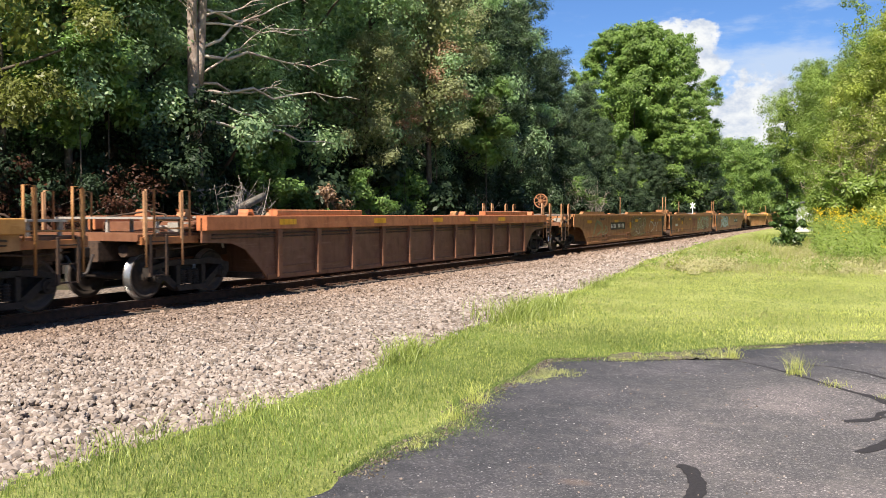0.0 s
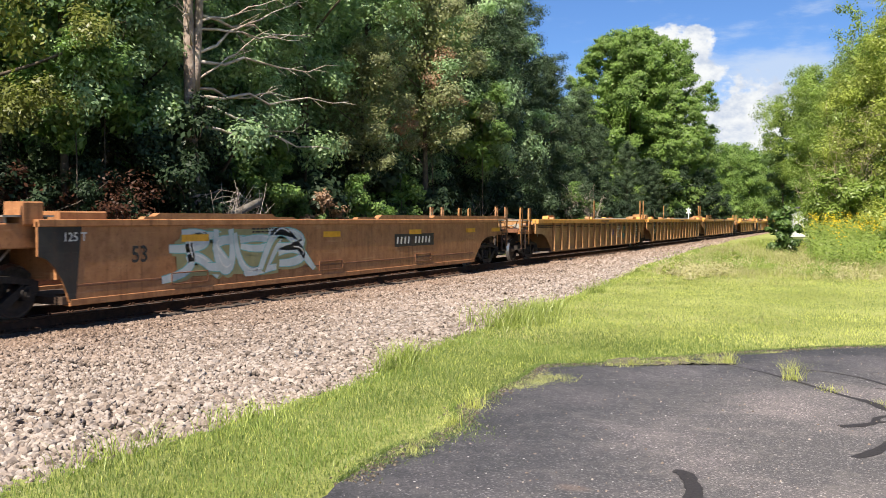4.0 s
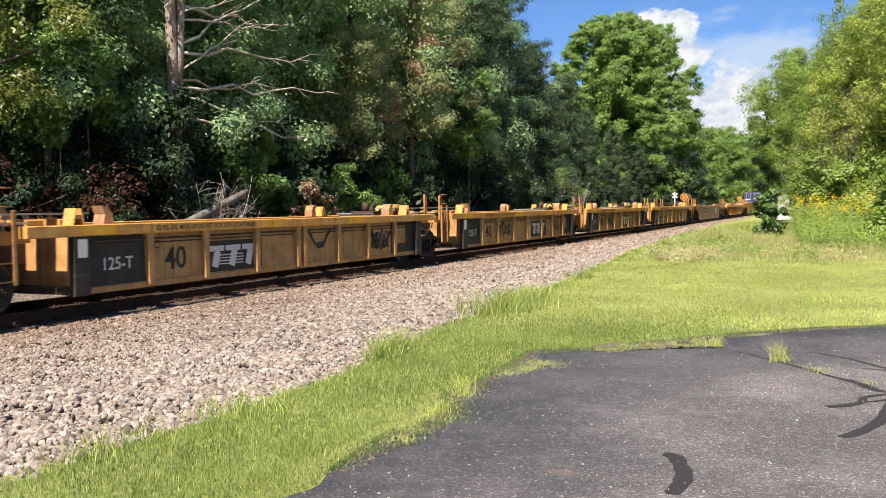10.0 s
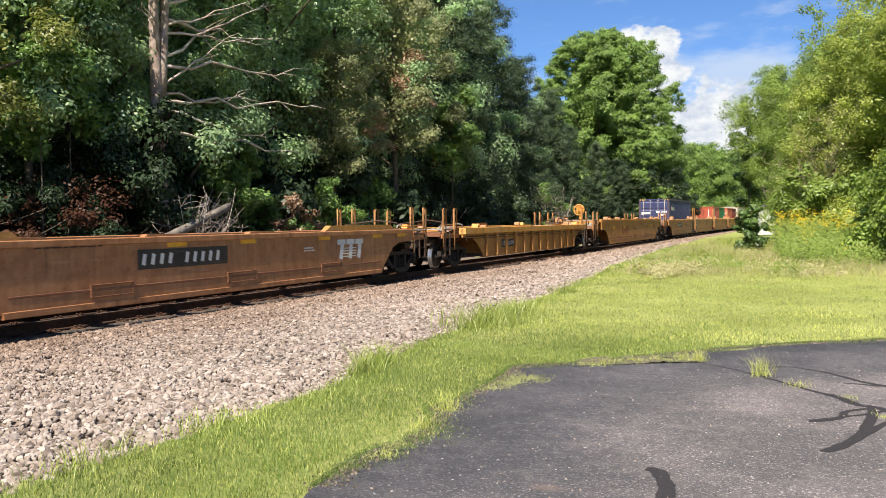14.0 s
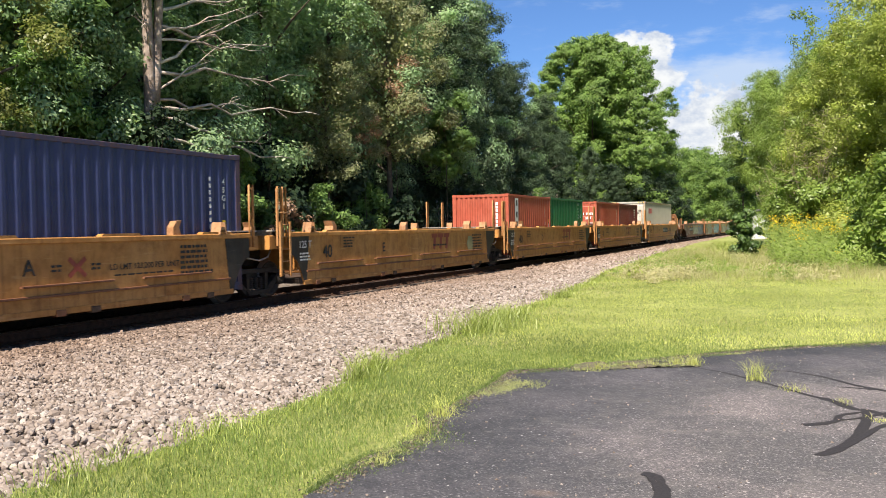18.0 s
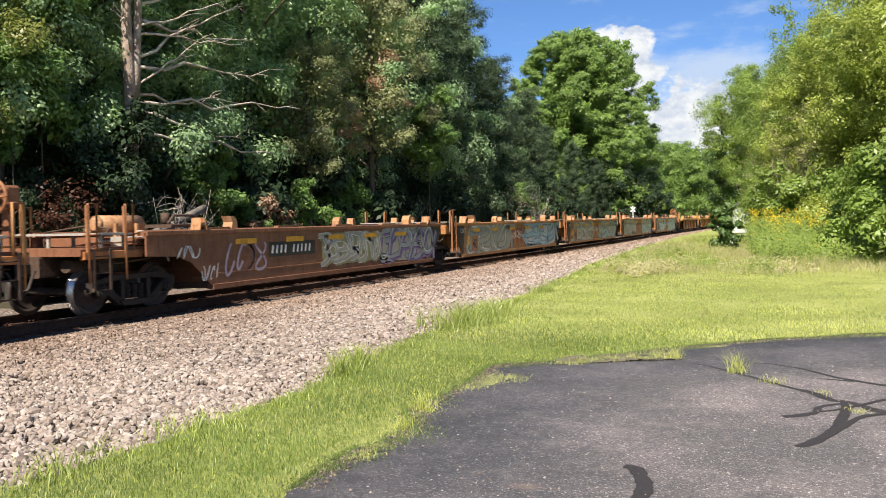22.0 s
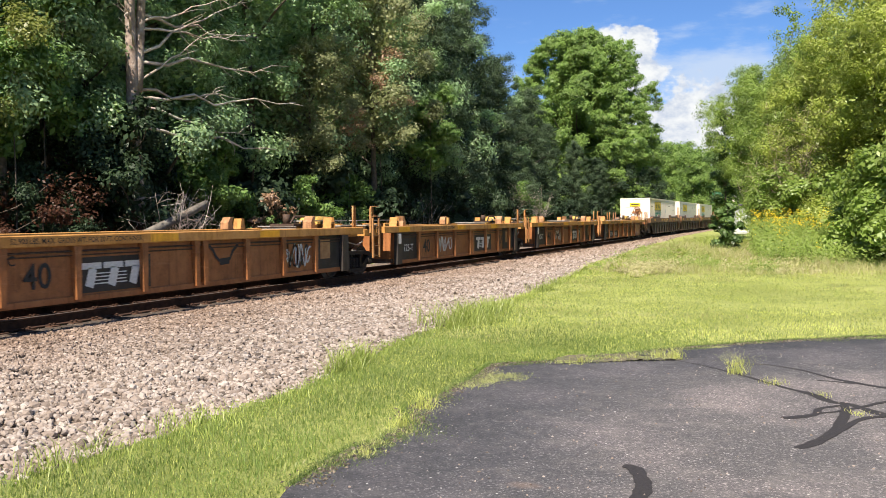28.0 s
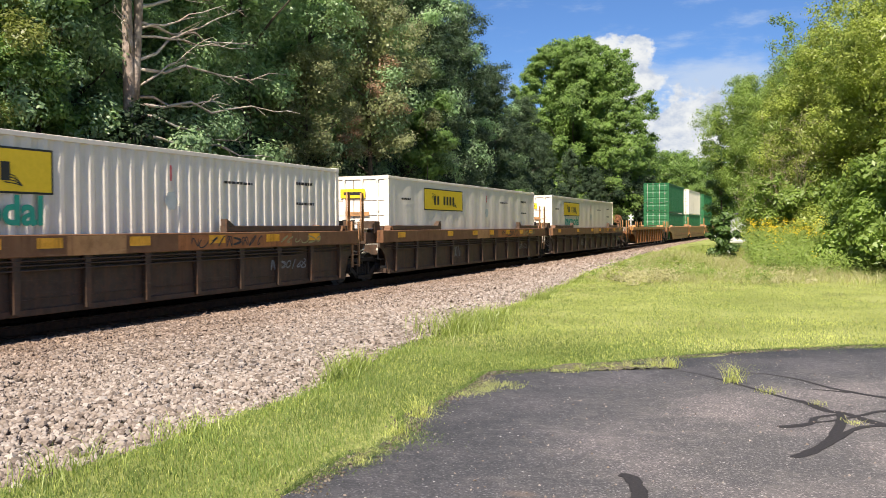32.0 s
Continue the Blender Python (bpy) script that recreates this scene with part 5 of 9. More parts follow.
def piece(unit, y0, y1, z0, z1, fill, edge, shade, seed, n=5, ground="olive"):
    """A large sprayed piece: a filled ground and swelling interlocked letter strokes with outlines and highlights."""
    rnd = random.Random(seed)
    w, h = (y1 - y0) / n, z1 - z0
    bb = bmesh.new()
    m = 40
    rim = [(y0 + (y1 - y0) * (0.5 + 0.52 * math.copysign(abs(math.cos(2 * math.pi * k / m)) ** 0.35, math.cos(2 * math.pi * k / m)) * rnd.uniform(0.93, 1.0)), (z0 + z1) / 2 + h * 0.5 * math.copysign(abs(math.sin(2 * math.pi * k / m)) ** 0.35, math.sin(2 * math.pi * k / m)) * rnd.uniform(0.88, 1.0)) for k in range(m)]
    vs = [bb.verts.new((1.4493, p, q)) for p, q in rim]
    c = bb.verts.new((1.4493, (y0 + y1) / 2, (z0 + z1) / 2))
    for k in range(m):
        bb.faces.new((c, vs[k], vs[(k + 1) % m]))
    part("graffiti_ground", bb, GRAF[ground], unit)

    def stroke(bm, pts, width, x, slot):
        """A band along the points, swelling in its middle."""
        prev = None
        for k, (a, b) in enumerate(pts):
            t = k / (len(pts) - 1)
            q0, q1 = pts[max(k - 1, 0)], pts[min(k + 1, len(pts) - 1)]
            dy, dz = q1[0] - q0[0], q1[1] - q0[1]
            d = math.hypot(dy, dz) or 1.0
            r = 0.5 * width * (0.55 + 0.45 * math.sin(math.pi * (0.1 + 0.8 * t)))
            pair = [bm.verts.new((x, a - e * r * dz / d, min(z1, max(z0 - 0.04, b + e * r * dy / d)))) for e in (-1, 1)]
            if prev:
                bm.faces.new((prev[0], prev[1], pair[1], pair[0])).material_index = slot
            prev = pair

    x = 1.4500
    for i in range(n):
        bm = bmesh.new()
        slant, grow = rnd.uniform(-0.2, 0.4), rnd.uniform(1.1, 1.5)
        wd = rnd.uniform(0.17, 0.24) * min(h, 1.15 * w)
        paths = []
        for P in rnd.choice(LETTER_STROKES):
            P = [(p + rnd.uniform(-0.28, 0.28), q + rnd.uniform(-0.18, 0.18)) for p, q in P]
            pts = []
            for k in range(15):
                t = k / 14
                b = ((1 - t) ** 3, 3 * t * (1 - t) ** 2, 3 * t * t * (1 - t), t ** 3)
                p, q = sum(u * v[0] for u, v in zip(b, P)), sum(u * v[1] for u, v in zip(b, P))
                pts.append((y0 + (i + 0.5) * w + w * (1.12 * grow * (p - 0.5) + slant * (q - 0.5)), z0 + h * (0.09 + 0.82 * q)))
            paths.append(pts)
        for pts in paths:
            stroke(bm, [(a + 0.07, b - 0.06) for a, b in pts], wd + 0.03, x, 0)
        for pts in paths:
            stroke(bm, pts, wd + 0.04, x + 0.0003, 1)
        for pts in paths:
            stroke(bm, pts, wd, x + 0.0006, 2)
        for pts in paths:
            stroke(bm, [(a + 0.14 * wd, b + 0.2 * wd) for a, b in pts[3:10]], 0.18 * wd, x + 0.0009, 3)
        part("graffiti_letter", bm, (GRAF[shade], GRAF[edge], GRAF[fill], GRAF["white"]), unit)
        x += 0.0012


def decals(unit, ys, z, x=1.4535, w=0.75, h=0.13):
    for y in ys:
        plate(unit, y, z, w, h, PAINTS["decal"], x, "reflector", "yellow reflective strip")


JOINT = [-11.2, 11.2, 34.9, 56.69, 76.13, 97.75, 118.87, 138.87, 160.5, 177.58, 193.4, 209.21, 225.0, 242.75, 263.1, 283.4, 306.1, 322.84, 338.43, 353.57, 369.05, 386.7, 404.02, 420.2, 435.85, 451.28, 468.35, 486.13, 502.03, 517.25, 532.51, 550.35, 571.53, 591.0, 613.0, 634.5, 653.0, 671.5, 690.0]


def at_len(k):
    """Place of joint k at the start and the length of the unit behind it; the first joint has k = -1."""
    return JOINT[k + 1], JOINT[k + 2] - JOINT[k + 1]


CC, CA, AA, AC = ("cpl", "cpl"), ("cpl", "art"), ("art", "art"), ("art", "cpl")

# yellow car that leaves as the clip starts
u = make_unit(*at_len(-1), "R53", CC, "ochre", "chord_orange", "ribbed ochre well car with rusty orange top chord", chord_h=0.24, rail="hand")
# single maroon car
s0, L = at_len(0)
u = make_unit(s0, L, "R53", CC, "maroon", "chord_maroon", "empty maroon ribbed well car with red-orange top chord", top=1.53, chord_h=0.28, low=0.24, rail="handbrown", wheel_brake="b", n_ribs=11)
for y0, y1 in ((4.3, 7.8), (L - 8.0, L - 4.0)):
    bm = bmesh.new()
    chamfer_box(bm, 1.28, 1.5, y0, y1, 1.532, 1.66, 0.02)
    part("raised_guide_rail", bm, PAINTS["chord_maroon"], u)
decals(u, (4.6, 8.6, 12.0, 14.6, 17.0), 1.40, 1.563, 0.62, 0.12)
bars(u, 1.4545, 3.9, 1.2, 0.5, 0.2, 2, M_LETTER_K, seed=1)
# brown three-unit car with smooth sides
for k, ends in ((1, CA), (2, AA), (3, AC)):
    s0, L = at_len(k)
    u = make_unit(s0, L, "S53", ends, "brown", "brown", "empty rust-brown smooth-sided well sprayed with graffiti", top=1.57, low=0.24, chord_h=0.12, rail="handbrown", dark_ends=True, guides=False, ledges=False, group="wells of the brown car")
    for y0, y1 in ((L * 0.09 + 1.2, L * 0.09 + 5.0), (L * 0.52, L * 0.52 + 3.2), (L - 7.2, L - 1.2)):
        bm = bmesh.new()
        slab(bm, [(y0, 1.56), (y1, 1.56), (y1 - 0.25, 1.68), (y0 + 0.25, 1.68)], 1.3, 1.46)
        part("raised_guide_rail", bm, PAINTS["brown"], u)
    decals(u, (L * 0.2, L * 0.42, L * 0.62, L * 0.8, L * 0.9), 1.22)
    bars(u, 1.4545, L * 0.3, 1.34, 0.9, 0.12, 2, M_LETTER_K, seed=k)
    if k == 1:
        number_plate(u, 9.5, 0.98, 2.9, 0.36)
        scrawl(u, 6.1, 0.9, 2.6, 1.0, GRAF["olive"], 11, 0.09, 3)
        lettering("B", 0.34, M_LETTER_K, u, 1.4545, 11.54, 0.98)
        plate(u, 12.1, 0.98, 0.34, 0.34, PAINTS["decal"])
        piece(u, 12.6, 15.4, 0.42, 1.45, "tan", "black", "olive", 21, 4, "tan")
        scrawl(u, 17.8, 0.85, 2.7, 0.8, GRAF["white"], 12, 0.05, 4)
    elif k == 2:
        lettering("45", 0.22, M_LETTER_K, u, 1.4545, 2.85, 1.38)
        lettering("40", 0.2, M_LETTER_K, u, 1.4545, 3.95, 1.40)
        lettering("20", 0.2, M_LETTER_K, u, 1.4545, 3.95, 1.16)
        plate(u, 3.1, 0.86, 0.75, 0.14, M_LETTER_W, 1.4505, "notice")
        plate(u, 3.1, 0.52, 0.85, 0.3, PAINTS["ochre"], 1.4505, "notice")
        bars(u, 1.4545, 3.1, 0.52, 0.7, 0.2, 4, M_LETTER_K, seed=15)
        lettering("125 T", 0.2, M_LETTER_W, u, 1.4545, 1.5, 1.28)
        lettering("C", 0.36, M_LETTER_K, u, 1.4545, 6.57, 0.95)
        decals(u, (5.1,), 1.05, w=0.5, h=0.3)
        logo(u, 10.0, 0.98, 1.9, 0.55, GRAF["red"])
        piece(u, 11.2, 16.3, 0.45, 1.4, "olive", "white", "red", 23, 6, "tan")
        bars(u, 1.4545, 5.2, 1.2, 1.0, 0.25, 3, M_LETTER_K, seed=5)
        bars(u, 1.4545, 5.2, 0.5, 0.8, 0.25, 3, PAINTS["decal"], seed=6)
    else:
        lettering("53", 0.4, M_LETTER_K, u, 1.4545, 2.9, 0.95)
        lettering("125 T", 0.2, M_LETTER_W, u, 1.4545, 1.5, 1.28)
        piece(u, 3.8, 7.6, 0.45, 1.4, "pale", "teal", "olive", 25, 4)
        number_plate(u, L * 0.62, 1.0, 2.4, 0.34)
# ochre three-unit car with ribs
for k, ends in ((4, CA), (5, AA), (6, AC)):
    s0, L = at_len(k)
    u = make_unit(s0, L, "R53", ends, "ochre", "chord_yellow", "empty ochre ribbed well with a yellow top chord", top=1.58, low=0.3, chord_h=0.17, dark_ends=True, n_ribs=16, group="wells of the ochre car", rib_shift=0.5 if k == 6 else 0.0)
    if ends[0] == "art":
        lettering("125T", 0.40, M_LETTER_W, u, 1.4545, 2.6, 0.85)
        bars(u, 1.4545, 2.6, 1.25, 0.5, 0.2, 3, M_LETTER_W, seed=k)
    if ends[1] == "art":
        bars(u, 1.4545, L - 2.5, 0.95, 0.8, 0.6, 5, M_LETTER_W, seed=k + 3)
        lettering("53", 0.42, M_LETTER_K, u, 1.4545, L - 3.45, 0.85)
    bars(u, 1.5635, L * 0.56, 1.495, 1.4, 0.11, 1, M_LETTER_K, seed=k + 9)
    if k != 5:
        yx = 13.78 if k == 4 else 8.04
        bm = bmesh.new()
        ribbon(bm, [(yx - 0.2, 0.75), (yx + 0.2, 1.1)], 0.08, 1.452)
        ribbon(bm, [(yx - 0.2, 1.1), (yx + 0.2, 0.75)], 0.08, 1.4525)
        part("sprayed_cross", bm, GRAF["purple"], u)
        bars(u, 1.4545, yx - 0.6, 0.93, 0.3, 0.14, 2, M_LETTER_K, seed=k + 21)
        bars(u, 1.4545, yx + 0.6, 0.93, 0.3, 0.14, 2, M_LETTER_K, seed=k + 22)
        bars(u, 1.4545, yx + 1.05 if k == 4 else yx - 1.05, 0.95, 0.5, 0.55, 7, M_LETTER_W, seed=k + 20)
        scrawl(u, 15.9 if k == 4 else 11.1, 0.95, 0.8, 0.6, GRAF["teal"], 31 + k, 0.05, 4)
        scrawl(u, 16.0 if k == 4 else 12.3, 0.7, 0.8, 0.5, GRAF["teal"], 34 + k, 0.05, 4)
    else:
        logo(u, 12.2, 0.85, 1.9, 0.6, GRAF["red"])
        plate(u, 9.7, 0.95, 0.3, 0.3, PAINTS["ochre"], 1.4505, "notice")
        bars(u, 1.4545, 9.7, 0.95, 0.24, 0.24, 2, M_LETTER_K, seed=46)
        bm = bmesh.new()
        ribbon(bm, [(7.9, 1.15), (8.15, 0.9), (8.6, 0.78), (8.95, 0.92), (9.2, 1.2)], 0.07, 1.452)
        part("rust_scar", bm, GRAF["black"], u)
    if k == 6:
        lettering("GRAPHIX", 0.3, GRAF["black"], u, 1.5635, 6.55, 1.495, 1.05, 0.03)
        lettering("GRIMEG", 0.27, GRAF["black"], u, 1.5635, 12.25, 1.495, 1.05, 0.03)
        number_plate(u, 13.9, 1.0, 1.6, 0.34)
# golden five-unit car, and the same model later on in rusty paint
for first, body, chord, words in ((7, "gold", "chord_yellow", "golden yellow"), (25, "rust", "chord_orange", "rusty orange")):
    for i, ends in enumerate((CA, AA, AA, AA, AC)):
        k = first + i
        s0, L = at_len(k)
        u = make_unit(s0, L, "R40", ends, body, chord, f"empty {words} ribbed well with a bright top chord", top=1.38, low=0.29, chord_h=0.19, dark_ends=True, n_ribs=8, tanks=(1,) if i < 4 or first == 25 else (), group=f"wells of the {words} car", wheel_brake="b" if i == 4 else False)
        z = 0.70
        c0 = 3.65 if i == 0 else 1.85
        lettering("52,900 LBS. MAX. GROSS WT. FOR 20 FT. CONTAINER", 0.125, M_LETTER_K, u, 1.5635, c0 + 3.3, 1.285, 0.98)
        decals(u, (c0 + 0.5, c0 + 5.4, c0 + 9.0), 1.285, 1.5632, 0.8, 0.15)
        if i == 0:
            lettering("B", 0.24, M_LETTER_K, u, 1.4545, 3.85, 0.92)
            number_plate(u, 6.6, 0.53, 2.9, 0.40)
            lettering("40", 0.54, M_LETTER_K, u, 1.4545, 10.55, z)
            scrawl(u, 12.1, 0.8, 0.9, 0.6, GRAF["white"] if first == 7 else GRAF["grey"], 50, 0.04, 4)
        elif i < 4:
            lettering("125-T", 0.30, M_LETTER_W, u, 1.4545, 2.85, 0.70)
            lettering("CDE"[i - 1], 0.22, M_LETTER_K, u, 1.4545, 3.8, 0.98)
            lettering("40", 0.58, M_LETTER_K, u, 1.4545, 4.3, z)
            logo(u, 9.85 if i > 1 else 6.0, 0.68, 1.6, 0.42, M_LETTER_W, M_BLACK)
            scrawl(u, 5.9 if i > 1 else 12.2, 0.74, 1.3, 0.6, GRAF["black"] if first == 7 else GRAF["white"], 60 + k, 0.05, 5)
            scrawl(u, 12.2, 0.74, 0.9, 0.6, GRAF["black"], 70 + k, 0.045, 4)
            plate(u, 2.0, 1.0, 0.2, 0.3, M_LETTER_W, 1.5625, "notice")
        else:
            lettering("125-T", 0.30, M_LETTER_W, u, 1.4545, 2.85, 0.70)
            number_plate(u, 5.1, 0.53, 2.5, 0.40)
            lettering("40", 0.54, M_LETTER_K, u, 1.4545, 9.0, z)
            scrawl(u, 10.55, 0.70, 1.2, 0.6, GRAF["black"], 80 + k, 0.045, 5)
            plate(u, 12.26, 0.78, 0.36, 0.34, M_BLACK, 1.4505, "notice")
        if i in (1, 3):
            yc = 9.25 if i == 1 else 5.9
            bm = bmesh.new()
            ribbon(bm, [(yc - 0.52, 1.08), (yc - 0.38, 0.98), (yc - 0.3, 0.86), (yc - 0.18, 0.76), (yc + 0.2, 0.78), (yc + 0.32, 0.95), (yc + 0.5, 1.08)], 0.07, 1.4555)
            ribbon(bm, [(yc - 0.15, 0.72), (yc + 0.18, 0.74)], 0.13, 1.4560)
            part("chain_stain", bm, GRAF["black"], u)
        if i < 4:
            plate(u, L - 2.35, 0.85, 0.5, 0.5, PAINTS["ochre"], 1.4525, "notice")
# single cars
s0, L = at_len(12)
u = make_unit(s0, L, "S53", CC, "brown", "brown", "empty orange-brown smooth-sided single well car", top=1.36, low=0.22, chord_h=0.12, rail="hand", guides=False, ledges=False, wheel_brake="a")
for y0, y1 in ((1.6, 4.4), (L - 7.0, L - 3.2)):
    bm = bmesh.new()
    slab(bm, [(y0, 1.35), (y1, 1.35), (y1 - 0.25, 1.50), (y0 + 0.25, 1.50)], 1.3, 1.46)
    part("raised_guide_rail", bm, PAINTS["chord_orange"], u)
number_plate(u, 8.15, 0.95, 2.6, 0.36)
decals(u, (7.9, 10.16, 13.29, 16.1, 17.6), 1.22, w=0.55)
logo(u, 14.6, 0.9, 1.4, 0.5, M_LETTER_W)
bars(u, 1.4545, L * 0.27, 1.24, 1.8, 0.08, 1, M_LETTER_K, seed=77)
bars(u, 1.4545, L * 0.62, 0.95, 0.5, 0.12, 2, M_LETTER_W, seed=78)
s0, L = at_len(13)
u = make_unit(s0, L, "R53", CC, "amber", "chord_yellow", "empty amber ribbed single well car with a yellow top chord", top=1.35, low=0.32, chord_h=0.22, wheel_brake="b", n_ribs=12, tanks=(1,))
number_plate(u, L * 0.33, 0.72, 1.6, 0.3)
s0, L = at_len(14)
u = make_unit(s0, L, "S53", CC, "amber", "amber", "empty amber smooth-sided well car with scuffed paint", top=1.58, low=0.22, chord_h=0.12, guides=True, ledges=False)
lettering("53", 0.42, M_LETTER_K, u, 1.4545, 18.35, 0.92)
for yq, word in ((17.1, "40"), (17.85, "45"), (18.35, "48"), (19.05, "53")):
    lettering(word, 0.15, M_LETTER_K, u, 1.4545, yq, 1.31)
    plate(u, yq + 0.17, 1.31, 0.02, 0.2, M_LETTER_K, 1.4545, "gauge_mark")
scrawl(u, 17.7, 1.05, 0.9, 0.4, GRAF["tan"], 90, 0.025, 5)
decals(u, (17.05, 8.0, 5.0), 1.11, w=0.6, h=0.16)
decals(u, (19.96,), 1.07, w=0.5, h=0.24)
plate(u, 20.62, 1.2, 0.42, 0.3, M_BLACK, 1.4505, "notice")
bars(u, 1.4545, 20.62, 1.2, 0.34, 0.22, 3, M_LETTER_W, seed=92)
bars(u, 1.4545, 15.7, 1.08, 1.0, 0.1, 1, M_LETTER_K, seed=93)
bm = bmesh.new()
pipe(bm, [(1.445, 4.6, 0.36), (1.445, 17.0, 0.39), (1.445, 18.9, 0.43), (1.445, 19.6, 0.72), (1.445, 20.2, 0.74)], 0.014)
part("bent_flange", bm, PAINTS["rustbrown"], u)
bars(u, 1.4545, L - 11.5, 0.95, 1.0, 0.1, 1, M_LETTER_K, seed=91)
logo(u, L * 0.36, 0.9, 1.8, 0.5, GRAF["red"])
# amber five-unit car with containers
for i, ends in enumerate((CA, AA, AA, AA, AC)):
    k = 15 + i
    s0, L = at_len(k)
    u = make_unit(s0, L, "S40", ends, "amber", "amber", ("loaded" if i != 1 else "empty") + " amber smooth-sided well with black ends", top=1.5, low=0.3, chord_h=0.1, dark_ends=True, group="wells of the amber car", wheel_brake="b" if i == 4 else False)
    c0 = 4.7 if i == 0 else 2.1
    lettering("40", 0.45, M_LETTER_K, u, 1.4545, c0 + 0.4, 1.0)
    lettering("AEDCB"[i], 0.36, M_LETTER_K, u, 1.4545, (10.14, 5.6, 5.6, 5.6, 6.4)[i], 1.02)
    if i == 0:
        number_plate(u, 7.9, 1.05, 2.4, 0.36)
        bm = bmesh.new()
        ribbon(bm, [(10.94, 0.85), (11.30, 1.15)], 0.08, 1.452)
        ribbon(bm, [(10.94, 1.15), (11.30, 0.85)], 0.08, 1.4525)
        part("sprayed_cross", bm, GRAF["red"], u)
        for q in (10.7, 11.55):
            bars(u, 1.4545, q, 1.0, 0.26, 0.14, 2, M_LETTER_K, seed=101)
        lettering("LD LMT 123,200 PER UNIT", 0.145, M_LETTER_K, u, 1.4545, 12.75, 0.96, 1.1)
        bars(u, 1.4545, 12.75, 0.82, 1.6, 0.05, 1, M_LETTER_K, seed=102)
    elif i == 4:
        number_plate(u, L * 0.52, 1.05, 2.2, 0.36)
    else:
        logo(u, 9.7, 1.12, 1.5, 0.5, GRAF["red"])
    if i == 1:
        bm = bmesh.new()
        bm.faces.new([bm.verts.new((1.4525, L * 0.79 + a, 0.98 + b)) for a, b in ((-0.34, 0.0), (-0.17, -0.26), (0.17, -0.26), (0.34, 0.0), (0.17, 0.26), (-0.17, 0.26))])
        part("bare_patch", bm, GRAF["olive"], u)
    if i:
        lettering("125 T", 0.24, M_LETTER_W, u, 1.4545, 1.45, 1.2)
        bars(u, 1.4545, 1.45, 0.92, 0.5, 0.22, 3, M_LETTER_W, seed=110 + i)
    if i:
        bars(u, 1.4545, c0 + 1.5, 1.22, 0.6, 0.3, 4, M_LETTER_K, seed=120 + i)
        bars(u, 1.4545, L * 0.62, 1.0, 1.2, 0.1, 1, M_LETTER_K, seed=130 + i)
    bars(u, 1.4545, L - (2.55 if i < 4 else 6.0), 1.02, 1.0, 0.6, 6, M_LETTER_K, seed=140 + i)
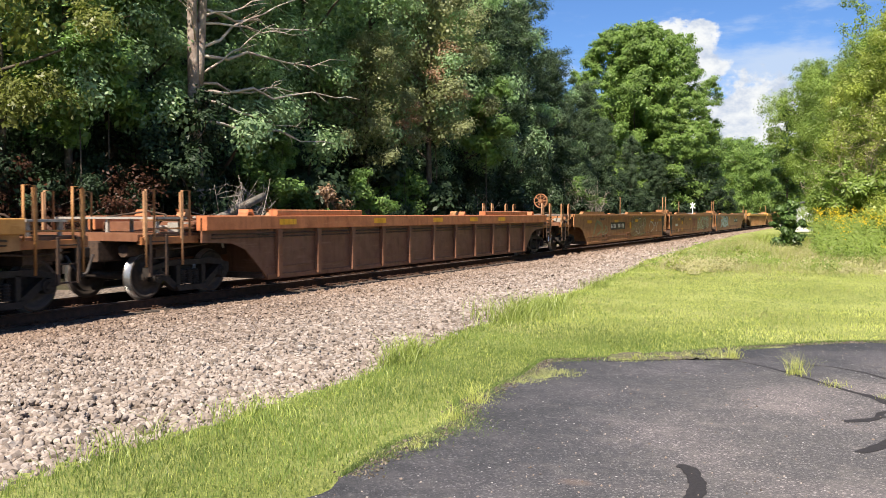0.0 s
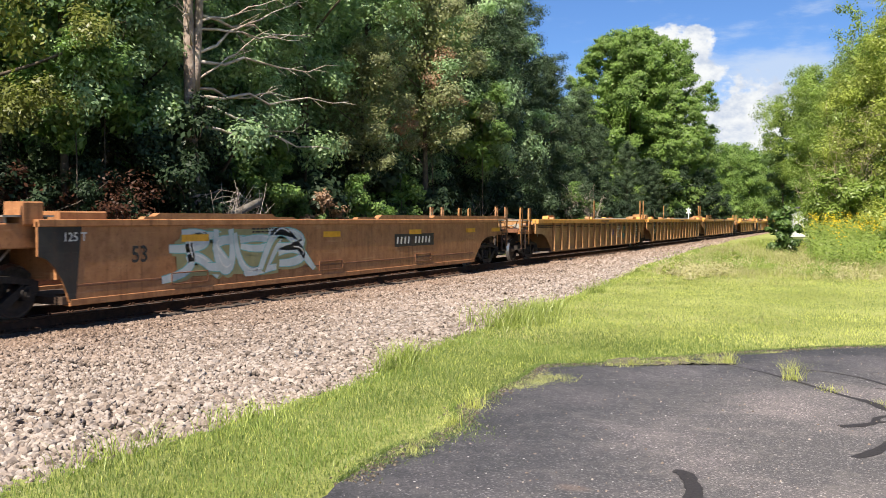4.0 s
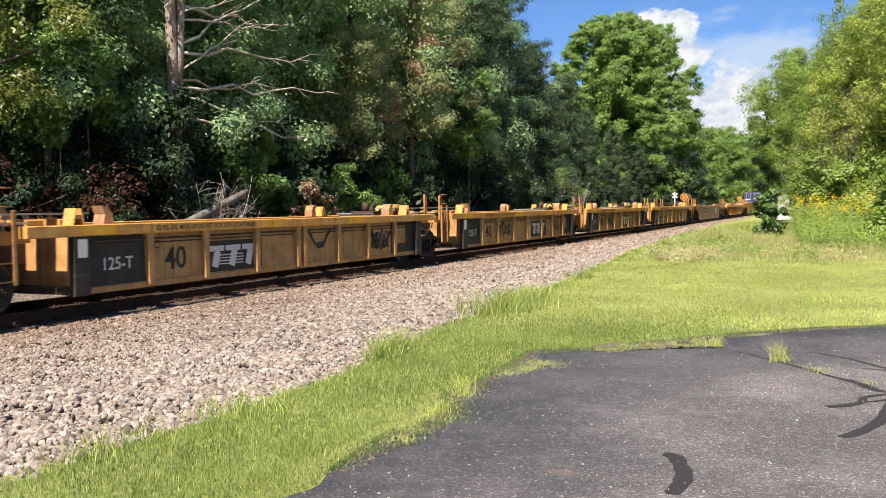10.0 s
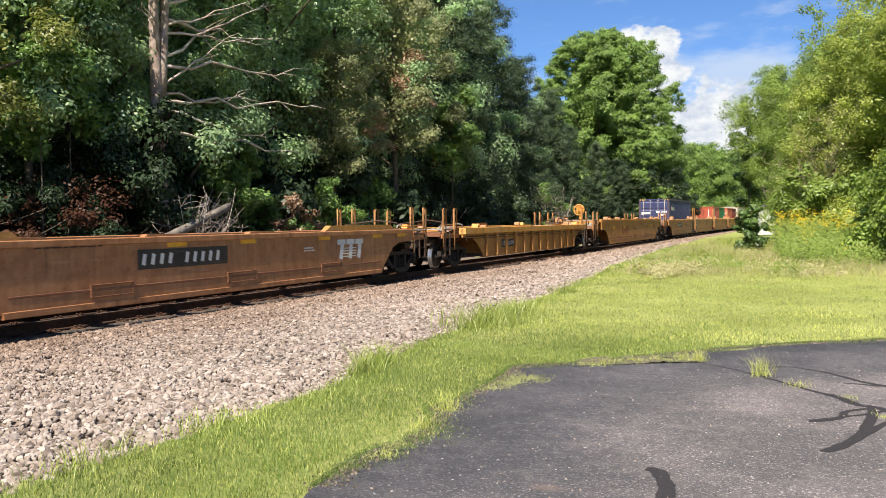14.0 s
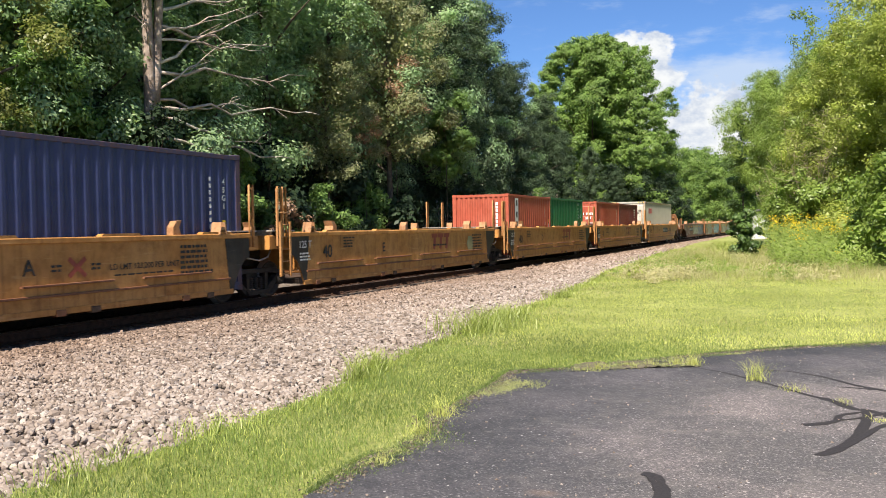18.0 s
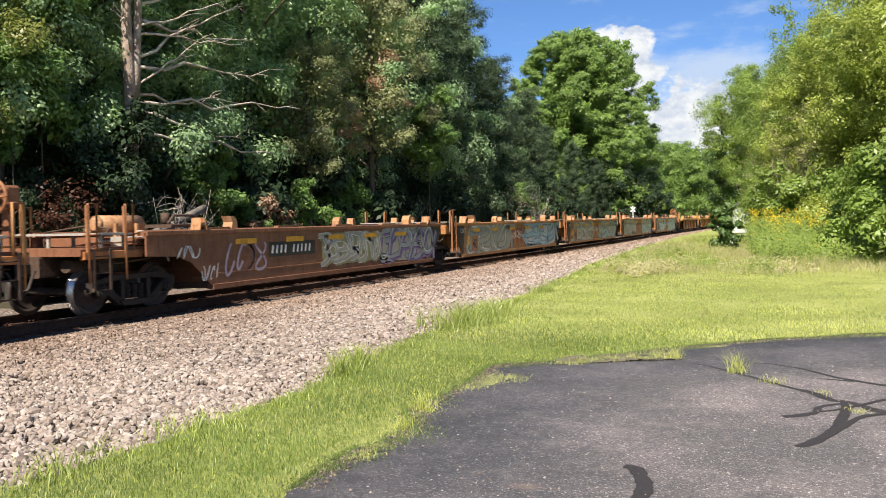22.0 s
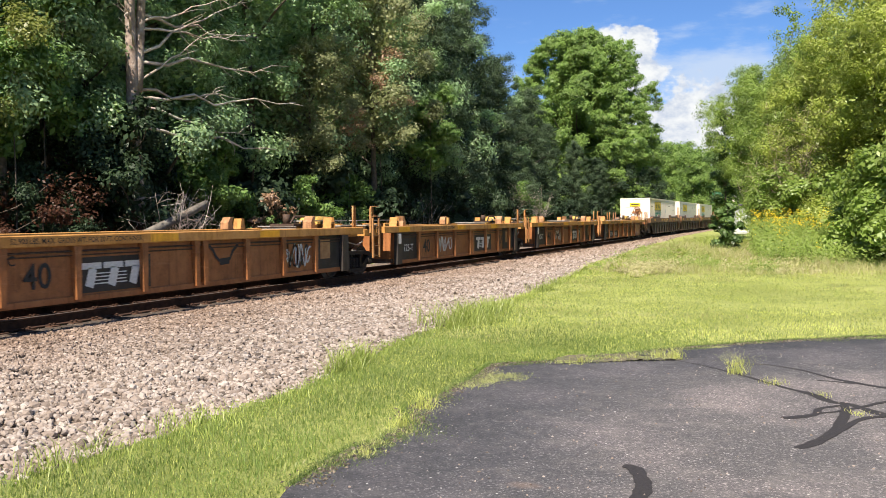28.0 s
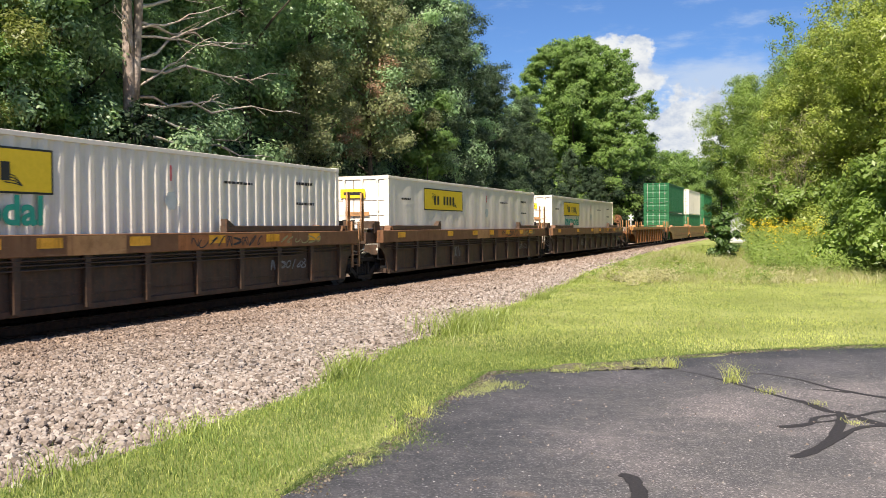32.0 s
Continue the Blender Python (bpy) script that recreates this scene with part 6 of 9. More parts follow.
# graffiti-covered five-unit car
SPRAY = [("grey", "white", "black", "pale"), ("sage", "black", "grey", "blue"), ("silver", "black", "grey", "ice"), ("putty", "grey", "ice", "mint"), ("pale", "grey", "sage", "mint")]
GROUNDS = [("olive", "tan"), ("sage", "pale"), ("sage", "sage"), ("mauve", "mauve"), ("tan", "sage")]
for i, ends in enumerate((CA, AA, AA, AA, AC)):
    k = 20 + i
    s0, L = at_len(k)
    u = make_unit(s0, L, "S40", ends, "worn" if i else "rustbrown", "worn" if i else "rustbrown", "empty rusty smooth-sided well covered in large graffiti", top=1.5, low=0.3, chord_h=0.1, dark_ends=True, rail="handrust", group="wells of the graffiti-covered car", wheel_brake="b" if i == 4 else False, tanks=(0,) if i == 0 else ((1,) if i == 4 else ()), post_h=0.45, ledges=None)
    c0 = 5.2 if i == 0 else 2.9
    c1 = L - (4.4 if i == 4 else 1.9)
    fill, edge, shade, second = SPRAY[i]
    if i == 0:
        number_plate(u, 7.15, 1.0, 2.1, 0.34)
        scrawl(u, 3.2, 1.05, 0.8, 0.3, GRAF["white"], 200, 0.03, 3)
        scrawl(u, 3.9, 0.6, 0.6, 0.4, GRAF["white"], 201, 0.03, 4)
        scrawl(u, 5.2, 0.9, 1.5, 0.9, GRAF["mauve"], 202, 0.07, 4)
        piece(u, 8.5, 12.0, 0.5, 1.35, "sage", "white", "olive", 203, 6)
        piece(u, 12.0, 15.8, 0.4, 1.45, "grey", "black", "purple", 204, 5, "sage")
    else:
        lettering("125 T", 0.24, M_LETTER_W, u, 1.4545, 1.5, 1.2)
        plate(u, 2.1, 0.85, 0.22, 0.34, PAINTS["decal"], 1.4535, "notice")
        if i == 3:
            lettering("C", 0.26, GRAF["black"], u, 1.4590, 4.75, 0.98)
        else:
            plate(u, 2.75, 0.72, 0.7, 0.55, PAINTS["brown"], 1.4580, "bare_patch")
            lettering("40", 0.5, GRAF["black"], u, 1.4590, 2.75, 0.70)
        mid = (8.4, 8.2, 7.85, 7.7, 7.6)[i]
        piece(u, c0 - (1.05 if i == 3 else 0.75), mid - (1.6 if i == 3 else 1.0), 0.32, 1.47, fill, edge, shade, 210 + i, 4, GROUNDS[i][0])
        plate(u, mid, 0.9, 2.0, 0.95, PAINTS["worn"], 1.4496, "bare_patch")
        logo(u, mid, 0.88, 1.95 if i == 3 else 1.6, 0.68, GRAF["red"])
        if i != 3:
            scrawl(u, mid - 0.1, 0.98, 1.5, 0.42, GRAF["white"], 220 + i, 0.04, 6, 1.4535)
        piece(u, mid + (1.6 if i == 3 else 1.05), c1 + (0.0 if i == 3 else 0.3), 0.34, 1.45, second, edge, shade, 230 + i, 4, GROUNDS[i][1])
        for q in range(5):
            rr = random.Random(300 + 10 * i + q)
            yy, zz, r = 2.3 + rr.random() * 1.2, 0.8 + 0.6 * rr.random(), 0.05 + 0.08 * rr.random()
            bm = bmesh.new()
            bm.faces.new([bm.verts.new((1.4533, yy + r * math.cos(a * 0.628), zz + r * math.sin(a * 0.628))) for a in range(10)])
            part("sprayed_dot", bm, GRAF["pale"], u)
    decals(u, [c0 + q * (c1 - c0) / 5 for q in range(5)], 1.22, 1.4590, 0.8, 0.12)
# dark three-unit car with long white containers
for k, ends in ((30, CA), (31, AA), (32, AC)):
    s0, L = at_len(k)
    u = make_unit(s0, L, "R53", ends, "dark", "chord_brown", "loaded dark brown ribbed well with orange patches", top=1.5, low=0.26, chord_h=0.36, rail="handbrown", n_ribs=11, wheel_brake="b" if k == 32 else False, group="wells of the dark car")
    c0 = 3.3 if k == 30 else 1.2
    decals(u, (c0 + 0.9, c0 + 5.0, L * 0.45, L * 0.55, L * 0.66, L * 0.76, L - 3.2), 1.36, 1.5632, 0.55, 0.17)
    plate(u, L * 0.5, 1.31, 1.4, 0.33, PAINTS["ochre"], 1.5626, "faded_patch")
    plate(u, L * 0.70, 1.31, 4.2, 0.3, PAINTS["rust"], 1.5623, "faded_patch")
    for q in range(3):
        bm = bmesh.new()
        chamfer_box(bm, 1.43, 1.545, c0 + 0.4, L - c0 - 0.4, 0.92 + 0.075 * q, 0.945 + 0.075 * q, 0.006)
        part("side_rib", bm, PAINTS["dark"], u)
    scrawl(u, L * 0.68, 1.31, 2.6, 0.24, GRAF["black"], 400 + k, 0.03, 9, 1.5645)
    scrawl(u, L * 0.82, 1.31, 2.0, 0.2, GRAF["olive"], 401 + k, 0.03, 6, 1.5645)
    scrawl(u, L * 0.36, 0.72, 0.9, 0.5, GRAF["grey"], 410 + k, 0.03, 6, 1.452)
    scrawl(u, L * 0.8, 0.72, 1.6, 0.25, GRAF["grey"], 411 + k, 0.03, 7, 1.452)
    for q in (0.0, 1.0):
        y0, y1 = (c0 + 0.3, c0 + 4.4) if q == 0 else (L - c0 - 3.4 if k < 32 else L - 6.5, L - (1.2 if k < 32 else 3.4))
        bm = bmesh.new()
        chamfer_box(bm, 1.28, 1.45, y0, y1, 1.502, 1.64, 0.015)
        slab(bm, [(y1 - 0.3 if q == 0 else y0, 1.63), (y1 if q == 0 else y0 + 0.3, 1.63), (y1 if q == 0 else y0 + 0.02, 1.78), (y1 - 0.12 if q == 0 else y0, 1.78)], 1.3, 1.45)
        part("raised_guide_rail", bm, PAINTS["dark"], u)
s0, L = at_len(33)
u = make_unit(s0, L, "R53", CC, "rust", "chord_orange", "empty rusty orange ribbed single well car", top=1.5, low=0.3, chord_h=0.2, n_ribs=11)
for k, ends in ((34, CA), (35, AA), (36, AC)):
    s0, L = at_len(k)
    make_unit(s0, L, "S53", ends, "ochre", "ochre", "ochre smooth-sided well loaded with stacked containers", top=1.5, low=0.3, chord_h=0.12, group="wells of the last car")


# ---- containers ----
def corrugated(w, y, depth, height, mat):
    """The folded sheet of a container's end."""
    n, prof = 10, []
    for k in range(n):
        x0, p = -w + 0.14 + k * (2 * w - 0.28) / n, (2 * w - 0.28) / n
        prof += [(x0, 0), (x0 + 0.27 * p, 0), (x0 + 0.45 * p, 1), (x0 + 0.8 * p, 1)]
    prof.append((w - 0.14, 0))
    V = [(x, y + depth * d, z) for x, d in prof for z in (0.13, height - 0.11)]
    return np_mesh("end_wall", V, [(2 * k, 2 * k + 2, 2 * k + 3, 2 * k + 1) for k in range(len(prof) - 1)], mat)


def container(at, length, height, z0, mat, label, doors=True, pitch=0.28, depth=0.036, rods="same", smooth_door=False, door_mat=None, category="shipping container", frame_mat=None):
    """A corrugated steel box with corner posts, castings, rails, doors and lock rods; its near end is at y = 0."""
    c = tagged(new("shipping_container", None), label, category, "containers on the train")
    MOVING.append((c, at))
    base = Matrix.Translation((0, 0, z0))
    w = 1.219
    fm = frame_mat or mat
    for s in (1, -1):
        n = int((length - 0.3) / pitch)
        prof = []
        for k in range(n):
            y = 0.15 + k * (length - 0.3) / n
            p = (length - 0.3) / n
            prof += [(y, 0), (y + 0.27 * p, 0), (y + 0.5 * p, 1), (y + 0.77 * p, 1)]
        prof.append((length - 0.15, 0))
        V = [(s * (w - 0.012 - depth * d), y, z) for y, d in prof for z in (0.16, height - 0.1)]
        m = len(prof)
        put("side_panel", np_mesh("side_panel", V, [(2 * k, 2 * k + 2, 2 * k + 3, 2 * k + 1) for k in range(m - 1)], mat), c, base)
        bm = bmesh.new()
        chamfer_box(bm, *sorted((s * (w - 0.07), s * w)), 0.1, length - 0.1, height - 0.11, height - 0.02, 0.008)
        part("top_rail", bm, fm, c, m=base)
        bm = bmesh.new()
        chamfer_box(bm, *sorted((s * (w - 0.07), s * w)), 0.1, length - 0.1, 0.02, 0.17, 0.008)
        part("bottom_rail", bm, mat, c, m=base)
        for y in (0.0, length - 0.16):
            bm = bmesh.new()
            box(bm, *sorted((s * (w - 0.15), s * (w - 0.002))), y + 0.004, y + 0.156, 0.12, height - 0.12)
            part("corner_post", bm, fm, c, m=base)
            for z in (0.0, height - 0.118):
                key = ("corner_casting", fm.name)
                put("corner_casting", shared(key, lambda bm: (chamfer_box(bm, -0.089, 0.089, -0.089, 0.089, 0, 0.118, 0.01), cyl(bm, (-0.092, 0, 0.06), (0.092, 0, 0.06), 0.035, 8)), fm), c, base @ Matrix.Translation((s * (w - 0.088), y + 0.08, z)))
    bm = bmesh.new()
    box(bm, -w + 0.05, w - 0.05, 0.05, length - 0.05, height - 0.06, height - 0.03)
    for k in range(int(length / 0.6)):
        box(bm, -w + 0.12, w - 0.12, 0.2 + 0.6 * k, 0.45 + 0.6 * k, height - 0.03, height - 0.012)
    part("roof", bm, mat, c, m=base)
    bm = bmesh.new()
    box(bm, -w + 0.05, w - 0.05, 0.05, length - 0.05, 0.05, 0.16)
    part("floor", bm, M_STEEL, c, m=base)
    put("end_wall", corrugated(w, length - 0.07, 0.04, height, mat), c, base)
    for nm, za, zb in (("door_header", height - 0.115, height - 0.01), ("door_sill", 0.01, 0.13)):
        bm = bmesh.new()
        box(bm, -w + 0.1, w - 0.1, 0.02, 0.1, za, zb)
        part(nm, bm, mat, c, m=base)
    dm = door_mat or mat
    if doors:
        for s in (1, -1):
            bm = bmesh.new()
            xa, xb = sorted((s * 0.012, s * (w - 0.155)))
            box(bm, xa, xb, 0.05, 0.085, 0.13, height - 0.12)
            if smooth_door:
                for k in range(5):
                    z = 0.3 + k * (height - 0.6) / 5
                    box(bm, xa + 0.03, xb - 0.03, 0.03, 0.05, z, z + 0.06)
            else:
                for k in range(4):
                    z = 0.2 + k * (height - 0.35) / 4
                    slab(bm, [(0.05, z), (0.02, z + 0.05), (0.02, z + (height - 0.35) / 4 - 0.16), (0.05, z + (height - 0.35) / 4 - 0.1)], xa + 0.06, xb - 0.06)
            part("door", bm, dm, c, m=base)
            for q in (0.28, 0.78):
                bm = bmesh.new()
                xr = s * (0.02 + q * (w - 0.18))
                cyl(bm, (xr, 0.008, 0.08), (xr, 0.008, height - 0.06), 0.018, 8)
                for z in (0.16, 0.6, height * 0.62, height - 0.16):
                    box(bm, xr - 0.045, xr + 0.045, -0.008, 0.03, z, z + 0.07)
                if not smooth_door:
                    box(bm, xr - 0.02, xr + 0.3 * s, -0.014, 0.0, 0.95 + 0.1 * q, 0.98 + 0.1 * q) if s > 0 else box(bm, xr + 0.3 * s, xr + 0.02, -0.014, 0.0, 0.95 + 0.1 * q, 0.98 + 0.1 * q)
                part("lock_rod", bm, M_GALV if rods == "pale" else dm, c, m=base)
    else:
        put("end_wall", corrugated(w, 0.075, -0.045, height, dm), c, base)
    return c


def front(c, z0, x, z, w, h, mat, name="marking"):
    """A flat marking on the end that faces -y."""
    bm = bmesh.new()
    bm.faces.new([bm.verts.new((a, 0.0 - 0.02, b)) for a, b in ((x - w / 2, z0 + z - h / 2), (x + w / 2, z0 + z - h / 2), (x + w / 2, z0 + z + h / 2), (x - w / 2, z0 + z + h / 2))])
    return part(name, bm, mat, c)


def side_mark(c, y, z, w, h, mat, name="marking", x=1.2165):
    return plate(c, y, z, w, h, mat, x, name)


BOX = {
    "blue": paint("navy_container_paint", (0.034, 0.046, 0.125), 0.06, (0.05, 0.065, 0.15), 0.45, grime=0.4),
    "red": paint("brick_red_container_paint", (0.38, 0.085, 0.05), 0.1, (0.42, 0.14, 0.09), 0.5, grime=0.5),
    "darkred": paint("dark_red_container_paint", (0.17, 0.04, 0.035), 0.1, (0.22, 0.07, 0.06), 0.5, grime=0.5),
    "green": paint("green_container_paint", (0.018, 0.135, 0.05), 0.06, (0.04, 0.19, 0.08), 0.5, grime=0.4),
    "offwhite": paint("off_white_container_paint", (0.50, 0.485, 0.43), 0.1, (0.47, 0.44, 0.37), 0.5, (0.34, 0.24, 0.15), grime=0.4),
    "white": paint("white_container_paint", (0.846, 0.766, 0.664), 0.05, (0.764, 0.679, 0.571), 0.5, (0.5, 0.38, 0.28), grime=0.25),
}
FRAME = {
    "blue": paint("rusty_navy_frame_paint", (0.05, 0.05, 0.1), 0.55, (0.08, 0.07, 0.12), 0.55, grime=0.6),
    "offwhite": paint("rusty_off_white_frame_paint", (0.4, 0.36, 0.29), 0.7, (0.4, 0.35, 0.27), 0.55, (0.2, 0.1, 0.05), grime=0.8),
}
M_SIGNY = grainy("yellow_sign_paint", (0.68, 0.47, 0.02), (0.76, 0.53, 0.03), 10, 0.5, 0.05)
M_SIGNK = grainy("black_sign_paint", (0.02, 0.02, 0.02), (0.03, 0.03, 0.03), 10, 0.5, 0.05)
M_SIGNG = grainy("green_sign_paint", (0.02, 0.26, 0.19), (0.03, 0.31, 0.22), 10, 0.5, 0.05)
M_SIGNR = grainy("red_sign_paint", (0.55, 0.02, 0.04), (0.62, 0.03, 0.05), 10, 0.5, 0.05)
M_WHITE = grainy("white_sign_paint", (0.72, 0.72, 0.7), (0.8, 0.8, 0.78), 10, 0.5, 0.05)
Z0 = 0.285
c = container(309.89, 12.19, 2.896, Z0, BOX["blue"], "navy blue forty-foot high container with white door lettering", rods="pale", frame_mat=FRAME["blue"])
BLUE_BOX = c
front(c, Z0, -0.55, 1.75, 0.45, 0.13, M_WHITE, "logo")
front(c, Z0, -0.92, 1.75, 0.14, 0.2, M_WHITE, "logo")
front(c, Z0, -0.95, 0.5, 0.3, 0.3, M_SIGNY)
for q in range(10):
    if q != 4:
        front(c, Z0, 0.2 + 0.085 * q, 1.85, 0.05, 0.14, M_WHITE, "code_mark")
for q in range(4):
    front(c, Z0, 0.6 + 0.085 * q, 1.62, 0.05, 0.14, M_WHITE, "code_mark")
for q in range(4):
    front(c, Z0, 0.75, 0.9 - 0.13 * q, 0.4, 0.04, M_WHITE, "code_mark")
side_mark(c, 1.0, Z0 + 2.15, 0.38, 0.36, M_WHITE, "logo")
for q in range(3):
    side_mark(c, 1.0, Z0 + 2.03 + 0.12 * q, 0.34, 0.05, M_SIGNR, "logo_stripe", 1.2185)
for q in range(3):
    side_mark(c, 1.55 + 0.36 * q, Z0 + 2.1, 0.27, 0.28, M_WHITE, "logo")
side_mark(c, 2.7, Z0 + 2.02, 0.4, 0.06, M_WHITE, "logo")
for q in range(11):
    side_mark(c, 11.15, Z0 + 2.35 - 0.14 * q, 0.055, 0.085, M_WHITE, "code_mark")
for q, ch in enumerate("45G1"):
    lettering(ch, 0.16, M_WHITE, c, 1.2185, 11.6, Z0 + 2.3 - 0.17 * q)
side_mark(c, 11.6, Z0 + 1.4, 0.11, 0.2, M_SIGNY, "notice")
side_mark(c, 11.62, Z0 + 1.05, 0.11, 0.2, M_WHITE, "notice")
c = container(340.09, 6.058, 2.591, Z0, BOX["red"], "brick red twenty-foot container with a white side sign", doors=False)
side_mark(c, 1.05, Z0 + 1.55, 0.42, 1.75, M_WHITE, "sign")
for q, mm in ((0.68, M_SIGNK), (0.2, M_SIGNK), (-0.2, M_SIGNK), (-0.6, M_SIGNK)):
    side_mark(c, 1.05, Z0 + 1.55 + q, 0.2, 0.24, mm, "logo", 1.2185)
for q in range(12):
    front(c, Z0, 0.72, 2.2 - 0.145 * q, 0.09, 0.11, M_WHITE, "code_mark")
    side_mark(c, 5.15, Z0 + 2.1 - 0.1 * q, 0.05, 0.075, M_WHITE, "code_mark")
for q in range(3):
    side_mark(c, 5.75, Z0 + 1.5 - 0.2 * q, 0.08, 0.12, (M_SIGNY, M_WHITE, M_WHITE)[q], "code_mark")
c = container(346.21, 6.058, 2.591, Z0, BOX["green"], "plain green twenty-foot shipping container")
for q in range(10):
    if q != 4:
        side_mark(c, 5.1, Z0 + 2.1 - 0.15 * q, 0.06, 0.1, M_WHITE, "code_mark")
for q, ch in enumerate("22G1"):
    lettering(ch, 0.17, M_WHITE, c, 1.2185, 5.55, Z0 + 2.05 - 0.17 * q)
side_mark(c, 5.1, Z0 + 2.32, 0.16, 0.14, GRAF["pale"], "logo")
side_mark(c, 5.6, Z0 + 0.68, 0.13, 0.2, M_WHITE, "notice")
side_mark(c, 5.62, Z0 + 1.0, 0.14, 0.28, M_SIGNY, "code_mark")
c = container(355.46, 6.058, 2.591, Z0, BOX["red"], "red twenty-foot container with lettered doors")
front(c, Z0, -0.38, 1.75, 0.44, 0.5, M_SIGNR, "logo")
front(c, Z0, -0.38, 1.6, 0.40, 0.1, M_WHITE, "logo").location.y = -0.004
for q in range(3):
    front(c, Z0, -0.5 + 0.12 * q, 1.82, 0.09, 0.12, M_WHITE, "logo").location.y = -0.004
for q in range(11):
    if q != 4:
        front(c, Z0, 0.22 + 0.085 * q, 1.9, 0.05, 0.13, M_WHITE, "code_mark")
for q in range(4):
    front(c, Z0, 0.62 + 0.085 * q, 1.66, 0.05, 0.13, M_WHITE, "code_mark")
for q in range(3):
    front(c, Z0, 0.42 - 0.04 * (q % 2), 1.38 - 0.17 * q, 0.5, 0.045, GRAF["pale"], "code_mark")
    front(c, Z0, 0.92, 1.38 - 0.17 * q, 0.22, 0.045, GRAF["pale"], "code_mark")
for q in range(9):
    side_mark(c, 5.3, Z0 + 2.1 - 0.12 * q, 0.05, 0.085, M_WHITE, "code_mark")
side_mark(c, 0.7, Z0 + 1.5, 0.12, 0.14, M_WHITE, "code_mark")
c = container(361.58, 6.058, 2.591, Z0, BOX["darkred"], "plain dark red twenty-foot container")
for q in range(4):
    side_mark(c, 4.9, Z0 + 2.2 - 0.16 * q, 0.42 - 0.07 * q, 0.08, M_WHITE, "code_mark")
side_mark(c, 4.9, Z0 + 1.3, 0.14, 0.2, M_SIGNY, "code_mark")
side_mark(c, 5.5, Z0 + 1.3, 0.14, 0.2, M_SIGNY, "code_mark")
for s_ in (1, -1):
    for q in range(5):
        front(BLUE_BOX, Z0, s_ * (0.72 + 0.09 * q), 2.83, 0.045, 0.09, M_SIGNY if q % 2 == 0 else M_SIGNK, "hazard_stripe")
for q in range(5):
    side_mark(BLUE_BOX, 0.12 + 0.09 * q, Z0 + 2.84, 0.045, 0.08, M_SIGNY if q % 2 == 0 else M_SIGNK, "hazard_stripe", 1.2195)
c = container(370.67, 12.19, 2.896, Z0, BOX["offwhite"], "off-white forty-foot high container with a red company mark", depth=0.05, rods="pale", frame_mat=FRAME["offwhite"])
for q, arc in enumerate((20, 20, 20, 0)):
    bm = bmesh.new()
    if arc:
        ribbon(bm, [(1.55 + 0.42 * q + 0.17 * math.cos(0.7 + k * 0.314), Z0 + 2.22 + 0.17 * math.sin(0.7 + k * 0.314)) for k in range(arc + 1)], 0.1, 1.2185 + 0.0004 * q)
    else:
        ribbon(bm, [(2.76, Z0 + 2.44), (2.76, Z0 + 2.0)], 0.16, 1.2185)
    part("logo", bm, M_SIGNR, c)
front(c, Z0, -0.6, 2.0, 0.62, 0.16, M_SIGNR, "logo")
for q in range(10):
    if q != 4:
        front(c, Z0, 0.2 + 0.085 * q, 2.25, 0.045, 0.11, M_LETTER_K, "code_mark")
for q in range(4):
    front(c, Z0, 0.5 + 0.085 * q, 2.05, 0.045, 0.11, M_LETTER_K, "code_mark")
for q in range(3):
    front(c, Z0, 0.3, 1.2 - 0.12 * q, 0.26, 0.035, M_LETTER_K, "code_mark")
front(c, Z0, 0.85, 1.1, 0.26, 0.34, GRAF["grey"], "notice")
front(c, Z0, -0.3, 1.05, 0.26, 0.38, M_SIGNY, "notice")
for s_ in (1, -1):
    for q in range(5):
        front(c, Z0, s_ * (0.75 + 0.09 * q), 2.83, 0.045, 0.09, M_SIGNY if q % 2 == 0 else M_SIGNK, "hazard_stripe")
for q in range(6):
    side_mark(c, 0.12 + 0.09 * q, Z0 + 2.84, 0.045, 0.08, M_SIGNY if q % 2 == 0 else M_SIGNK, "hazard_stripe", 1.2195)
for q in range(3):
    side_mark(c, 11.5, Z0 + 2.4 - 0.25 * q, 0.28, 0.05, M_LETTER_K, "code_mark")


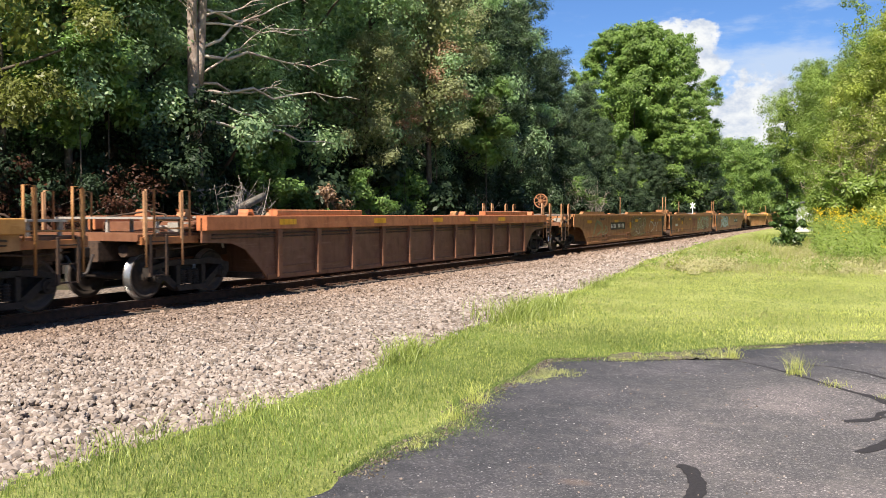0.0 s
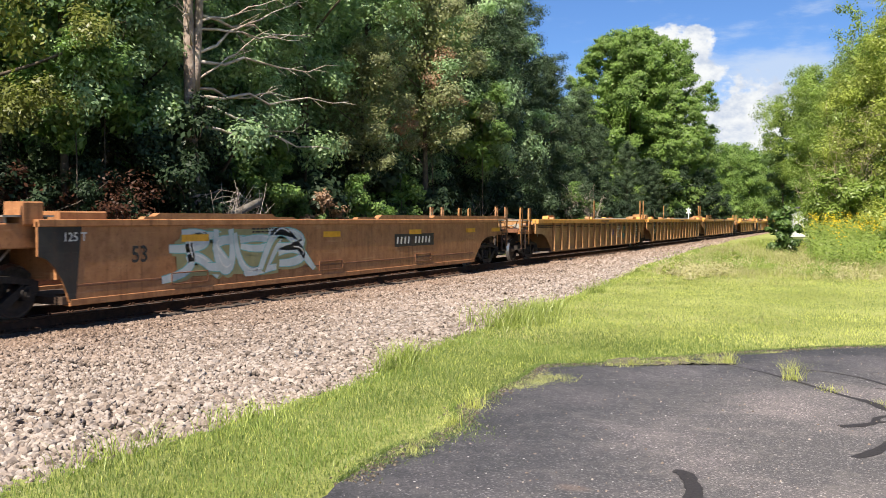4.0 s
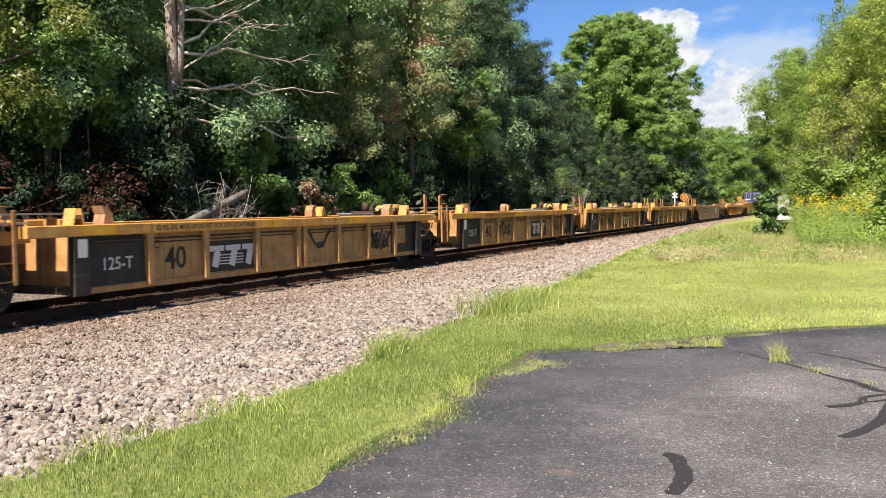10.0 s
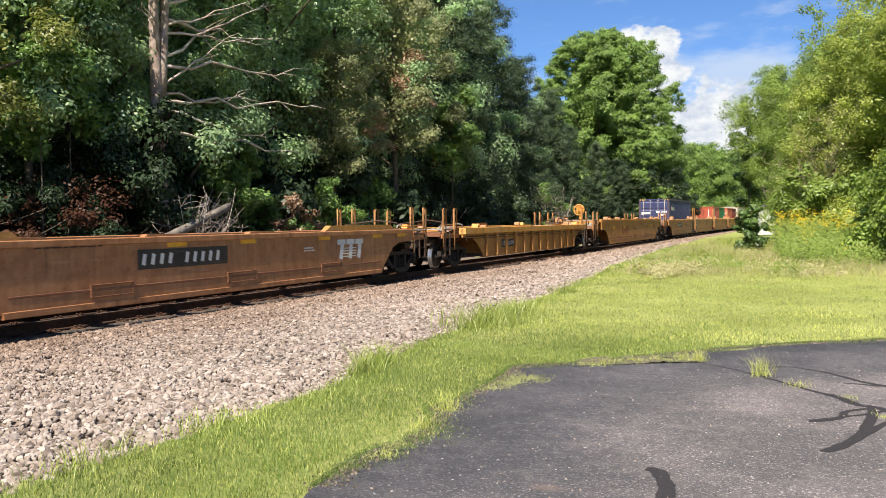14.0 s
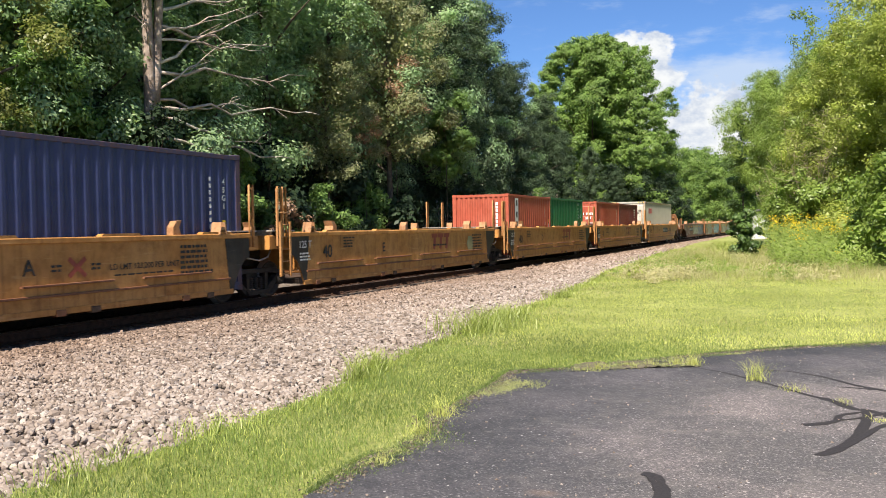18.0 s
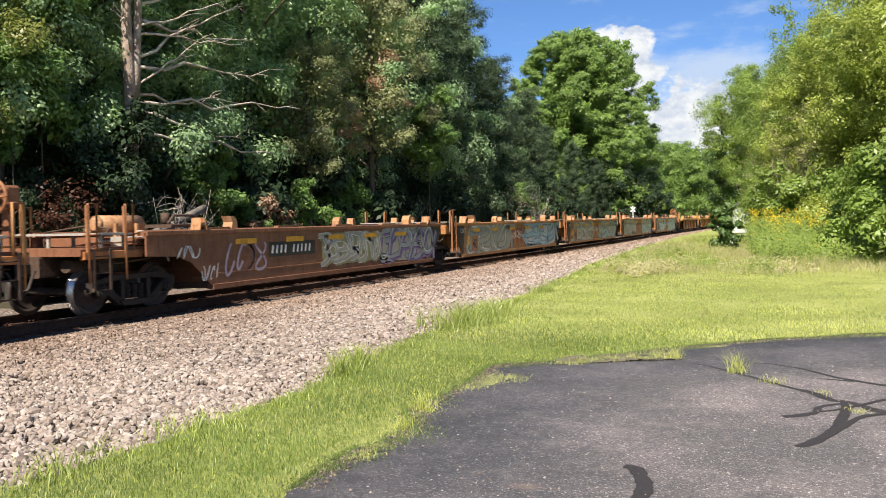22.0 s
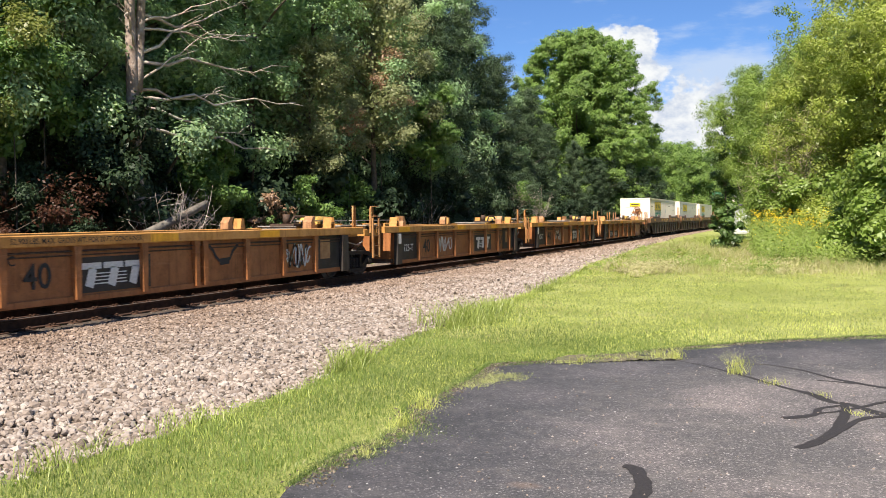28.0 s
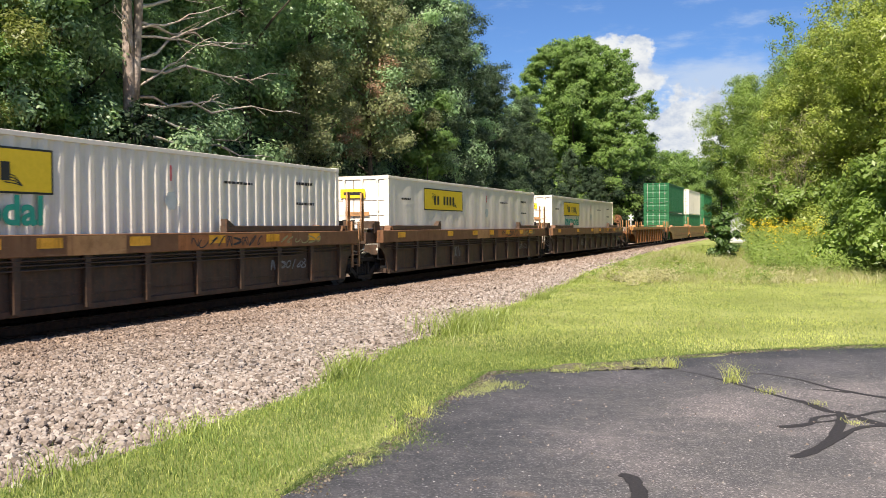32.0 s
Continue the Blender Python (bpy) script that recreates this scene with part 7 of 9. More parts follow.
def long_white(at, y_sign, word, pitch, label):
    c = container(at, 16.15, 2.896, Z0, BOX["white"], label, pitch=pitch, depth=0.045 if pitch < 1 else 0.012, smooth_door=True)
    front(c, Z0, 0.0, 2.35, 0.85, 0.28, M_SIGNY, "sign")
    front(c, Z0, 0.0, 2.35, 0.62, 0.09, M_SIGNK, "logo").location.y = -0.004
    front(c, Z0, 0.15, 1.72, 0.8, 0.12, PAINTS["ochre"], "notice")
    for q in range(3):
        front(c, Z0, 0.0 + 0.3 * q - 0.3, 1.52, 0.16, 0.05, M_LETTER_K, "code_mark")
    side_mark(c, y_sign, Z0 + 2.24, 3.68, 0.74, M_SIGNK, "sign_border")
    side_mark(c, y_sign, Z0 + 2.24, 3.60, 0.67, M_SIGNY, "sign", 1.2185)
    k = y_sign - 0.87
    for q in range(7):
        if q != 2:
            side_mark(c, k, Z0 + 2.22, 0.18, 0.30, M_SIGNK, "logo", 1.2205)
        k += 0.29
    bm = bmesh.new()
    for q in range(4):
        ribbon(bm, [(y_sign - 1.15, Z0 + 2.46 - 0.05 * q), (y_sign - 0.85, Z0 + 2.40 - 0.08 * q), (y_sign - 0.8, Z0 + 2.3 - 0.08 * q)], 0.018, 1.2205)
        ribbon(bm, [(y_sign + 0.85, Z0 + 2.2 - 0.05 * q), (y_sign + 1.05, Z0 + 2.15 - 0.04 * q), (y_sign + 1.2, Z0 + 2.0)], 0.018, 1.2205)
    part("logo_lines", bm, M_SIGNK, c)
    if word:
        lettering("Intermodal", 0.66, M_SIGNG, c, 1.2205, y_sign, Z0 + 1.58, 1.12, 0.03)
    bars(c, 1.2195, y_sign - 3.2, Z0 + 2.2, 0.9, 0.12, 1, M_LETTER_K, seed=500)
    bars(c, 1.2195, 11.6, Z0 + 2.3, 1.3, 0.1, 1, M_LETTER_K, seed=501)
    bars(c, 1.2195, 14.4, Z0 + 2.4, 0.9, 0.14, 1, M_LETTER_K, seed=502)
    bars(c, 1.2195, 14.4, Z0 + 1.9, 0.9, 0.12, 1, M_LETTER_K, seed=503)
    side_mark(c, 9.2, Z0 + 2.4, 0.05, 0.3, M_SIGNR, "code_mark")
    bm = bmesh.new()
    bm.faces.new([bm.verts.new((1.2185, 9.2 + 0.2 * math.cos(a * 1.047), Z0 + 1.85 + 0.2 * math.sin(a * 1.047))) for a in range(6)])
    part("notice", bm, GRAF["pale"], c)
    return c


long_white(554.12, 4.35, True, 0.34, "white fifty-three-foot container with yellow and green lettering")
long_white(573.45, 4.6, False, 1.2, "white fifty-three-foot container with a yellow side sign")
long_white(592.9, 4.3, True, 1.2, "white fifty-three-foot container with yellow and green signs")
for at, words, lower, upper in ((637.5, "green", "green", "green"), (655.0, "mixed", "green", "white"), (672.5, "mixed", "green", "green")):
    container(at, 12.19, 2.591, Z0, BOX[lower], "green lower container of a stacked pair", rods="pale")
    container(at, 12.19, 2.896, Z0 + 2.595, BOX[upper], f"{upper} upper container stacked on a green one", rods="pale")

# ---- plants ----
F_DARK = foliage("dark_leaves", (0.06, 0.1, 0.056), (0.3, 0.43, 0.225), (0.52, 0.62, 0.33), 0.36)
F_FIR = foliage("dark_needles", (0.02, 0.036, 0.017), (0.065, 0.1, 0.05), (0.14, 0.19, 0.095), 0.2, 0.25)
F_UNDER = foliage("edge_leaves", (0.055, 0.095, 0.03), (0.17, 0.27, 0.075), (0.3, 0.4, 0.12), 0.38, 0.3)
# Leaf colour lowered to stand for the canopy's shade on the understory.
F_SHADE = foliage("shade_darkened_leaves", (0.018, 0.03, 0.016), (0.034, 0.056, 0.028), (0.065, 0.098, 0.044), 0.2, 0.15)
F_MID = foliage("mid_green_leaves", (0.07, 0.12, 0.046), (0.29, 0.41, 0.2), (0.52, 0.62, 0.32), 0.36)
F_MAPLE = foliage("maple_leaves", (0.055, 0.1, 0.024), (0.185, 0.28, 0.066), (0.28, 0.36, 0.1), 0.3, 0.3)
F_LIGHT = foliage("yellow_green_leaves", (0.15, 0.185, 0.038), (0.34, 0.39, 0.085), (0.42, 0.45, 0.12), 0.42)
F_RIGHT = foliage("sunlit_green_leaves", (0.1, 0.15, 0.034), (0.24, 0.325, 0.072), (0.34, 0.4, 0.1), 0.4)
F_BROWN = foliage("browning_leaves", (0.08, 0.098, 0.045), (0.235, 0.255, 0.12), (0.34, 0.29, 0.17), 0.3, 0.28)
F_DEAD = foliage("dead_brown_leaves", (0.028, 0.012, 0.007), (0.06, 0.026, 0.015), (0.1, 0.045, 0.026), 0.12, 0.15)
F_RED = foliage("reddish_leaves", (0.20, 0.12, 0.07), (0.34, 0.21, 0.13), (0.42, 0.30, 0.18), 0.25)
F_GRASS = foliage("grass_blades", (0.07, 0.108, 0.024), (0.148, 0.21, 0.045), (0.32, 0.33, 0.12), 0.28)
F_LAWN = foliage("mown_grass", (0.325, 0.35, 0.092), (0.53, 0.54, 0.16), (0.6, 0.56, 0.25), 0.36)
F_STRAW = foliage("straw_grass", (0.24, 0.28, 0.085), (0.40, 0.41, 0.16), (0.56, 0.46, 0.28), 0.3)
F_SEED = foliage("seeding_grass", (0.22, 0.22, 0.09), (0.4, 0.36, 0.19), (0.55, 0.43, 0.3), 0.34)
F_MEADOW = foliage("meadow_blades", (0.15, 0.2, 0.045), (0.33, 0.38, 0.1), (0.46, 0.46, 0.17), 0.34)
F_WEED = foliage("weed_leaves", (0.085, 0.135, 0.03), (0.22, 0.29, 0.066), (0.33, 0.34, 0.11), 0.38, 0.25)
F_BUSH = foliage("bush_leaves", (0.035, 0.07, 0.022), (0.1, 0.165, 0.045), (0.2, 0.28, 0.08), 0.3)
F_EDGE = foliage("olive_leaves", (0.09, 0.105, 0.028), (0.24, 0.26, 0.07), (0.34, 0.34, 0.1), 0.42)
F_ROD = foliage("goldenrod_flowers", (0.5, 0.36, 0.012), (0.68, 0.48, 0.018), (0.74, 0.55, 0.04), 0.25, 0.2)


def leaves(centres, normals, size, r):
    """Kite-shaped folded leaves, one at each place, facing roughly along the normals."""
    n = len(centres)
    nv = normals + r.normal(0, 0.32, (n, 3))
    nv /= np.linalg.norm(nv, axis=1, keepdims=True) + 1e-9
    t = np.cross(nv, r.normal(0, 1, (n, 3)))
    t /= np.linalg.norm(t, axis=1, keepdims=True) + 1e-9
    b = np.cross(nv, t)
    s = size[:, None]
    V = np.stack([centres - t * s, centres + b * s * 0.55 - nv * s * 0.12, centres + t * s * 1.1 - nv * s * 0.25, centres - b * s * 0.55 - nv * s * 0.12], 1)
    return V.reshape(-1, 3), np.arange(4 * n).reshape(-1, 4)


def crown_mesh(name, mat, n_clump, per, height, radius, base, leaf, seed, shape="round", flat=0.8, clump=0.9):
    """A crown of boughs, each with several clumps of leaves on its outer side, and gaps between them."""
    r = np.random.default_rng(seed)
    nb = max(6, n_clump // 6)
    h = (np.arange(nb) + r.random(nb)) / nb
    z = base + (height - base) * h
    if shape == "round":
        rad = radius * np.sqrt(np.clip(1 - ((h - 0.42) / 0.6) ** 2, 0.02, 1))
    elif shape == "wall":
        rad = radius * np.clip(1.05 - 0.55 * h ** 2.2, 0.15, 1)
    elif shape == "beehive":
        rad = radius * np.sqrt(np.clip(1 - (np.clip(h - 0.15, 0, 1) / 0.87) ** 2, 0.02, 1))
    else:
        rad = radius * np.clip(1.02 - h, 0.06, 1) ** 0.75
    a = np.arange(nb) * 2.39996 + r.normal(0, 0.35, nb)
    lump = 1 + (0.05 if shape == "beehive" else 0.14) * np.sin(3 * a + 7 * h + seed) + 0.1 * np.sin(5 * a - 9 * h)
    q = np.where(r.random(nb) < (0.1 if shape == "beehive" else 0.25), r.uniform(0.3, 0.7, nb), r.uniform(0.82, 1.0, nb))
    B = np.stack([rad * lump * q * np.cos(a), rad * lump * q * np.sin(a), z], -1)
    br = clump * (1.9 if shape == "beehive" else 1.35) * r.uniform(0.65, 1.3, nb)
    out = np.stack([np.cos(a), np.sin(a), np.full(nb, 0.55)], -1)
    d = r.normal(0, 0.75, (nb, 6, 3)) + out[:, None]
    d /= np.linalg.norm(d, axis=2, keepdims=True)
    C = (B[:, None] + d * (br[:, None, None] * r.uniform(0.45, 1.0, (nb, 6, 1))) * np.array([1, 1, flat + 0.1])).reshape(-1, 3)
    face = d.reshape(-1, 3)
    n = len(C)
    cr = clump * r.uniform(0.4, 0.75, n)
    e = r.normal(0, 1, (n, per, 3))
    e /= np.linalg.norm(e, axis=2, keepdims=True)
    P = C[:, None] + e * cr[:, None, None] * r.uniform(0.15, 1.25, (n, per, 1)) ** 0.8 * np.array([1.15, 1.15, 0.75 if shape == "beehive" else 0.85])
    P[..., 2] = np.maximum(P[..., 2], 0.02)
    N = e * 0.75 + face[:, None] * 0.35 + np.array([0, -0.1, 0.4])
    P, N, size = P.reshape(-1, 3), N.reshape(-1, 3), leaf * r.uniform(0.55, 1.3, n * per)
    # larger shaded leaves fill the inside
    k = n * per // 4
    i = r.integers(0, nb, k)
    q2 = r.uniform(0.1, 0.62, (k, 1))
    inner = np.stack([rad[i] * np.cos(a[i]), rad[i] * np.sin(a[i]), z[i]], -1) * np.concatenate([q2, q2, np.ones((k, 1))], 1) + np.clip(r.normal(0, clump * 0.4, (k, 3)), -0.8 * clump, 0.8 * clump)
    inner[:, 2] = np.maximum(inner[:, 2], 0.05)
    P, N, size = np.concatenate([P, inner]), np.concatenate([N, r.normal(0, 1, (k, 3))]), np.concatenate([size, np.full(k, 1.7 * leaf)])
    V, F = leaves(P, N, size, r)
    return np_mesh(name, V, F, mat), r.permutation(C)


def limb(bm, p, q, r0, r1, bend, rnd, n=5, k=7):
    p, q = Vector(p), Vector(q)
    off = Vector((rnd.uniform(-1, 1), rnd.uniform(-1, 1), rnd.uniform(-0.3, 0.6))) * bend
    T = [i / n for i in range(n + 1)]
    tube(bm, [p.lerp(q, t) + off * math.sin(math.pi * t) for t in T], [r0 + (r1 - r0) * t for t in T], k)


def tree(name, label, mat, height, radius, base, n_clump, per, leaf, seed, shape="round", trunk_r=0.28, clump=0.9, flat=0.8, category="tree", n_limb=11):
    """A tree: a tapered trunk with limbs, and a crown of leaf clumps round their ends."""
    rnd = random.Random(seed)
    t = tagged(new(name, None), label, category)
    me, C = crown_mesh("crown", mat, n_clump, per, height, radius, base, leaf, seed, shape, flat, clump)
    bm = bmesh.new()
    limb(bm, (0, 0, -0.4), (rnd.uniform(-0.3, 0.3), rnd.uniform(-0.3, 0.3), height * 0.86), trunk_r, trunk_r * 0.14, 0.25, rnd, 8, 9)
    for k in range(min(n_limb, len(C))):
        c = Vector(C[k])
        zz = max(0.6, min(height * 0.75, c.z - 0.5 * math.hypot(c.x, c.y)))
        limb(bm, (0, 0, zz), c, trunk_r * (0.42 - 0.3 * zz / height), 0.015, 0.3, rnd, 4, 5)
    part("trunk", bm, M_BARK, t)
    put("crown", me, t)
    return t


def planted(t, x, y, turn=0.0, scale=1.0, z=None):
    zz = float(land_z(np.array(float(x)), np.array(float(y)))) if z is None else z
    t.matrix_basis = Matrix.LocRotScale((x, y, zz), Euler((0, 0, turn)), (scale, scale, scale))
    return t


def spread(proto, places):
    """Copies of a tree at (x, y, scale), each turned its own way."""
    rnd = random.Random(len(places))
    for k, (x, y, s) in enumerate(places):
        turn = rnd.uniform(0, 6.28)
        if k == 0:
            planted(proto, x, y, turn, s)
        else:
            c = copy_thing(proto, Matrix.Identity(4))
            planted(c, x, y, turn, s)


TX = TRACK_X
woods_a = tree("broadleaf_tree", "tall dark green broadleaf tree at the edge of the woods", F_DARK, 16.5, 3.9, 3.4, 228, 210, 0.07, 1, "wall", 0.3, 0.9)
woods_b = tree("broadleaf_tree", "dense mid-green broadleaf tree in the woods", F_MID, 15.5, 3.6, 3.6, 222, 210, 0.066, 2, "wall", 0.26, 0.85)
woods_c = tree("broadleaf_tree", "drooping broadleaf tree with browning leaves", F_BROWN, 12.5, 2.5, 5.6, 120, 190, 0.06, 3, "round", 0.2, 0.75)
woods_d = tree("broadleaf_tree", "tall green tree deep in the woods", F_DARK, 17.5, 4.2, 1.0, 150, 110, 0.115, 16, "wall", 0.3, 1.2)
spread(woods_a, [(TX - 10.8, 12.8, 0.75), (TX - 8.2, 23.6, 1.0), (TX - 8.0, 36.0, 1.0)])
edge_tree = tree("broadleaf_tree", "sunlit yellow-green tree at the edge of the woods", F_EDGE, 12.5, 1.7, 3.4, 96, 190, 0.05, 41, "round", 0.14, 0.6)
spread(edge_tree, [(TX - 6.6, 15.2, 1.12), (TX - 10.5, 8.6, 0.8)])
spread(woods_b, [(TX - 7.8, 20.0, 1.0), (TX - 7.5, 29.8, 1.05), (TX - 7.8, 42.2, 0.98)])
spread(woods_d, [(TX - 9.6, 49, 0.94), (TX - 10.5, 56, 0.88), (TX - 12.5, 73, 0.75), (TX - 13.0, 18, 1.1), (TX - 13.5, 31, 1.15), (TX - 13.5, 43, 1.05), (TX - 14.0, 54, 0.95), (TX - 13, 66, 0.85), (TX - 17.5, 25, 1.25), (TX - 18, 38, 1.15), (TX - 18.5, 50, 1.0), (TX - 13.2, 24.5, 1.2), (TX - 13.3, 37, 1.1), (TX - 13.8, 48.5, 1.0), (TX - 17.0, 31, 1.3), (TX - 17.0, 18, 1.3)])
spread(woods_c, [(TX - 5.3, 36.6, 0.96), (TX - 5.8, 31.8, 0.7)])
slender_tree = tree("broadleaf_tree", "slender green tree standing behind the dead tree", F_MID, 13.5, 1.9, 5.6, 108, 190, 0.062, 51, "round", 0.14, 0.65)
spread(slender_tree, [(TX - 7.0, 20.6, 1.0), (TX - 6.8, 25.6, 1.0), (TX - 6.7, 17.6, 1.05)])
leafy_bough = tree("broadleaf_tree", "slender tree with bright drooping compound leaves", F_UNDER, 8.0, 1.2, 4.4, 30, 170, 0.085, 45, "round", 0.045, 0.5, n_limb=9)
spread(leafy_bough, [(TX - 4.3, 41.0, 0.98), (TX - 4.9, 24.4, 0.52), (TX - 5.6, 16.7, 0.8), (TX - 5.6, 18.1, 0.95)])
vine = tree("understory_tree", "branch mass of withered reddish leaves on a tree", F_RED, 9.5, 0.9, 6.6, 24, 60, 0.045, 31, "round", 0.025, 0.45, n_limb=8)
spread(vine, [(TX - 4.8, 36.6, 1.0), (TX - 5.0, 33.8, 0.7)])
dark_conifer = tree("fir_tree", "dark blue-green feathery tree behind the track", F_FIR, 17.5, 4.4, 1.0, 330, 170, 0.066, 4, "cone", 0.25, 0.8, 0.75)
# Firs at y 83-89 are added, dark in place of the maple's lower shade.
spread(dark_conifer, [(TX - 9.6, 67, 0.8), (TX - 9.4, 75, 0.72), (TX - 7.2, 83, 0.5), (TX - 10.4, 84, 0.6), (TX - 13.6, 83, 0.66), (TX - 5.9, 89, 0.4), (TX - 9.8, 60, 0.98), (TX - 9.0, 53.0, 1.0), (TX - 8.2, 47, 0.95)])
maple = tree("maple_tree", "large round-crowned green maple beyond the track", F_MAPLE, 18.6, 7.5, 0.9, 2340, 110, 0.105, 5, "beehive", 0.45, 0.72, 0.75, n_limb=24)
spread(maple, [(-23.0, 99, 1.16)])
far_tree = tree("broadleaf_tree", "distant mid-green broadleaf tree", F_MAPLE, 15.0, 5.5, 0.5, 180, 90, 0.18, 6, "wall", 0.3, 1.4)
spread(far_tree, [(TX - 7.5, 112, 0.72), (TX - 15, 122, 0.85), (TX - 18, 70, 0.95), (TX - 22, 58, 1.05), (TX - 23, 44, 1.15), (TX - 23, 30, 1.25), (TX - 21, 21, 1.2), (TX - 17.5, 124, 0.95), (TX - 7, 125, 0.75), (TX - 8, 150, 0.8), (TX - 6, 172, 0.9), (TX - 2.5, 205, 1.0), (TX + 6, 190, 0.95), (TX + 4.8, 150, 0.9), (TX + 12, 170, 1.0), (TX + 14, 140, 0.9), (TX - 14, 160, 0.9), (TX - 12, 195, 1.1), (TX + 20, 150, 0.9), (TX + 3, 230, 1.1), (TX - 10, 230, 1.2), (TX + 14, 235, 1.2)])
right_a = tree("broadleaf_tree", "sunlit yellow-green tree with fine leaves", F_LIGHT, 11.0, 3.4, 0.4, 300, 150, 0.06, 7, "wall", 0.2, 0.8)
spread(right_a, [(3.2, 51.5, 1.1), (5.2, 46, 1.15), (8.0, 43, 1.2), (4.6, 57, 1.3), (8.5, 52, 1.35), (11.5, 45, 1.3), (0.9, 55.5, 0.9)])
right_b = tree("broadleaf_tree", "bright green tree beside the lot", F_RIGHT, 12.5, 3.7, 0.4, 366, 140, 0.066, 8, "round", 0.24, 0.9)
spread(right_b, [(0.3, 64, 0.95), (0.5, 70, 1.1), (3.5, 63, 1.1), (0.0, 57.5, 0.82), (14, 50, 1.2), (1.4, 58, 0.95)])
right_c = tree("broadleaf_tree", "leaning green tree with a high open crown beside the track", F_RIGHT, 12.8, 3.3, 4.6, 240, 150, 0.066, 18, "round", 0.2, 0.85)
spread(right_c, [(-3.4, 74, 1.0), (-2.2, 86, 0.95)])
column_tree = tree("broadleaf_tree", "narrow dark green tree wrapped in leaves to the ground", F_BUSH, 10.5, 0.95, 0.3, 96, 120, 0.08, 19, "wall", 0.12, 0.5)
planted(column_tree, -5.9, 78)
thin_tree = tree("young_tree", "thin young tree rising above the others", F_RIGHT, 15.0, 0.9, 8.0, 60, 34, 0.06, 32, "round", 0.07, 0.5)
spread(thin_tree, [(-0.6, 60, 1.0)])

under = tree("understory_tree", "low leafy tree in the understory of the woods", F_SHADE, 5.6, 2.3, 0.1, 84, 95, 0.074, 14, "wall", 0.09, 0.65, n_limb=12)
# Last four are added dark trees for the shaded hollows at the maple's foot.
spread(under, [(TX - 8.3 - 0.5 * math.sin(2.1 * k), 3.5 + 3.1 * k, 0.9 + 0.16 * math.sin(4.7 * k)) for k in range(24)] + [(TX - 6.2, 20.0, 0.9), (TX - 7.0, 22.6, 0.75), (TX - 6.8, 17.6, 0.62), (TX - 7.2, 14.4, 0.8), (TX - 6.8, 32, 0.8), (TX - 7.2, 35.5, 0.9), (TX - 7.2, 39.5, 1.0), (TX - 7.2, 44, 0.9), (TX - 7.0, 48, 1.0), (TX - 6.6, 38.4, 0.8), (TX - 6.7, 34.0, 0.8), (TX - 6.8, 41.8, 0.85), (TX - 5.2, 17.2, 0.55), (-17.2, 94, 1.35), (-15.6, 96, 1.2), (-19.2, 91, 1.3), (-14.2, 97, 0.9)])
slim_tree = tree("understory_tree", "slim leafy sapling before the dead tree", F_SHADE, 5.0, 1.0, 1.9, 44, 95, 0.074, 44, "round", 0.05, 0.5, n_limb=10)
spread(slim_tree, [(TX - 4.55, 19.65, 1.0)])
under_light = tree("understory_tree", "low bright leafy tree at the edge of the woods", F_UNDER, 5.0, 2.0, 0.4, 60, 120, 0.10, 15, "round", 0.08, 0.62, n_limb=12)
spread(under_light, [(TX - 5.6, 24.2, 0.8), (TX - 4.6, 25.6, 0.5), (TX - 4.4, 28.6, 0.62), (TX - 5.4, 34.5, 0.7), (TX - 5.9, 61.5, 0.8)])

shrub = tree("shrub", "leafy shrub at the foot of the woods, darkened for shade", F_SHADE, 2.6, 1.6, 0.1, 42, 120, 0.085, 9, "round", 0.05, 0.5, category="shrub", n_limb=8)
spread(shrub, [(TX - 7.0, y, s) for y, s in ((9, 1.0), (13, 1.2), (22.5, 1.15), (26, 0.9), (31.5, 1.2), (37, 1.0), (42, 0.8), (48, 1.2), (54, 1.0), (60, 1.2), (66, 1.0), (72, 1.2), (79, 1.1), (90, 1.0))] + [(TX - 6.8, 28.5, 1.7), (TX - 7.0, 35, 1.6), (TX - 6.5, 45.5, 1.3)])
dead_shrub = tree("shrub", "shrub with withered reddish-brown leaves", F_DEAD, 2.9, 1.8, 0.1, 42, 100, 0.05, 10, "round", 0.05, 0.55, category="shrub", n_limb=12)
spread(dead_shrub, [(TX - 6.1, 15.6, 1.0), (TX - 6.2, 17.6, 1.0), (TX - 6.2, 13.4, 0.9), (TX - 5.6, 19.2, 0.7)])
sprig = tree("shrub", "sapling with withered reddish leaves beside the log", F_RED, 2.7, 0.55, 1.1, 14, 60, 0.05, 46, "round", 0.03, 0.3, category="shrub", n_limb=8)
spread(sprig, [(TX - 4.0, 25.8, 1.0), (TX - 4.1, 26.8, 0.8)])
bush = tree("shrub", "round bushy green shrub standing in the grass", F_BUSH, 2.55, 0.62, 0.15, 66, 46, 0.1, 11, "round", 0.04, 0.3, category="shrub", n_limb=10)
spread(bush, [(-3.35, 46.0, 0.88)])
side_bush = tree("shrub", "bright green leafy shrub beside the lot", F_RIGHT, 3.2, 1.6, 0.1, 72, 110, 0.075, 12, "round", 0.05, 0.6, category="shrub", n_limb=8)
spread(side_bush, [(-0.4, 50.5, 1.15), (1.3, 50.2, 1.25), (3.4, 36.0, 1.35), (5.0, 34.5, 1.5), (2.8, 40.5, 1.1), (6.8, 32.5, 1.5), (4.2, 39, 1.4)])
weed_bush = tree("shrub", "small leafy weed clump in the grass", F_LIGHT, 0.75, 0.5, 0.03, 16, 60, 0.05, 13, "round", 0.02, 0.2, category="weed", n_limb=5)
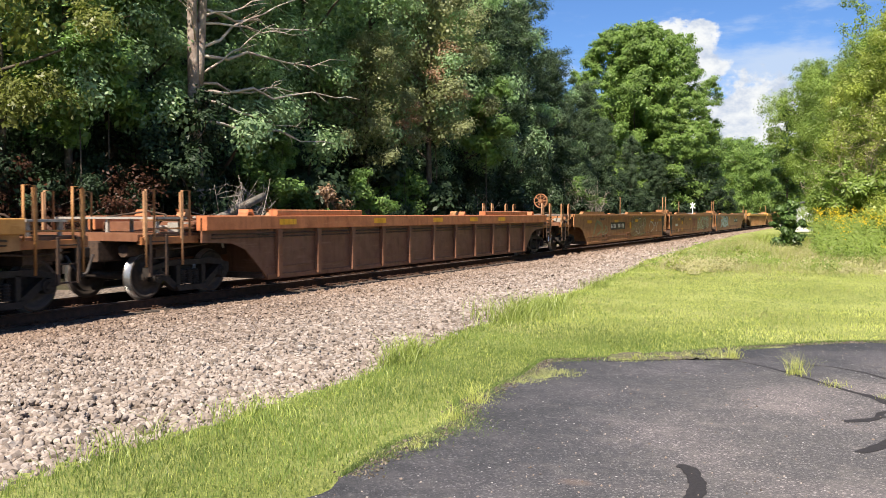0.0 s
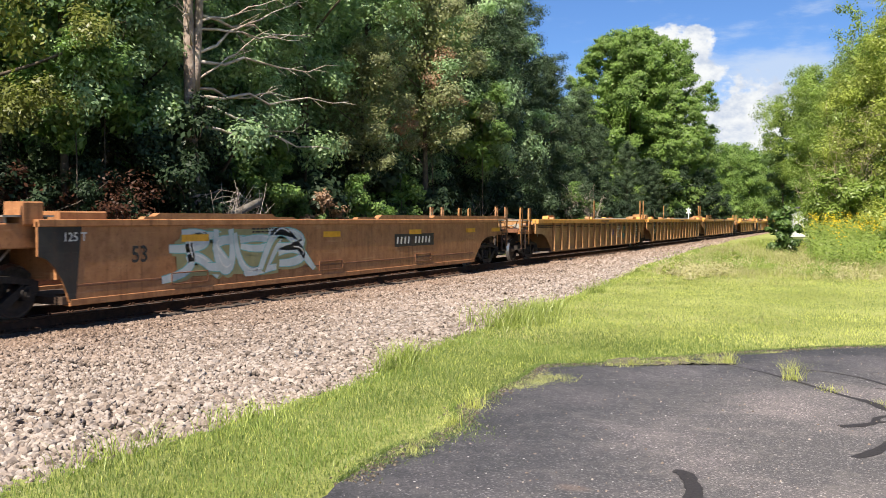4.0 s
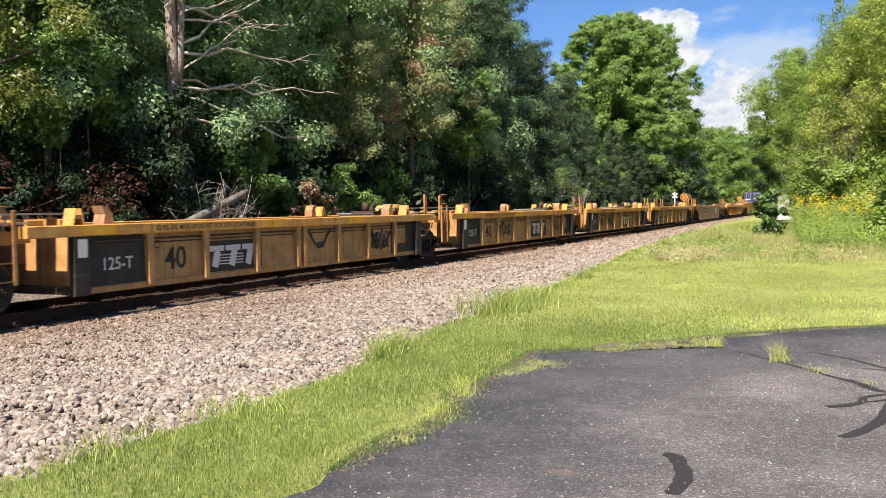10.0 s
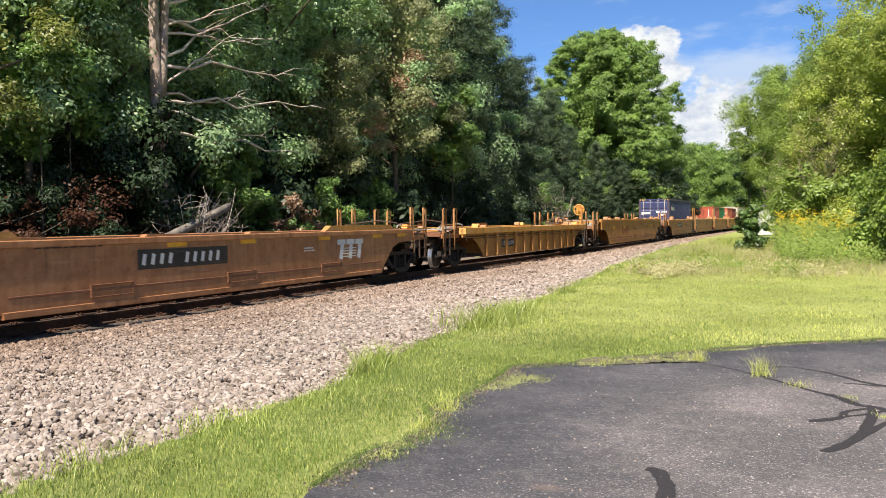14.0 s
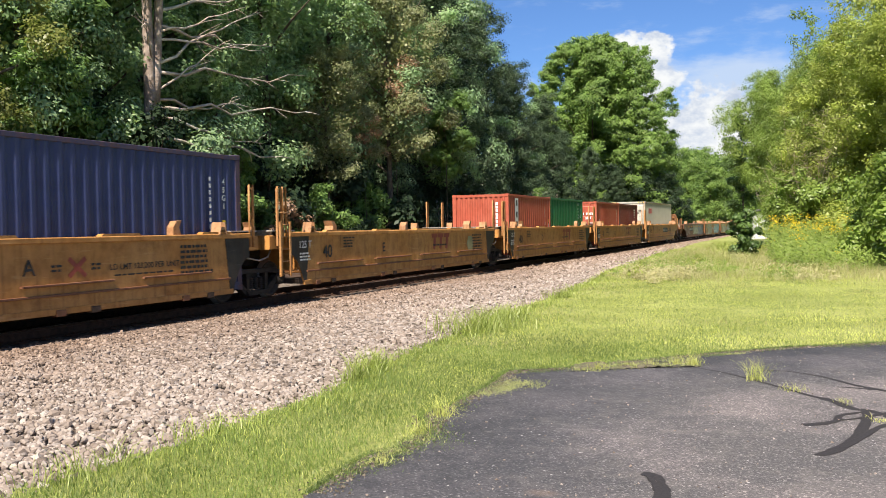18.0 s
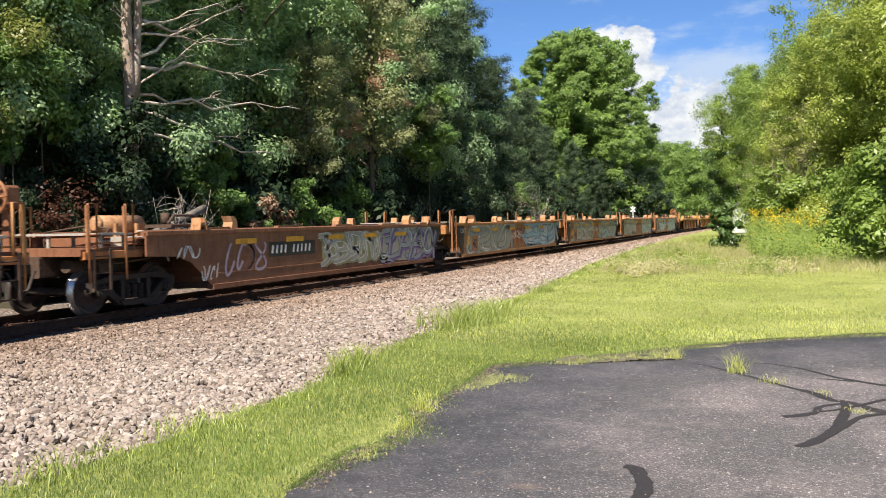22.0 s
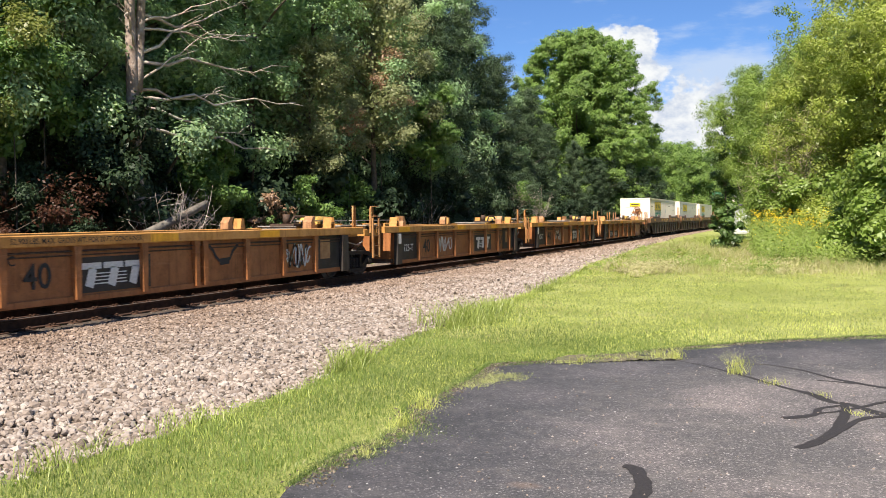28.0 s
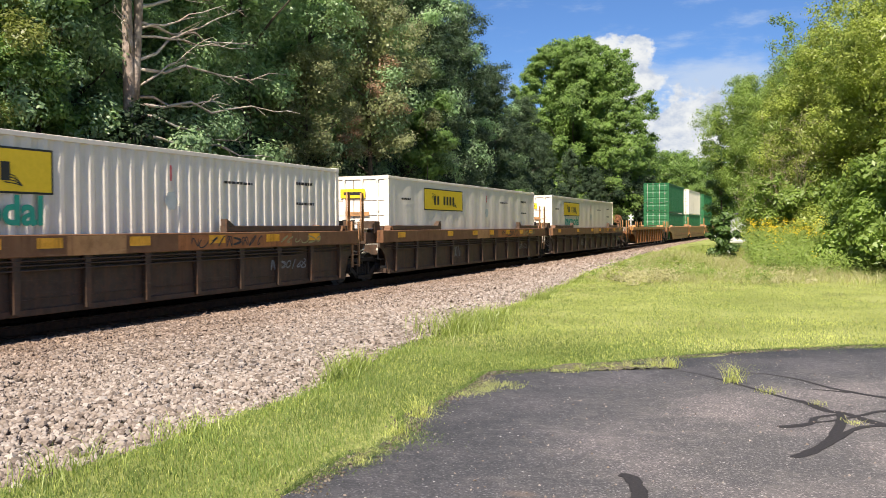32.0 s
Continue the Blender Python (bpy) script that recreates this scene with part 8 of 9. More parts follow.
spread(weed_bush, [(-5.6, 29.5, 0.4), (-6.1, 33.5, 0.4), (-4.7, 38.0, 0.5)])


def bare_tree(seed):
    """The dead standing tree: twin stems, pale bare limbs; y and z along the track and up."""
    rnd = random.Random(seed)
    t = tagged(new("dead_tree", None), "dead standing tree with two bleached stems and bare limbs", "dead tree")
    for p, q, r in (((0, 0.05, -0.2), (0.0, -0.2, 13.0), 0.25), ((0.0, 0.08, 5.6), (0.12, 0.42, 12.5), 0.15)):
        bm = bmesh.new()
        limb(bm, p, q, r, 0.08, 0.12, rnd, 9, 10)
        part("stem", bm, M_SNAG, t)
    specs = [(6.76, 9.4, 4.9), (7.46, 7.7, 3.7), (6.51, 7.4, 7.0), (5.49, 6.07, 6.8), (7.66, 8.9, 2.8), (6.0, 7.7, 2.1), (5.7, 5.93, 4.5), (6.95, 7.6, -1.5), (5.2, 4.75, 4.6), (4.6, 4.3, 6.2), (8.8, 11.2, 4.4), (9.2, 9.9, -1.6), (8.3, 10.4, 5.6), (10.3, 12.4, 3.6), (7.9, 8.2, 5.6)]
    for z0, z1, reach in specs:
        bm = bmesh.new()
        side = 1 if reach > 0 else -1
        p = Vector((0.1, 0.15 * side, z0))
        q = p + Vector((rnd.uniform(0.3, 1.2), reach, z1 - z0))
        k = 0.55 + 0.08 * abs(reach)
        way = [p]
        for i in range(1, 8):
            w = 0.04 * abs(reach) * math.sin(math.pi * i / 7)
            way.append(p.lerp(q, i / 7) + Vector((rnd.uniform(-w, w), 0, -0.2 * w + rnd.uniform(-w, w))))
        tube(bm, way, [0.054 * k * (1 - 0.12 * i) for i in range(8)], 6)
        for _ in range(5):
            u = rnd.uniform(0.3, 0.98)
            i = min(6, int(u * 7))
            c = way[i].lerp(way[i + 1], u * 7 - i)
            e = c + Vector((rnd.uniform(-0.3, 0.6), rnd.uniform(0.2, 1.0) * side, rnd.uniform(-0.6, 0.5))) * (1.5 - u)
            limb(bm, c, e, 0.017, 0.005, 0.12, rnd, 4, 4)
        part("branch", bm, M_DEADWOOD, t)
    return t


planted(bare_tree(3), TX - 4.7, 20.2, 0.0, 0.97)


def twigs(x, y, n, h, seed, label, mat=None):
    rnd = random.Random(seed)
    t = tagged(new("dead_brush", None), label, "dead brush")
    bm = bmesh.new()
    for _ in range(n):
        a, r = rnd.uniform(0, 6.28), rnd.uniform(0.3, 1.0) * h * 0.7
        p = Vector((rnd.uniform(-0.3, 0.3), rnd.uniform(-0.3, 0.3), 0))
        q = p + Vector((r * math.cos(a) * 0.6, r * math.sin(a), h * rnd.uniform(0.5, 1)))
        limb(bm, p, q, 0.016, 0.004, 0.12 * h, rnd, 6, 4)
        for _ in range(5):
            c = p.lerp(q, rnd.uniform(0.4, 0.9))
            limb(bm, c, c + Vector((rnd.uniform(-0.5, 0.5), rnd.uniform(-0.6, 0.6), rnd.uniform(-0.1, 0.5))) * (0.5 + 0.2 * h), 0.009, 0.003, 0.1 * h, rnd, 4, 3)
    part("twig", bm, mat or M_DEADWOOD, t)
    return planted(t, x, y)


twigs(TX - 3.9, 20.8, 46, 2.9, 21, "grey leafless brush at the foot of the woods")
twigs(TX - 5.2, 41.5, 14, 3.2, 22, "grey leafless brush at the foot of the woods")
M_BRUSH = grainy("pale_dry_twigs", (0.22, 0.17, 0.12), (0.42, 0.34, 0.25), 6, 0.9, 0.4, 0.02)
twigs(0.4, 52.0, 30, 8.0, 23, "tall bare pale brush among green trees", M_BRUSH)
twigs(-0.5, 52.3, 22, 7.4, 24, "tall bare pale brush among green trees", M_BRUSH)
twigs(TX - 5.2, 61, 40, 4.2, 25, "grey leafless brush at the foot of the woods")
# fallen log leaning out of the brush
M_LOG = grainy("grey_weathered_wood", (0.085, 0.075, 0.062), (0.22, 0.195, 0.165), 5, 0.9, 0.9, 0.04)
bm = bmesh.new()
limb(bm, (0, -5.2, 0.1), (0.2, 1.3, 2.3), 0.16, 0.11, 0.05, random.Random(5), 8, 10)
limb(bm, (0.2, 1.25, 2.25), (0.25, 1.55, 1.75), 0.03, 0.01, 0.02, random.Random(6), 3, 5)
log = tagged(put("fallen_log", mesh_of("fallen_log", bm, M_LOG)), "grey weathered log leaning out of the brush", "log")
planted(log, TX - 3.6, 20.3, 0, 1.0)


# ---- grass and weeds ----
def blades(x, y, z, h, w, lean, r):
    """Bent grass blades of three triangles' length, as strips."""
    n = len(x)
    a = r.uniform(0, 2 * np.pi, n)
    dx, dy = np.cos(a), np.sin(a)
    b = a + r.uniform(0.6, 2.5, n)
    lx, ly = np.cos(b) * lean * h, np.sin(b) * lean * h
    base = np.stack([x, y, z], -1)
    side = np.stack([dx * w / 2, dy * w / 2, np.zeros(n)], -1)
    mid = base + np.stack([lx * 0.3, ly * 0.3, h * 0.6], -1)
    tip = base + np.stack([lx, ly, h], -1)
    V = np.stack([base - side, base + side, mid + side * 0.8, mid - side * 0.8, tip], 1).reshape(-1, 3)
    k = np.arange(n)[:, None] * 5
    F = np.concatenate([k + np.array([[0, 1, 2]]), k + np.array([[0, 2, 3]]), k + np.array([[3, 2, 4]])])
    return V, F


def in_lot(x, y):
    P = np.array(ASPHALT)
    inside = np.zeros(len(x), bool)
    for (x0, y0), (x1, y1) in zip(P, np.roll(P, -1, 0)):
        cond = (y0 > y) != (y1 > y)
        inside ^= cond & (x < (x1 - x0) * (y - y0) / ((y1 - y0) if y1 != y0 else 1e-9) + x0)
    return inside


r = np.random.default_rng(11)


def lawn(n, y0, y1, x1, hlo, hhi, w, power=1.0):
    y = 3.0 + np.abs(y0 + (y1 - y0) * r.random(n) ** power + r.normal(0, 0.07 * (y1 - y0), n) - 3.0)
    e = gravel_edge(y)
    x = e - 0.15 + (x1 - e) * r.random(n)
    keep = ~in_lot(x, y) & ((x > e) | (r.random(n) < 0.3)) & (r.random(n) < (1.0 if x1 > 3 else np.clip((x1 - x) / 3.2, 0, 1)))
    x, y = x[keep], y[keep]
    patch = 0.4 + 0.5 * patchy(x, y, 1.3, 4) + 0.5 * patchy(x, y, 0.4, 5)
    h = r.uniform(hlo, hhi, len(x)) * np.clip(patch, 0.5, 1.6)
    return blades(x, y, land_z(x, y) - 0.005, h, np.full(len(x), w) * r.uniform(0.6, 1.3, len(x)), r.uniform(0.2, 0.9, len(x)), r)


gv, gf = joined([lawn(135000, 3.2, 13.0, 0.4, 0.025, 0.07, 0.0045), lawn(40000, 11.0, 30.0, 1.5, 0.03, 0.055, 0.007, 1.3)])
tagged(put("grass", np_mesh("grass", gv, gf, F_GRASS)), "short green lawn grass", "grass", kind="stuff")
gv, gf = joined([lawn(115000, 11.0, 32.0, 9.0, 0.02, 0.045, 0.0075, 1.3), lawn(13000, 3.4, 12.0, 0.4, 0.02, 0.06, 0.005), lawn(26000, 27, 50, 10.0, 0.03, 0.07, 0.013)])
tagged(put("mown_grass", np_mesh("mown_grass", gv, gf, F_LAWN)), "sunlit yellow-green mown lawn", "grass", kind="stuff")
# longer tufts and dry blades scattered through the lawn
n = 90000
y = 10.5 + 34 * r.random(n) ** 1.25
e = gravel_edge(y)
x = e + (9.0 - e) * r.random(n)
tuft = patchy(x, y, 1.1, 21) + 0.8 * patchy(x, y, 0.35, 22)
keep = ~in_lot(x, y) & (tuft + 0.15 * r.normal(0, 1, n) > 1.08)
x, y = x[keep], y[keep]
dry = patchy(x, y, 2.2, 23) + 0.25 * r.normal(0, 1, len(x)) > 0.52
for nm, pick, mat, words in (("lawn_tufts", ~dry, F_GRASS, "darker green tufts scattered through the lawn"), ("dry_grass", dry, F_SEED, "dry straw-coloured blades scattered through the lawn")):
    gv, gf = blades(x[pick], y[pick], land_z(x[pick], y[pick]) - 0.005, r.uniform(0.025, 0.07, pick.sum()), 0.004 + 0.0002 * y[pick], r.uniform(0.3, 1.4, pick.sum()), r)
    tagged(put(nm, np_mesh(nm, gv, gf, mat)), words, "grass", kind="stuff")
# crumbs of soil and stone along the broken edge
M_CRUMB = islands("soil_crumbs", [(0.0, (0.05, 0.04, 0.03)), (0.6, (0.13, 0.105, 0.075)), (1.0, (0.26, 0.22, 0.17))])
cx, cy = [], []
for (x0, y0), (x1, y1) in zip(ASPHALT[3:18], ASPHALT[4:19]):
    L = math.hypot(x1 - x0, y1 - y0)
    n = int(420 * min(L, 6))
    u = r.random(n)
    o = r.normal(0.03, 0.07, n)
    cx.append(x0 + (x1 - x0) * u + o * (y1 - y0) / L)
    cy.append(y0 + (y1 - y0) * u - o * (x1 - x0) / L)
cx, cy = np.concatenate(cx), np.concatenate(cy)
sv, sf = stones(cx, cy, np.where(in_lot(cx, cy), -0.128, -0.17), r.uniform(0.004, 0.016, len(cx)), OCT_V, OCT_F)
tagged(put("crumbs", np_mesh("crumbs", sv, sf, M_CRUMB)), "crumbs of tan soil along the broken asphalt edge", "soil", kind="stuff")
# low grass creeping over the broken edge of the asphalt
ex, ey = [], []
for (x0, y0), (x1, y1) in zip(ASPHALT[3:17], ASPHALT[4:18]):
    n = int(1300 * math.hypot(x1 - x0, y1 - y0))
    u = r.random(n)
    x, y = x0 + (x1 - x0) * u, y0 + (y1 - y0) * u
    w = 0.06 + 0.42 * patchy(x, y, 0.45, 8) ** 2
    L = math.hypot(x1 - x0, y1 - y0)
    o = -0.06 + w * np.abs(r.normal(0, 0.55, n))
    ex.append(x + o * (y1 - y0) / L)
    ey.append(y - o * (x1 - x0) / L)
ex, ey = np.concatenate(ex), np.concatenate(ey)
gv, gf = blades(ex, ey, np.full(len(ex), -0.135), r.uniform(0.008, 0.035, len(ex)), np.full(len(ex), 0.0042), r.uniform(0.5, 1.7, len(ex)), r)
tagged(put("edge_grass", np_mesh("edge_grass", gv, gf, F_GRASS)), "low grass and moss creeping over the asphalt edge", "grass", kind="stuff")
# tall tufts where the stones meet the grass
tv = []
for cx, cy, cr, n, h in ((-5.3, 14.2, 0.7, 650, 0.42), (-5.45, 15.8, 0.6, 350, 0.32), (-5.2, 9.9, 0.25, 260, 0.3), (-5.0, 9.2, 0.2, 160, 0.24), (-5.9, 21, 0.35, 150, 0.25), (-6.2, 23.5, 0.35, 90, 0.2), (-5.0, 5.0, 0.3, 160, 0.2), (-4.9, 6.3, 0.3, 160, 0.18), (-6.3, 28, 0.5, 140, 0.18), (-6.8, 36, 0.6, 140, 0.2), (-4.4, 52, 1.5, 700, 0.8), (-5.2, 58, 1.2, 500, 0.7)):
    x, y = cx + cr * r.normal(0, 0.5, n), cy + cr * 1.6 * r.normal(0, 0.5, n)
    tv.append(blades(x, y, land_z(x, y) - 0.01, h * r.uniform(0.25, 1.15, n), np.full(n, 0.006 + 0.0003 * cy), r.uniform(0.3, 1.5, n), r))
y = r.uniform(3.2, 60, 6000)
x = gravel_edge(y) + r.normal(0.18, 0.13, 6000)
tv.append(blades(x, y, land_z(x, y), r.uniform(0.03, 0.12, 6000), 0.005 + 0.0004 * y, r.uniform(0.3, 1.1, 6000), r))
gv, gf = joined(tv)
tagged(put("tall_grass", np_mesh("tall_grass", gv, gf, F_MEADOW)), "tall tufts of grass along the edge of the stones", "grass", kind="stuff")
# rough meadow on the bank
n = 95000
y = 24 + 40 * r.random(n) ** 1.35
e = gravel_edge(y)
x = e + (9.5 - e) * r.random(n)
d = 4 * patchy(x, y, 3.0, 6) - 2
keep = (y > 26.5 + 1.2 * d - 0.1 * (x + 2) + 1.6 * np.abs(r.normal(0, 1, n))) & (x > e + 0.6 + 0.03 * (y - 25))
x, y = x[keep], y[keep]
hm = r.uniform(0.08, 0.4, len(x)) * np.clip((y - 18) / 18, 0.4, 1.2) * (0.5 + 1.1 * patchy(x, y, 1.5, 12))
straw = r.random(len(x)) < np.clip(1.5 * patchy(x, y, 2.4, 9) - 0.1, 0.1, 0.9)
for nm, pick, mat, words in (("meadow_grass", straw, F_SEED, "rough meadow grass with dull pinkish seed heads on the bank"), ("green_meadow", ~straw, F_MEADOW, "long yellow-green meadow grass on the bank")):
    gv, gf = blades(x[pick], y[pick], land_z(x[pick], y[pick]), hm[pick], np.full(pick.sum(), 0.009), r.uniform(0.3, 1.5, pick.sum()), r)
    tagged(put(nm, np_mesh(nm, gv, gf, mat)), words, "grass", kind="stuff")
# leafy clumps among the meadow grass
n = 420
y = 26.5 + 24 * r.random(n) ** 1.2
e = gravel_edge(y)
x = e + 0.5 + (4.5 - e) * r.random(n) ** 1.3
keep = patchy(x, y, 2.0, 14) > 0.42
x, y = x[keep], y[keep]
tall = r.uniform(0.15, 0.5, len(x))
kinds = patchy(x, y, 2.6, 15) > 0.5
for nm, pick, mat, words in (("meadow_weeds", kinds, F_WEED, "leafy green weed clumps in the rough meadow"), ("seeding_weeds", ~kinds, F_SEED, "dull pinkish seeding weed clumps in the rough meadow")):
    k = 70
    cx, cy, ch = np.repeat(x[pick], k), np.repeat(y[pick], k), np.repeat(tall[pick], k)
    cx, cy = cx + r.normal(0, 0.55, len(cx)) * ch, cy + r.normal(0, 0.55, len(cy)) * ch
    cz = land_z(cx, cy) + ch * r.uniform(0.1, 1.0, len(cx))
    lv, lf = leaves(np.stack([cx, cy, cz], -1), np.tile([[0.1, -0.4, 0.7]], (len(cx), 1)) + r.normal(0, 0.3, (len(cx), 3)), r.uniform(0.02, 0.045, len(cx)), r)
    tagged(put(nm, np_mesh(nm, lv, lf, mat)), words, "weeds", kind="stuff")
# blooming weeds on the bank
n = 1500
y = 33 + 18 * r.random(n)
x = -2.2 + (y - 33) * 0.0 + 7.0 * r.random(n)
keep = (x > -2.8 + (46 - y) * 0.14) & ((x - 1.0) ** 2 / 16 + (y - 43) ** 2 / 70 < 1.1)
x, y = x[keep], y[keep]
hgt = r.uniform(0.5, 1.15, len(x)) + 0.95 * np.clip((y - 38) / 7, 0, 1)
gv, gf = blades(x, y, land_z(x, y), hgt, np.full(len(x), 0.012), r.uniform(0.05, 0.3, len(x)), r)
tagged(put("weed_stalks", np_mesh("weed_stalks", gv, gf, F_WEED)), "upright green weed stalks on the bank", "weeds", kind="stuff")
lx, ly = np.repeat(x, 16) + r.normal(0, 0.1, 16 * len(x)), np.repeat(y, 16) + r.normal(0, 0.1, 16 * len(x))
lz = land_z(lx, ly) + np.repeat(hgt, 16) * r.uniform(0.15, 0.95, 16 * len(x))
lv, lf = leaves(np.stack([lx, ly, lz], -1), np.tile([[0.2, -0.5, 0.8]], (len(lx), 1)), np.full(len(lx), 0.055), r)
tagged(put("weeds", np_mesh("weeds", lv, lf, F_WEED)), "waist-high leafy green weeds on the bank", "weeds", kind="stuff")
sel = r.random(len(x)) < np.where((patchy(x, y, 1.3, 31) > 0.55) & (y > 41), 0.6, 0.03)
fx, fy = np.repeat(x[sel], 14) + r.normal(0, 0.09, 14 * sel.sum()), np.repeat(y[sel], 14) + r.normal(0, 0.09, 14 * sel.sum())
fz = land_z(fx, fy) + np.repeat(hgt[sel], 14) + r.normal(0.0, 0.09, len(fx))
fv, ff = leaves(np.stack([fx, fy, fz], -1), np.tile([[0, -0.4, 0.9]], (len(fx), 1)), np.full(len(fx), 0.032), r)
tagged(put("goldenrod", np_mesh("goldenrod", fv, ff, F_ROD)), "yellow goldenrod flower heads above the weeds", "wildflowers", kind="stuff")
# single weeds rooted in the asphalt
for wx, wy, n, h in ((-0.64, 10.03, 130, 0.24), (-1.39, 10.89, 110, 0.17), (-1.6, 10.95, 70, 0.13), (-0.21, 9.49, 60, 0.08), (-0.3, 9.58, 40, 0.07), (0.19, 9.02, 40, 0.06), (0.46, 8.28, 60, 0.05), (-1.85, 10.7, 70, 0.1), (-2.1, 10.55, 60, 0.09), (-2.4, 10.3, 70, 0.1), (-3.14, 7.3, 120, 0.2), (-3.06, 6.62, 110, 0.13), (-2.95, 5.74, 50, 0.08)):
    x, y = r.normal(0, 0.05, n), r.normal(0, 0.06, n)
    bv, bf = blades(x, y, np.zeros(n) - 0.01, h * r.uniform(0.25, 1.15, n), np.full(n, 0.0036), r.uniform(0.4, 1.7, n), r)
    w = tagged(put("weed", np_mesh("weed", bv, bf, F_LAWN)), "grassy green weed growing out of a crack in the asphalt", "weed", "weeds in the asphalt")
    w.matrix_basis = pose(wx, wy, -0.128)
# flat mossy patches along the broken edge
for mx, my, n, s in ((-3.0, 6.43, 420, 0.15), (-2.96, 5.7, 300, 0.12), (-3.0, 6.03, 260, 0.12), (-2.9, 9.08, 420, 0.2), (-3.02, 8.73, 240, 0.14), (-3.16, 8.42, 300, 0.16), (-3.1, 5.36, 160, 0.1), (-1.7, 11.1, 220, 0.25), (-2.2, 10.5, 200, 0.18), (-1.75, 10.75, 260, 0.16), (-2.0, 10.6, 220, 0.14), (-2.45, 10.25, 240, 0.15), (-1.5, 10.9, 200, 0.14), (-2.6, 10.15, 160, 0.12)):
    x, y = r.normal(0, s * 0.6, n), r.normal(0, s * 0.6, n)
    bv, bf = blades(x, y, np.zeros(n) - 0.004, r.uniform(0.006, 0.026, n), np.full(n, 0.007), r.uniform(0.5, 1.6, n), r)
    w = tagged(put("weed", np_mesh("weed", bv, bf, F_STRAW)), "low yellow-green moss and grass on the asphalt edge", "moss", kind="stuff")
    w.matrix_basis = pose(mx, my, -0.128)
# tongues of moss and creeping grass over the edge of the lot
tv, tw = [], []
for (x0, y0), (x1, y1) in zip(ASPHALT[3:17], ASPHALT[4:18]):
    L = math.hypot(x1 - x0, y1 - y0)
    for _ in range(max(1, int(2.2 * min(L, 8)))):
        u, inn, s = r.random(), r.uniform(0.0, 0.22), r.uniform(0.06, 0.17)
        n = int(3600 * s)
        a, o = r.normal(0, 1.5 * s, n), inn + r.normal(0, 0.5 * s, n)
        x = x0 + (x1 - x0) * u + ((x1 - x0) * a + (y1 - y0) * o) / L
        y = y0 + (y1 - y0) * u + ((y1 - y0) * a - (x1 - x0) * o) / L
        (tv if r.random() < 0.55 else tw).append(blades(x, y, np.full(n, -0.132), r.uniform(0.004, 0.018, n), np.full(n, 0.006), r.uniform(0.6, 1.8, n), r))
for nm, bl, mat, words in (("creeping_grass", tv, F_GRASS, "creeping green grass over the edge of the asphalt"), ("edge_moss", tw, F_STRAW, "yellow-green moss along the edge of the asphalt")):
    gv, gf = joined(bl)
    tagged(put(nm, np_mesh(nm, gv, gf, mat)), words, "grass", kind="stuff")
# pale grit on the asphalt
n = 900
x, y = r.uniform(-3, 5, n), 4.2 + 9 * r.random(n) ** 1.4
ok = in_lot(x, y)
gx_, gy_ = x[ok], y[ok]
sv, sf = stones(gx_, gy_, np.full(len(gx_), -0.127), r.uniform(0.004, 0.012, len(gx_)), OCT_V, OCT_F)
tagged(put("grit", np_mesh("grit", sv, sf, M_STONE)), "scattered pale grit on the asphalt", "grit", kind="stuff")

# ---- far things ----
M_POST = grainy("signal_white_paint", (0.6, 0.6, 0.58), (0.75, 0.75, 0.73), 12, 0.5, 0.1)
M_GREY = grainy("grey_siding", (0.35, 0.36, 0.37), (0.5, 0.5, 0.5), 5, 0.7, 0.2)
M_ROOF = grainy("dark_shingles", (0.05, 0.05, 0.055), (0.1, 0.1, 0.1), 9, 0.85, 0.4)


def crossing_signal(x, y):
    t = tagged(new("crossing_signal", None), "white railway crossing signal with crossbuck and lamps", "crossing signal")
    bm = bmesh.new()
    cyl(bm, (0, 0, -0.1), (0, 0, 4.1), 0.06, 10)
    cyl(bm, (0, 0, -0.1), (0, 0, 0.3), 0.16, 10)
    part("post", bm, M_POST, t)
    for a in (45, -45):
        bm = bmesh.new()
        box(bm, -0.46, 0.46, -0.015, 0.015, -0.07, 0.07)
        part("crossbuck_blade", bm, M_WHITE, t, m=pose(0, -0.1 - 0.02 * (a > 0), 3.6, 0, a, 0))
    for s in (-0.4, 0.4):
        bm = bmesh.new()
        cyl(bm, (s, -0.1, 2.55), (s, -0.06, 2.55), 0.26, 16)
        cyl(bm, (s, -0.28, 2.55), (s, -0.1, 2.55), 0.13, 12)
        part("lamp", bm, M_BLACK, t)
    bm = bmesh.new()
    cyl(bm, (-0.5, 0, 2.55), (0.5, 0, 2.55), 0.04, 8)
    part("crossarm", bm, M_POST, t)
    t.matrix_basis = pose(x, y, -0.2, 0, 0, 12) @ Matrix.Scale(0.72, 4)


crossing_signal(TX - 2.7, 90)


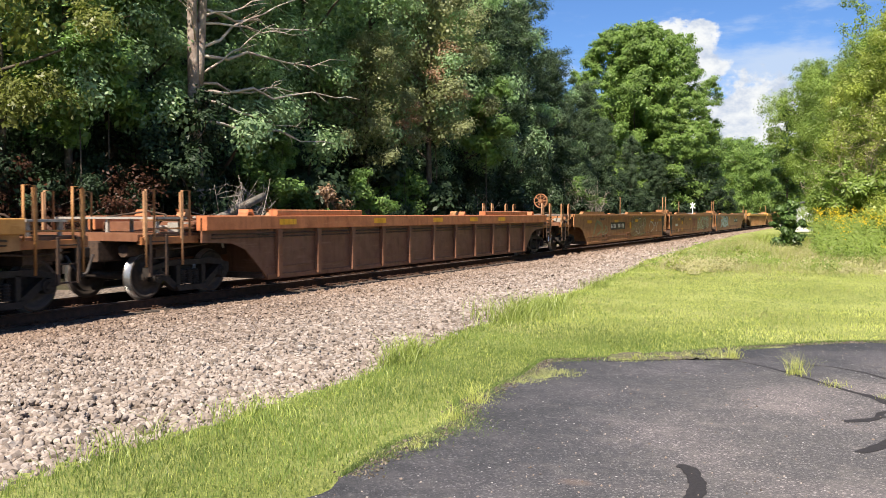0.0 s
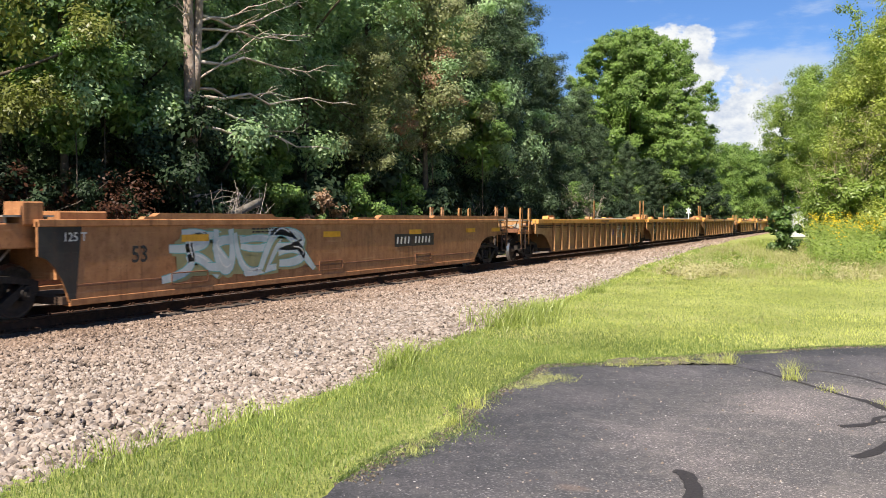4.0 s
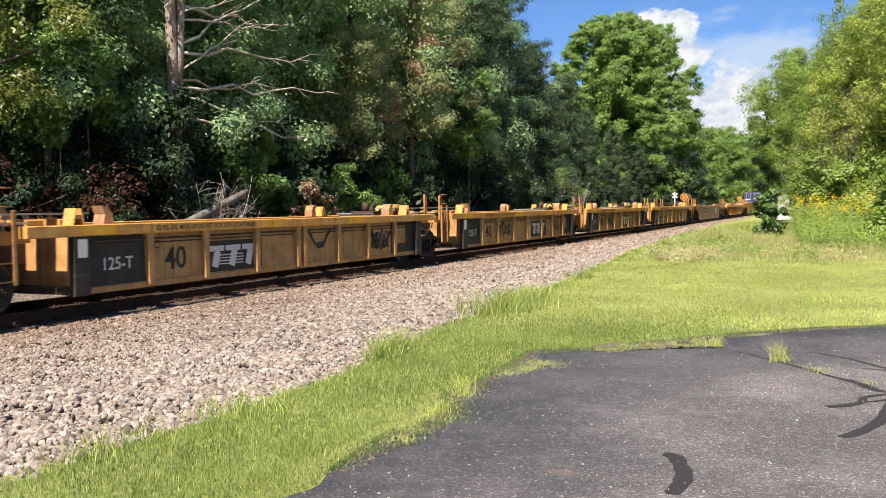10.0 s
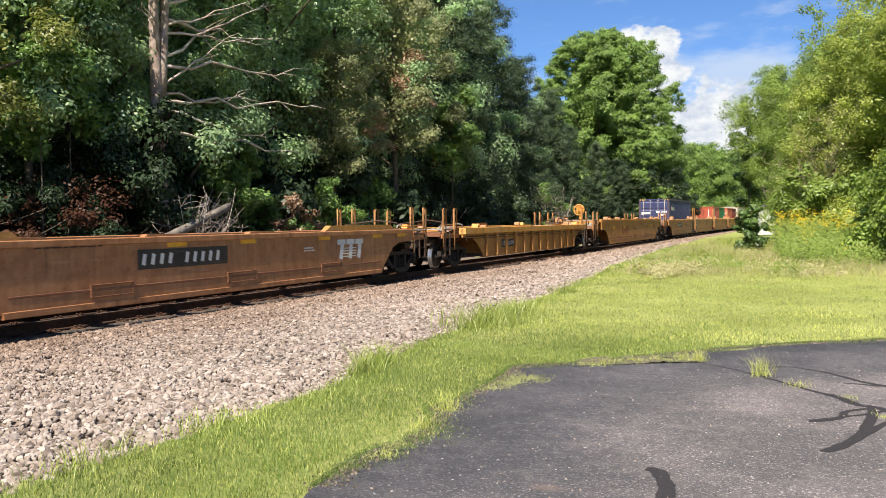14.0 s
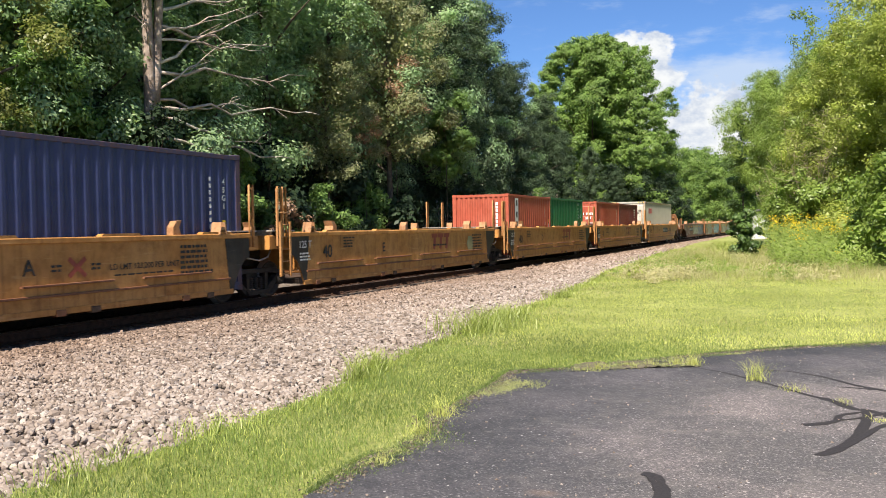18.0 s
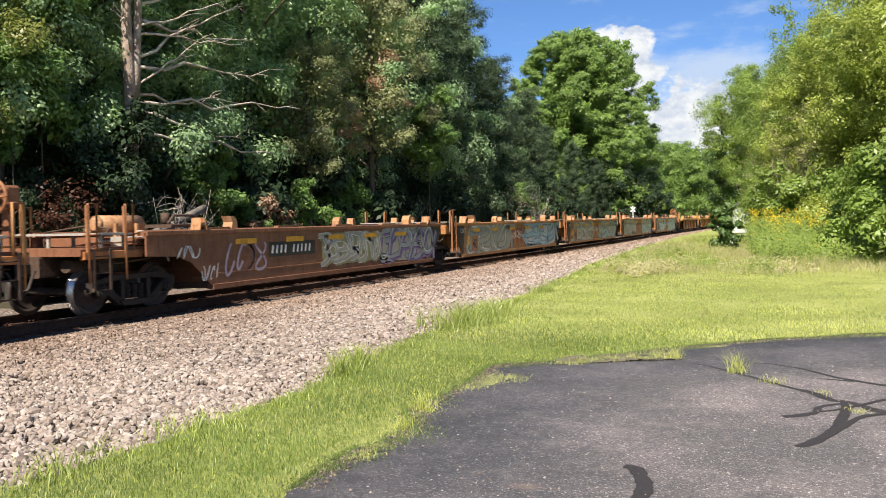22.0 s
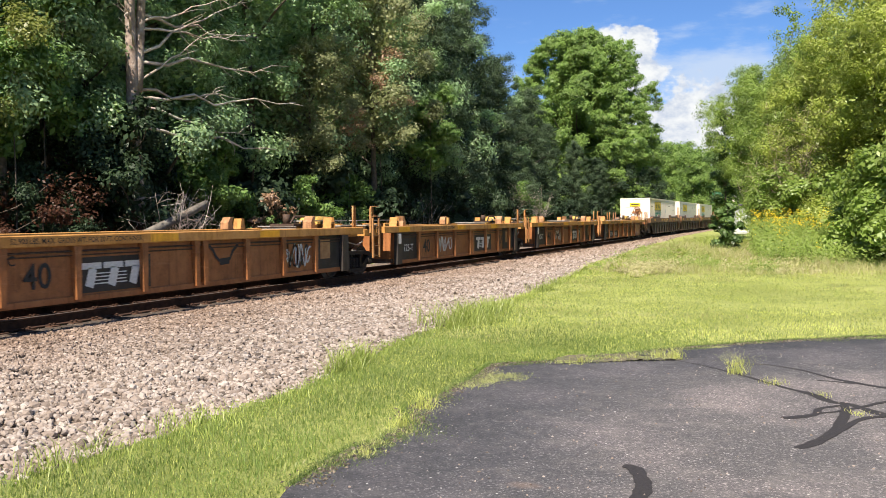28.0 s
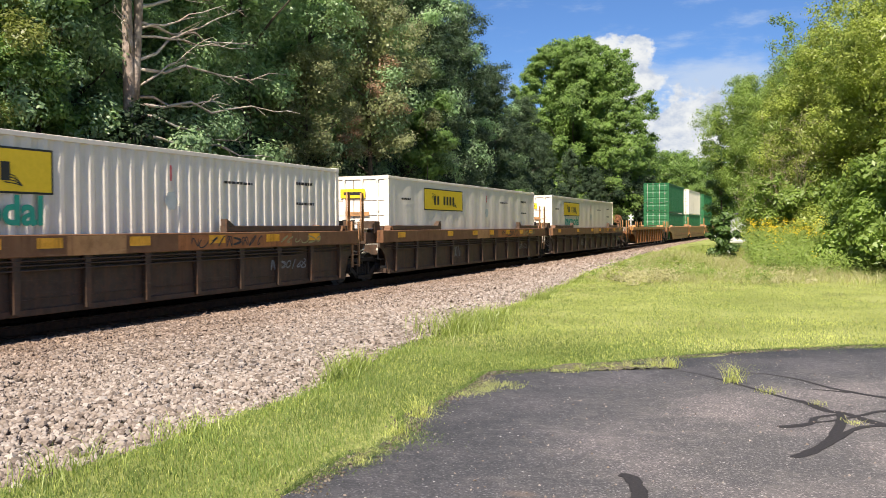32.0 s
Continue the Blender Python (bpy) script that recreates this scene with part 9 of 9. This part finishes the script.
def hut(x, y, w, d, h, wall, roof, label, turn=0, name="shed"):
    t = tagged(new(name, None), label, "building")
    bm = bmesh.new()
    box(bm, -w / 2, w / 2, -d / 2, d / 2, -0.3, h)
    part("wall", bm, wall, t)
    for s in (1, -1):
        bm = bmesh.new()
        a = [bm.verts.new(p) for p in ((s * (w / 2 + 0.3), -d / 2 - 0.3, h - 0.1), (s * (w / 2 + 0.3), d / 2 + 0.3, h - 0.1), (0, d / 2 + 0.3, h + w * 0.22), (0, -d / 2 - 0.3, h + w * 0.22))]
        f = bm.faces.new(a)
        e = bmesh.ops.extrude_face_region(bm, geom=[f])
        bmesh.ops.translate(bm, verts=[v for v in e["geom"] if isinstance(v, bmesh.types.BMVert)], vec=(0, 0, 0.1))
        part("roof", bm, roof, t)
    bm = bmesh.new()
    slab(bm, [(-d / 2 + 0.001, h), (d / 2 - 0.001, h), (d / 2 - 0.001, h + 0.01), (-d / 2 + 0.001, h + 0.01)], -0.1, 0.1)
    part("ridge_beam", bm, wall, t)
    bm = bmesh.new()
    box(bm, -0.5, 0.5, -d / 2 - 0.03, -d / 2, 0, 2.0)
    part("door", bm, M_POST, t)
    t.matrix_basis = pose(x, y, -0.1, 0, 0, turn)


hut(-5.9, 100, 1.9, 3.0, 2.5, M_GREY, M_ROOF, "small grey shed with a dark roof beside the track", 12)
hut(TX - 7.0, 95, 2.2, 2.0, 2.3, M_BLACK, M_ROOF, "dark equipment hut at the crossing", 0)


# ---- what moves ----
RUN = [(0, 0.0), (2, -33.64), (4, -67.34), (6, -101.12), (8, -134.99), (10, -168.95), (12, -203.0), (14, -237.18), (16, -271.55), (18, -306.06), (20, -340.66), (22, -375.36), (24, -410.21), (26, -445.04), (28, -479.71), (30, -514.3), (32, -548.9)]


def run_at(t):
    return float(np.interp(t, [a for a, _ in RUN], [b for _, b in RUN]))


def motions():
    """The train runs along the straight track; its wheels turn while they are in sight."""
    for thing, at in MOVING:
        walk(thing, [(t, pose(TRACK_X, at + d, 0)) for t, d in RUN])
    for wheelset, at, side in TURNING:
        rows = []
        for f in range(0, 32 * 30 + 1):
            t = f / 30
            s = at + run_at(t)
            if 2 < s < 45:
                rows.append((t, pose(0, side, 0.42, math.degrees(s / 0.42) % 360, 0, 0)))
        if not rows:
            continue
        first, last = rows[0], rows[-1]
        if first[0] > 0:
            rows.insert(0, (0.0, first[1]))
        if last[0] < 32:
            rows.append((32.0, last[1]))
        walk(wheelset, rows)


motions()
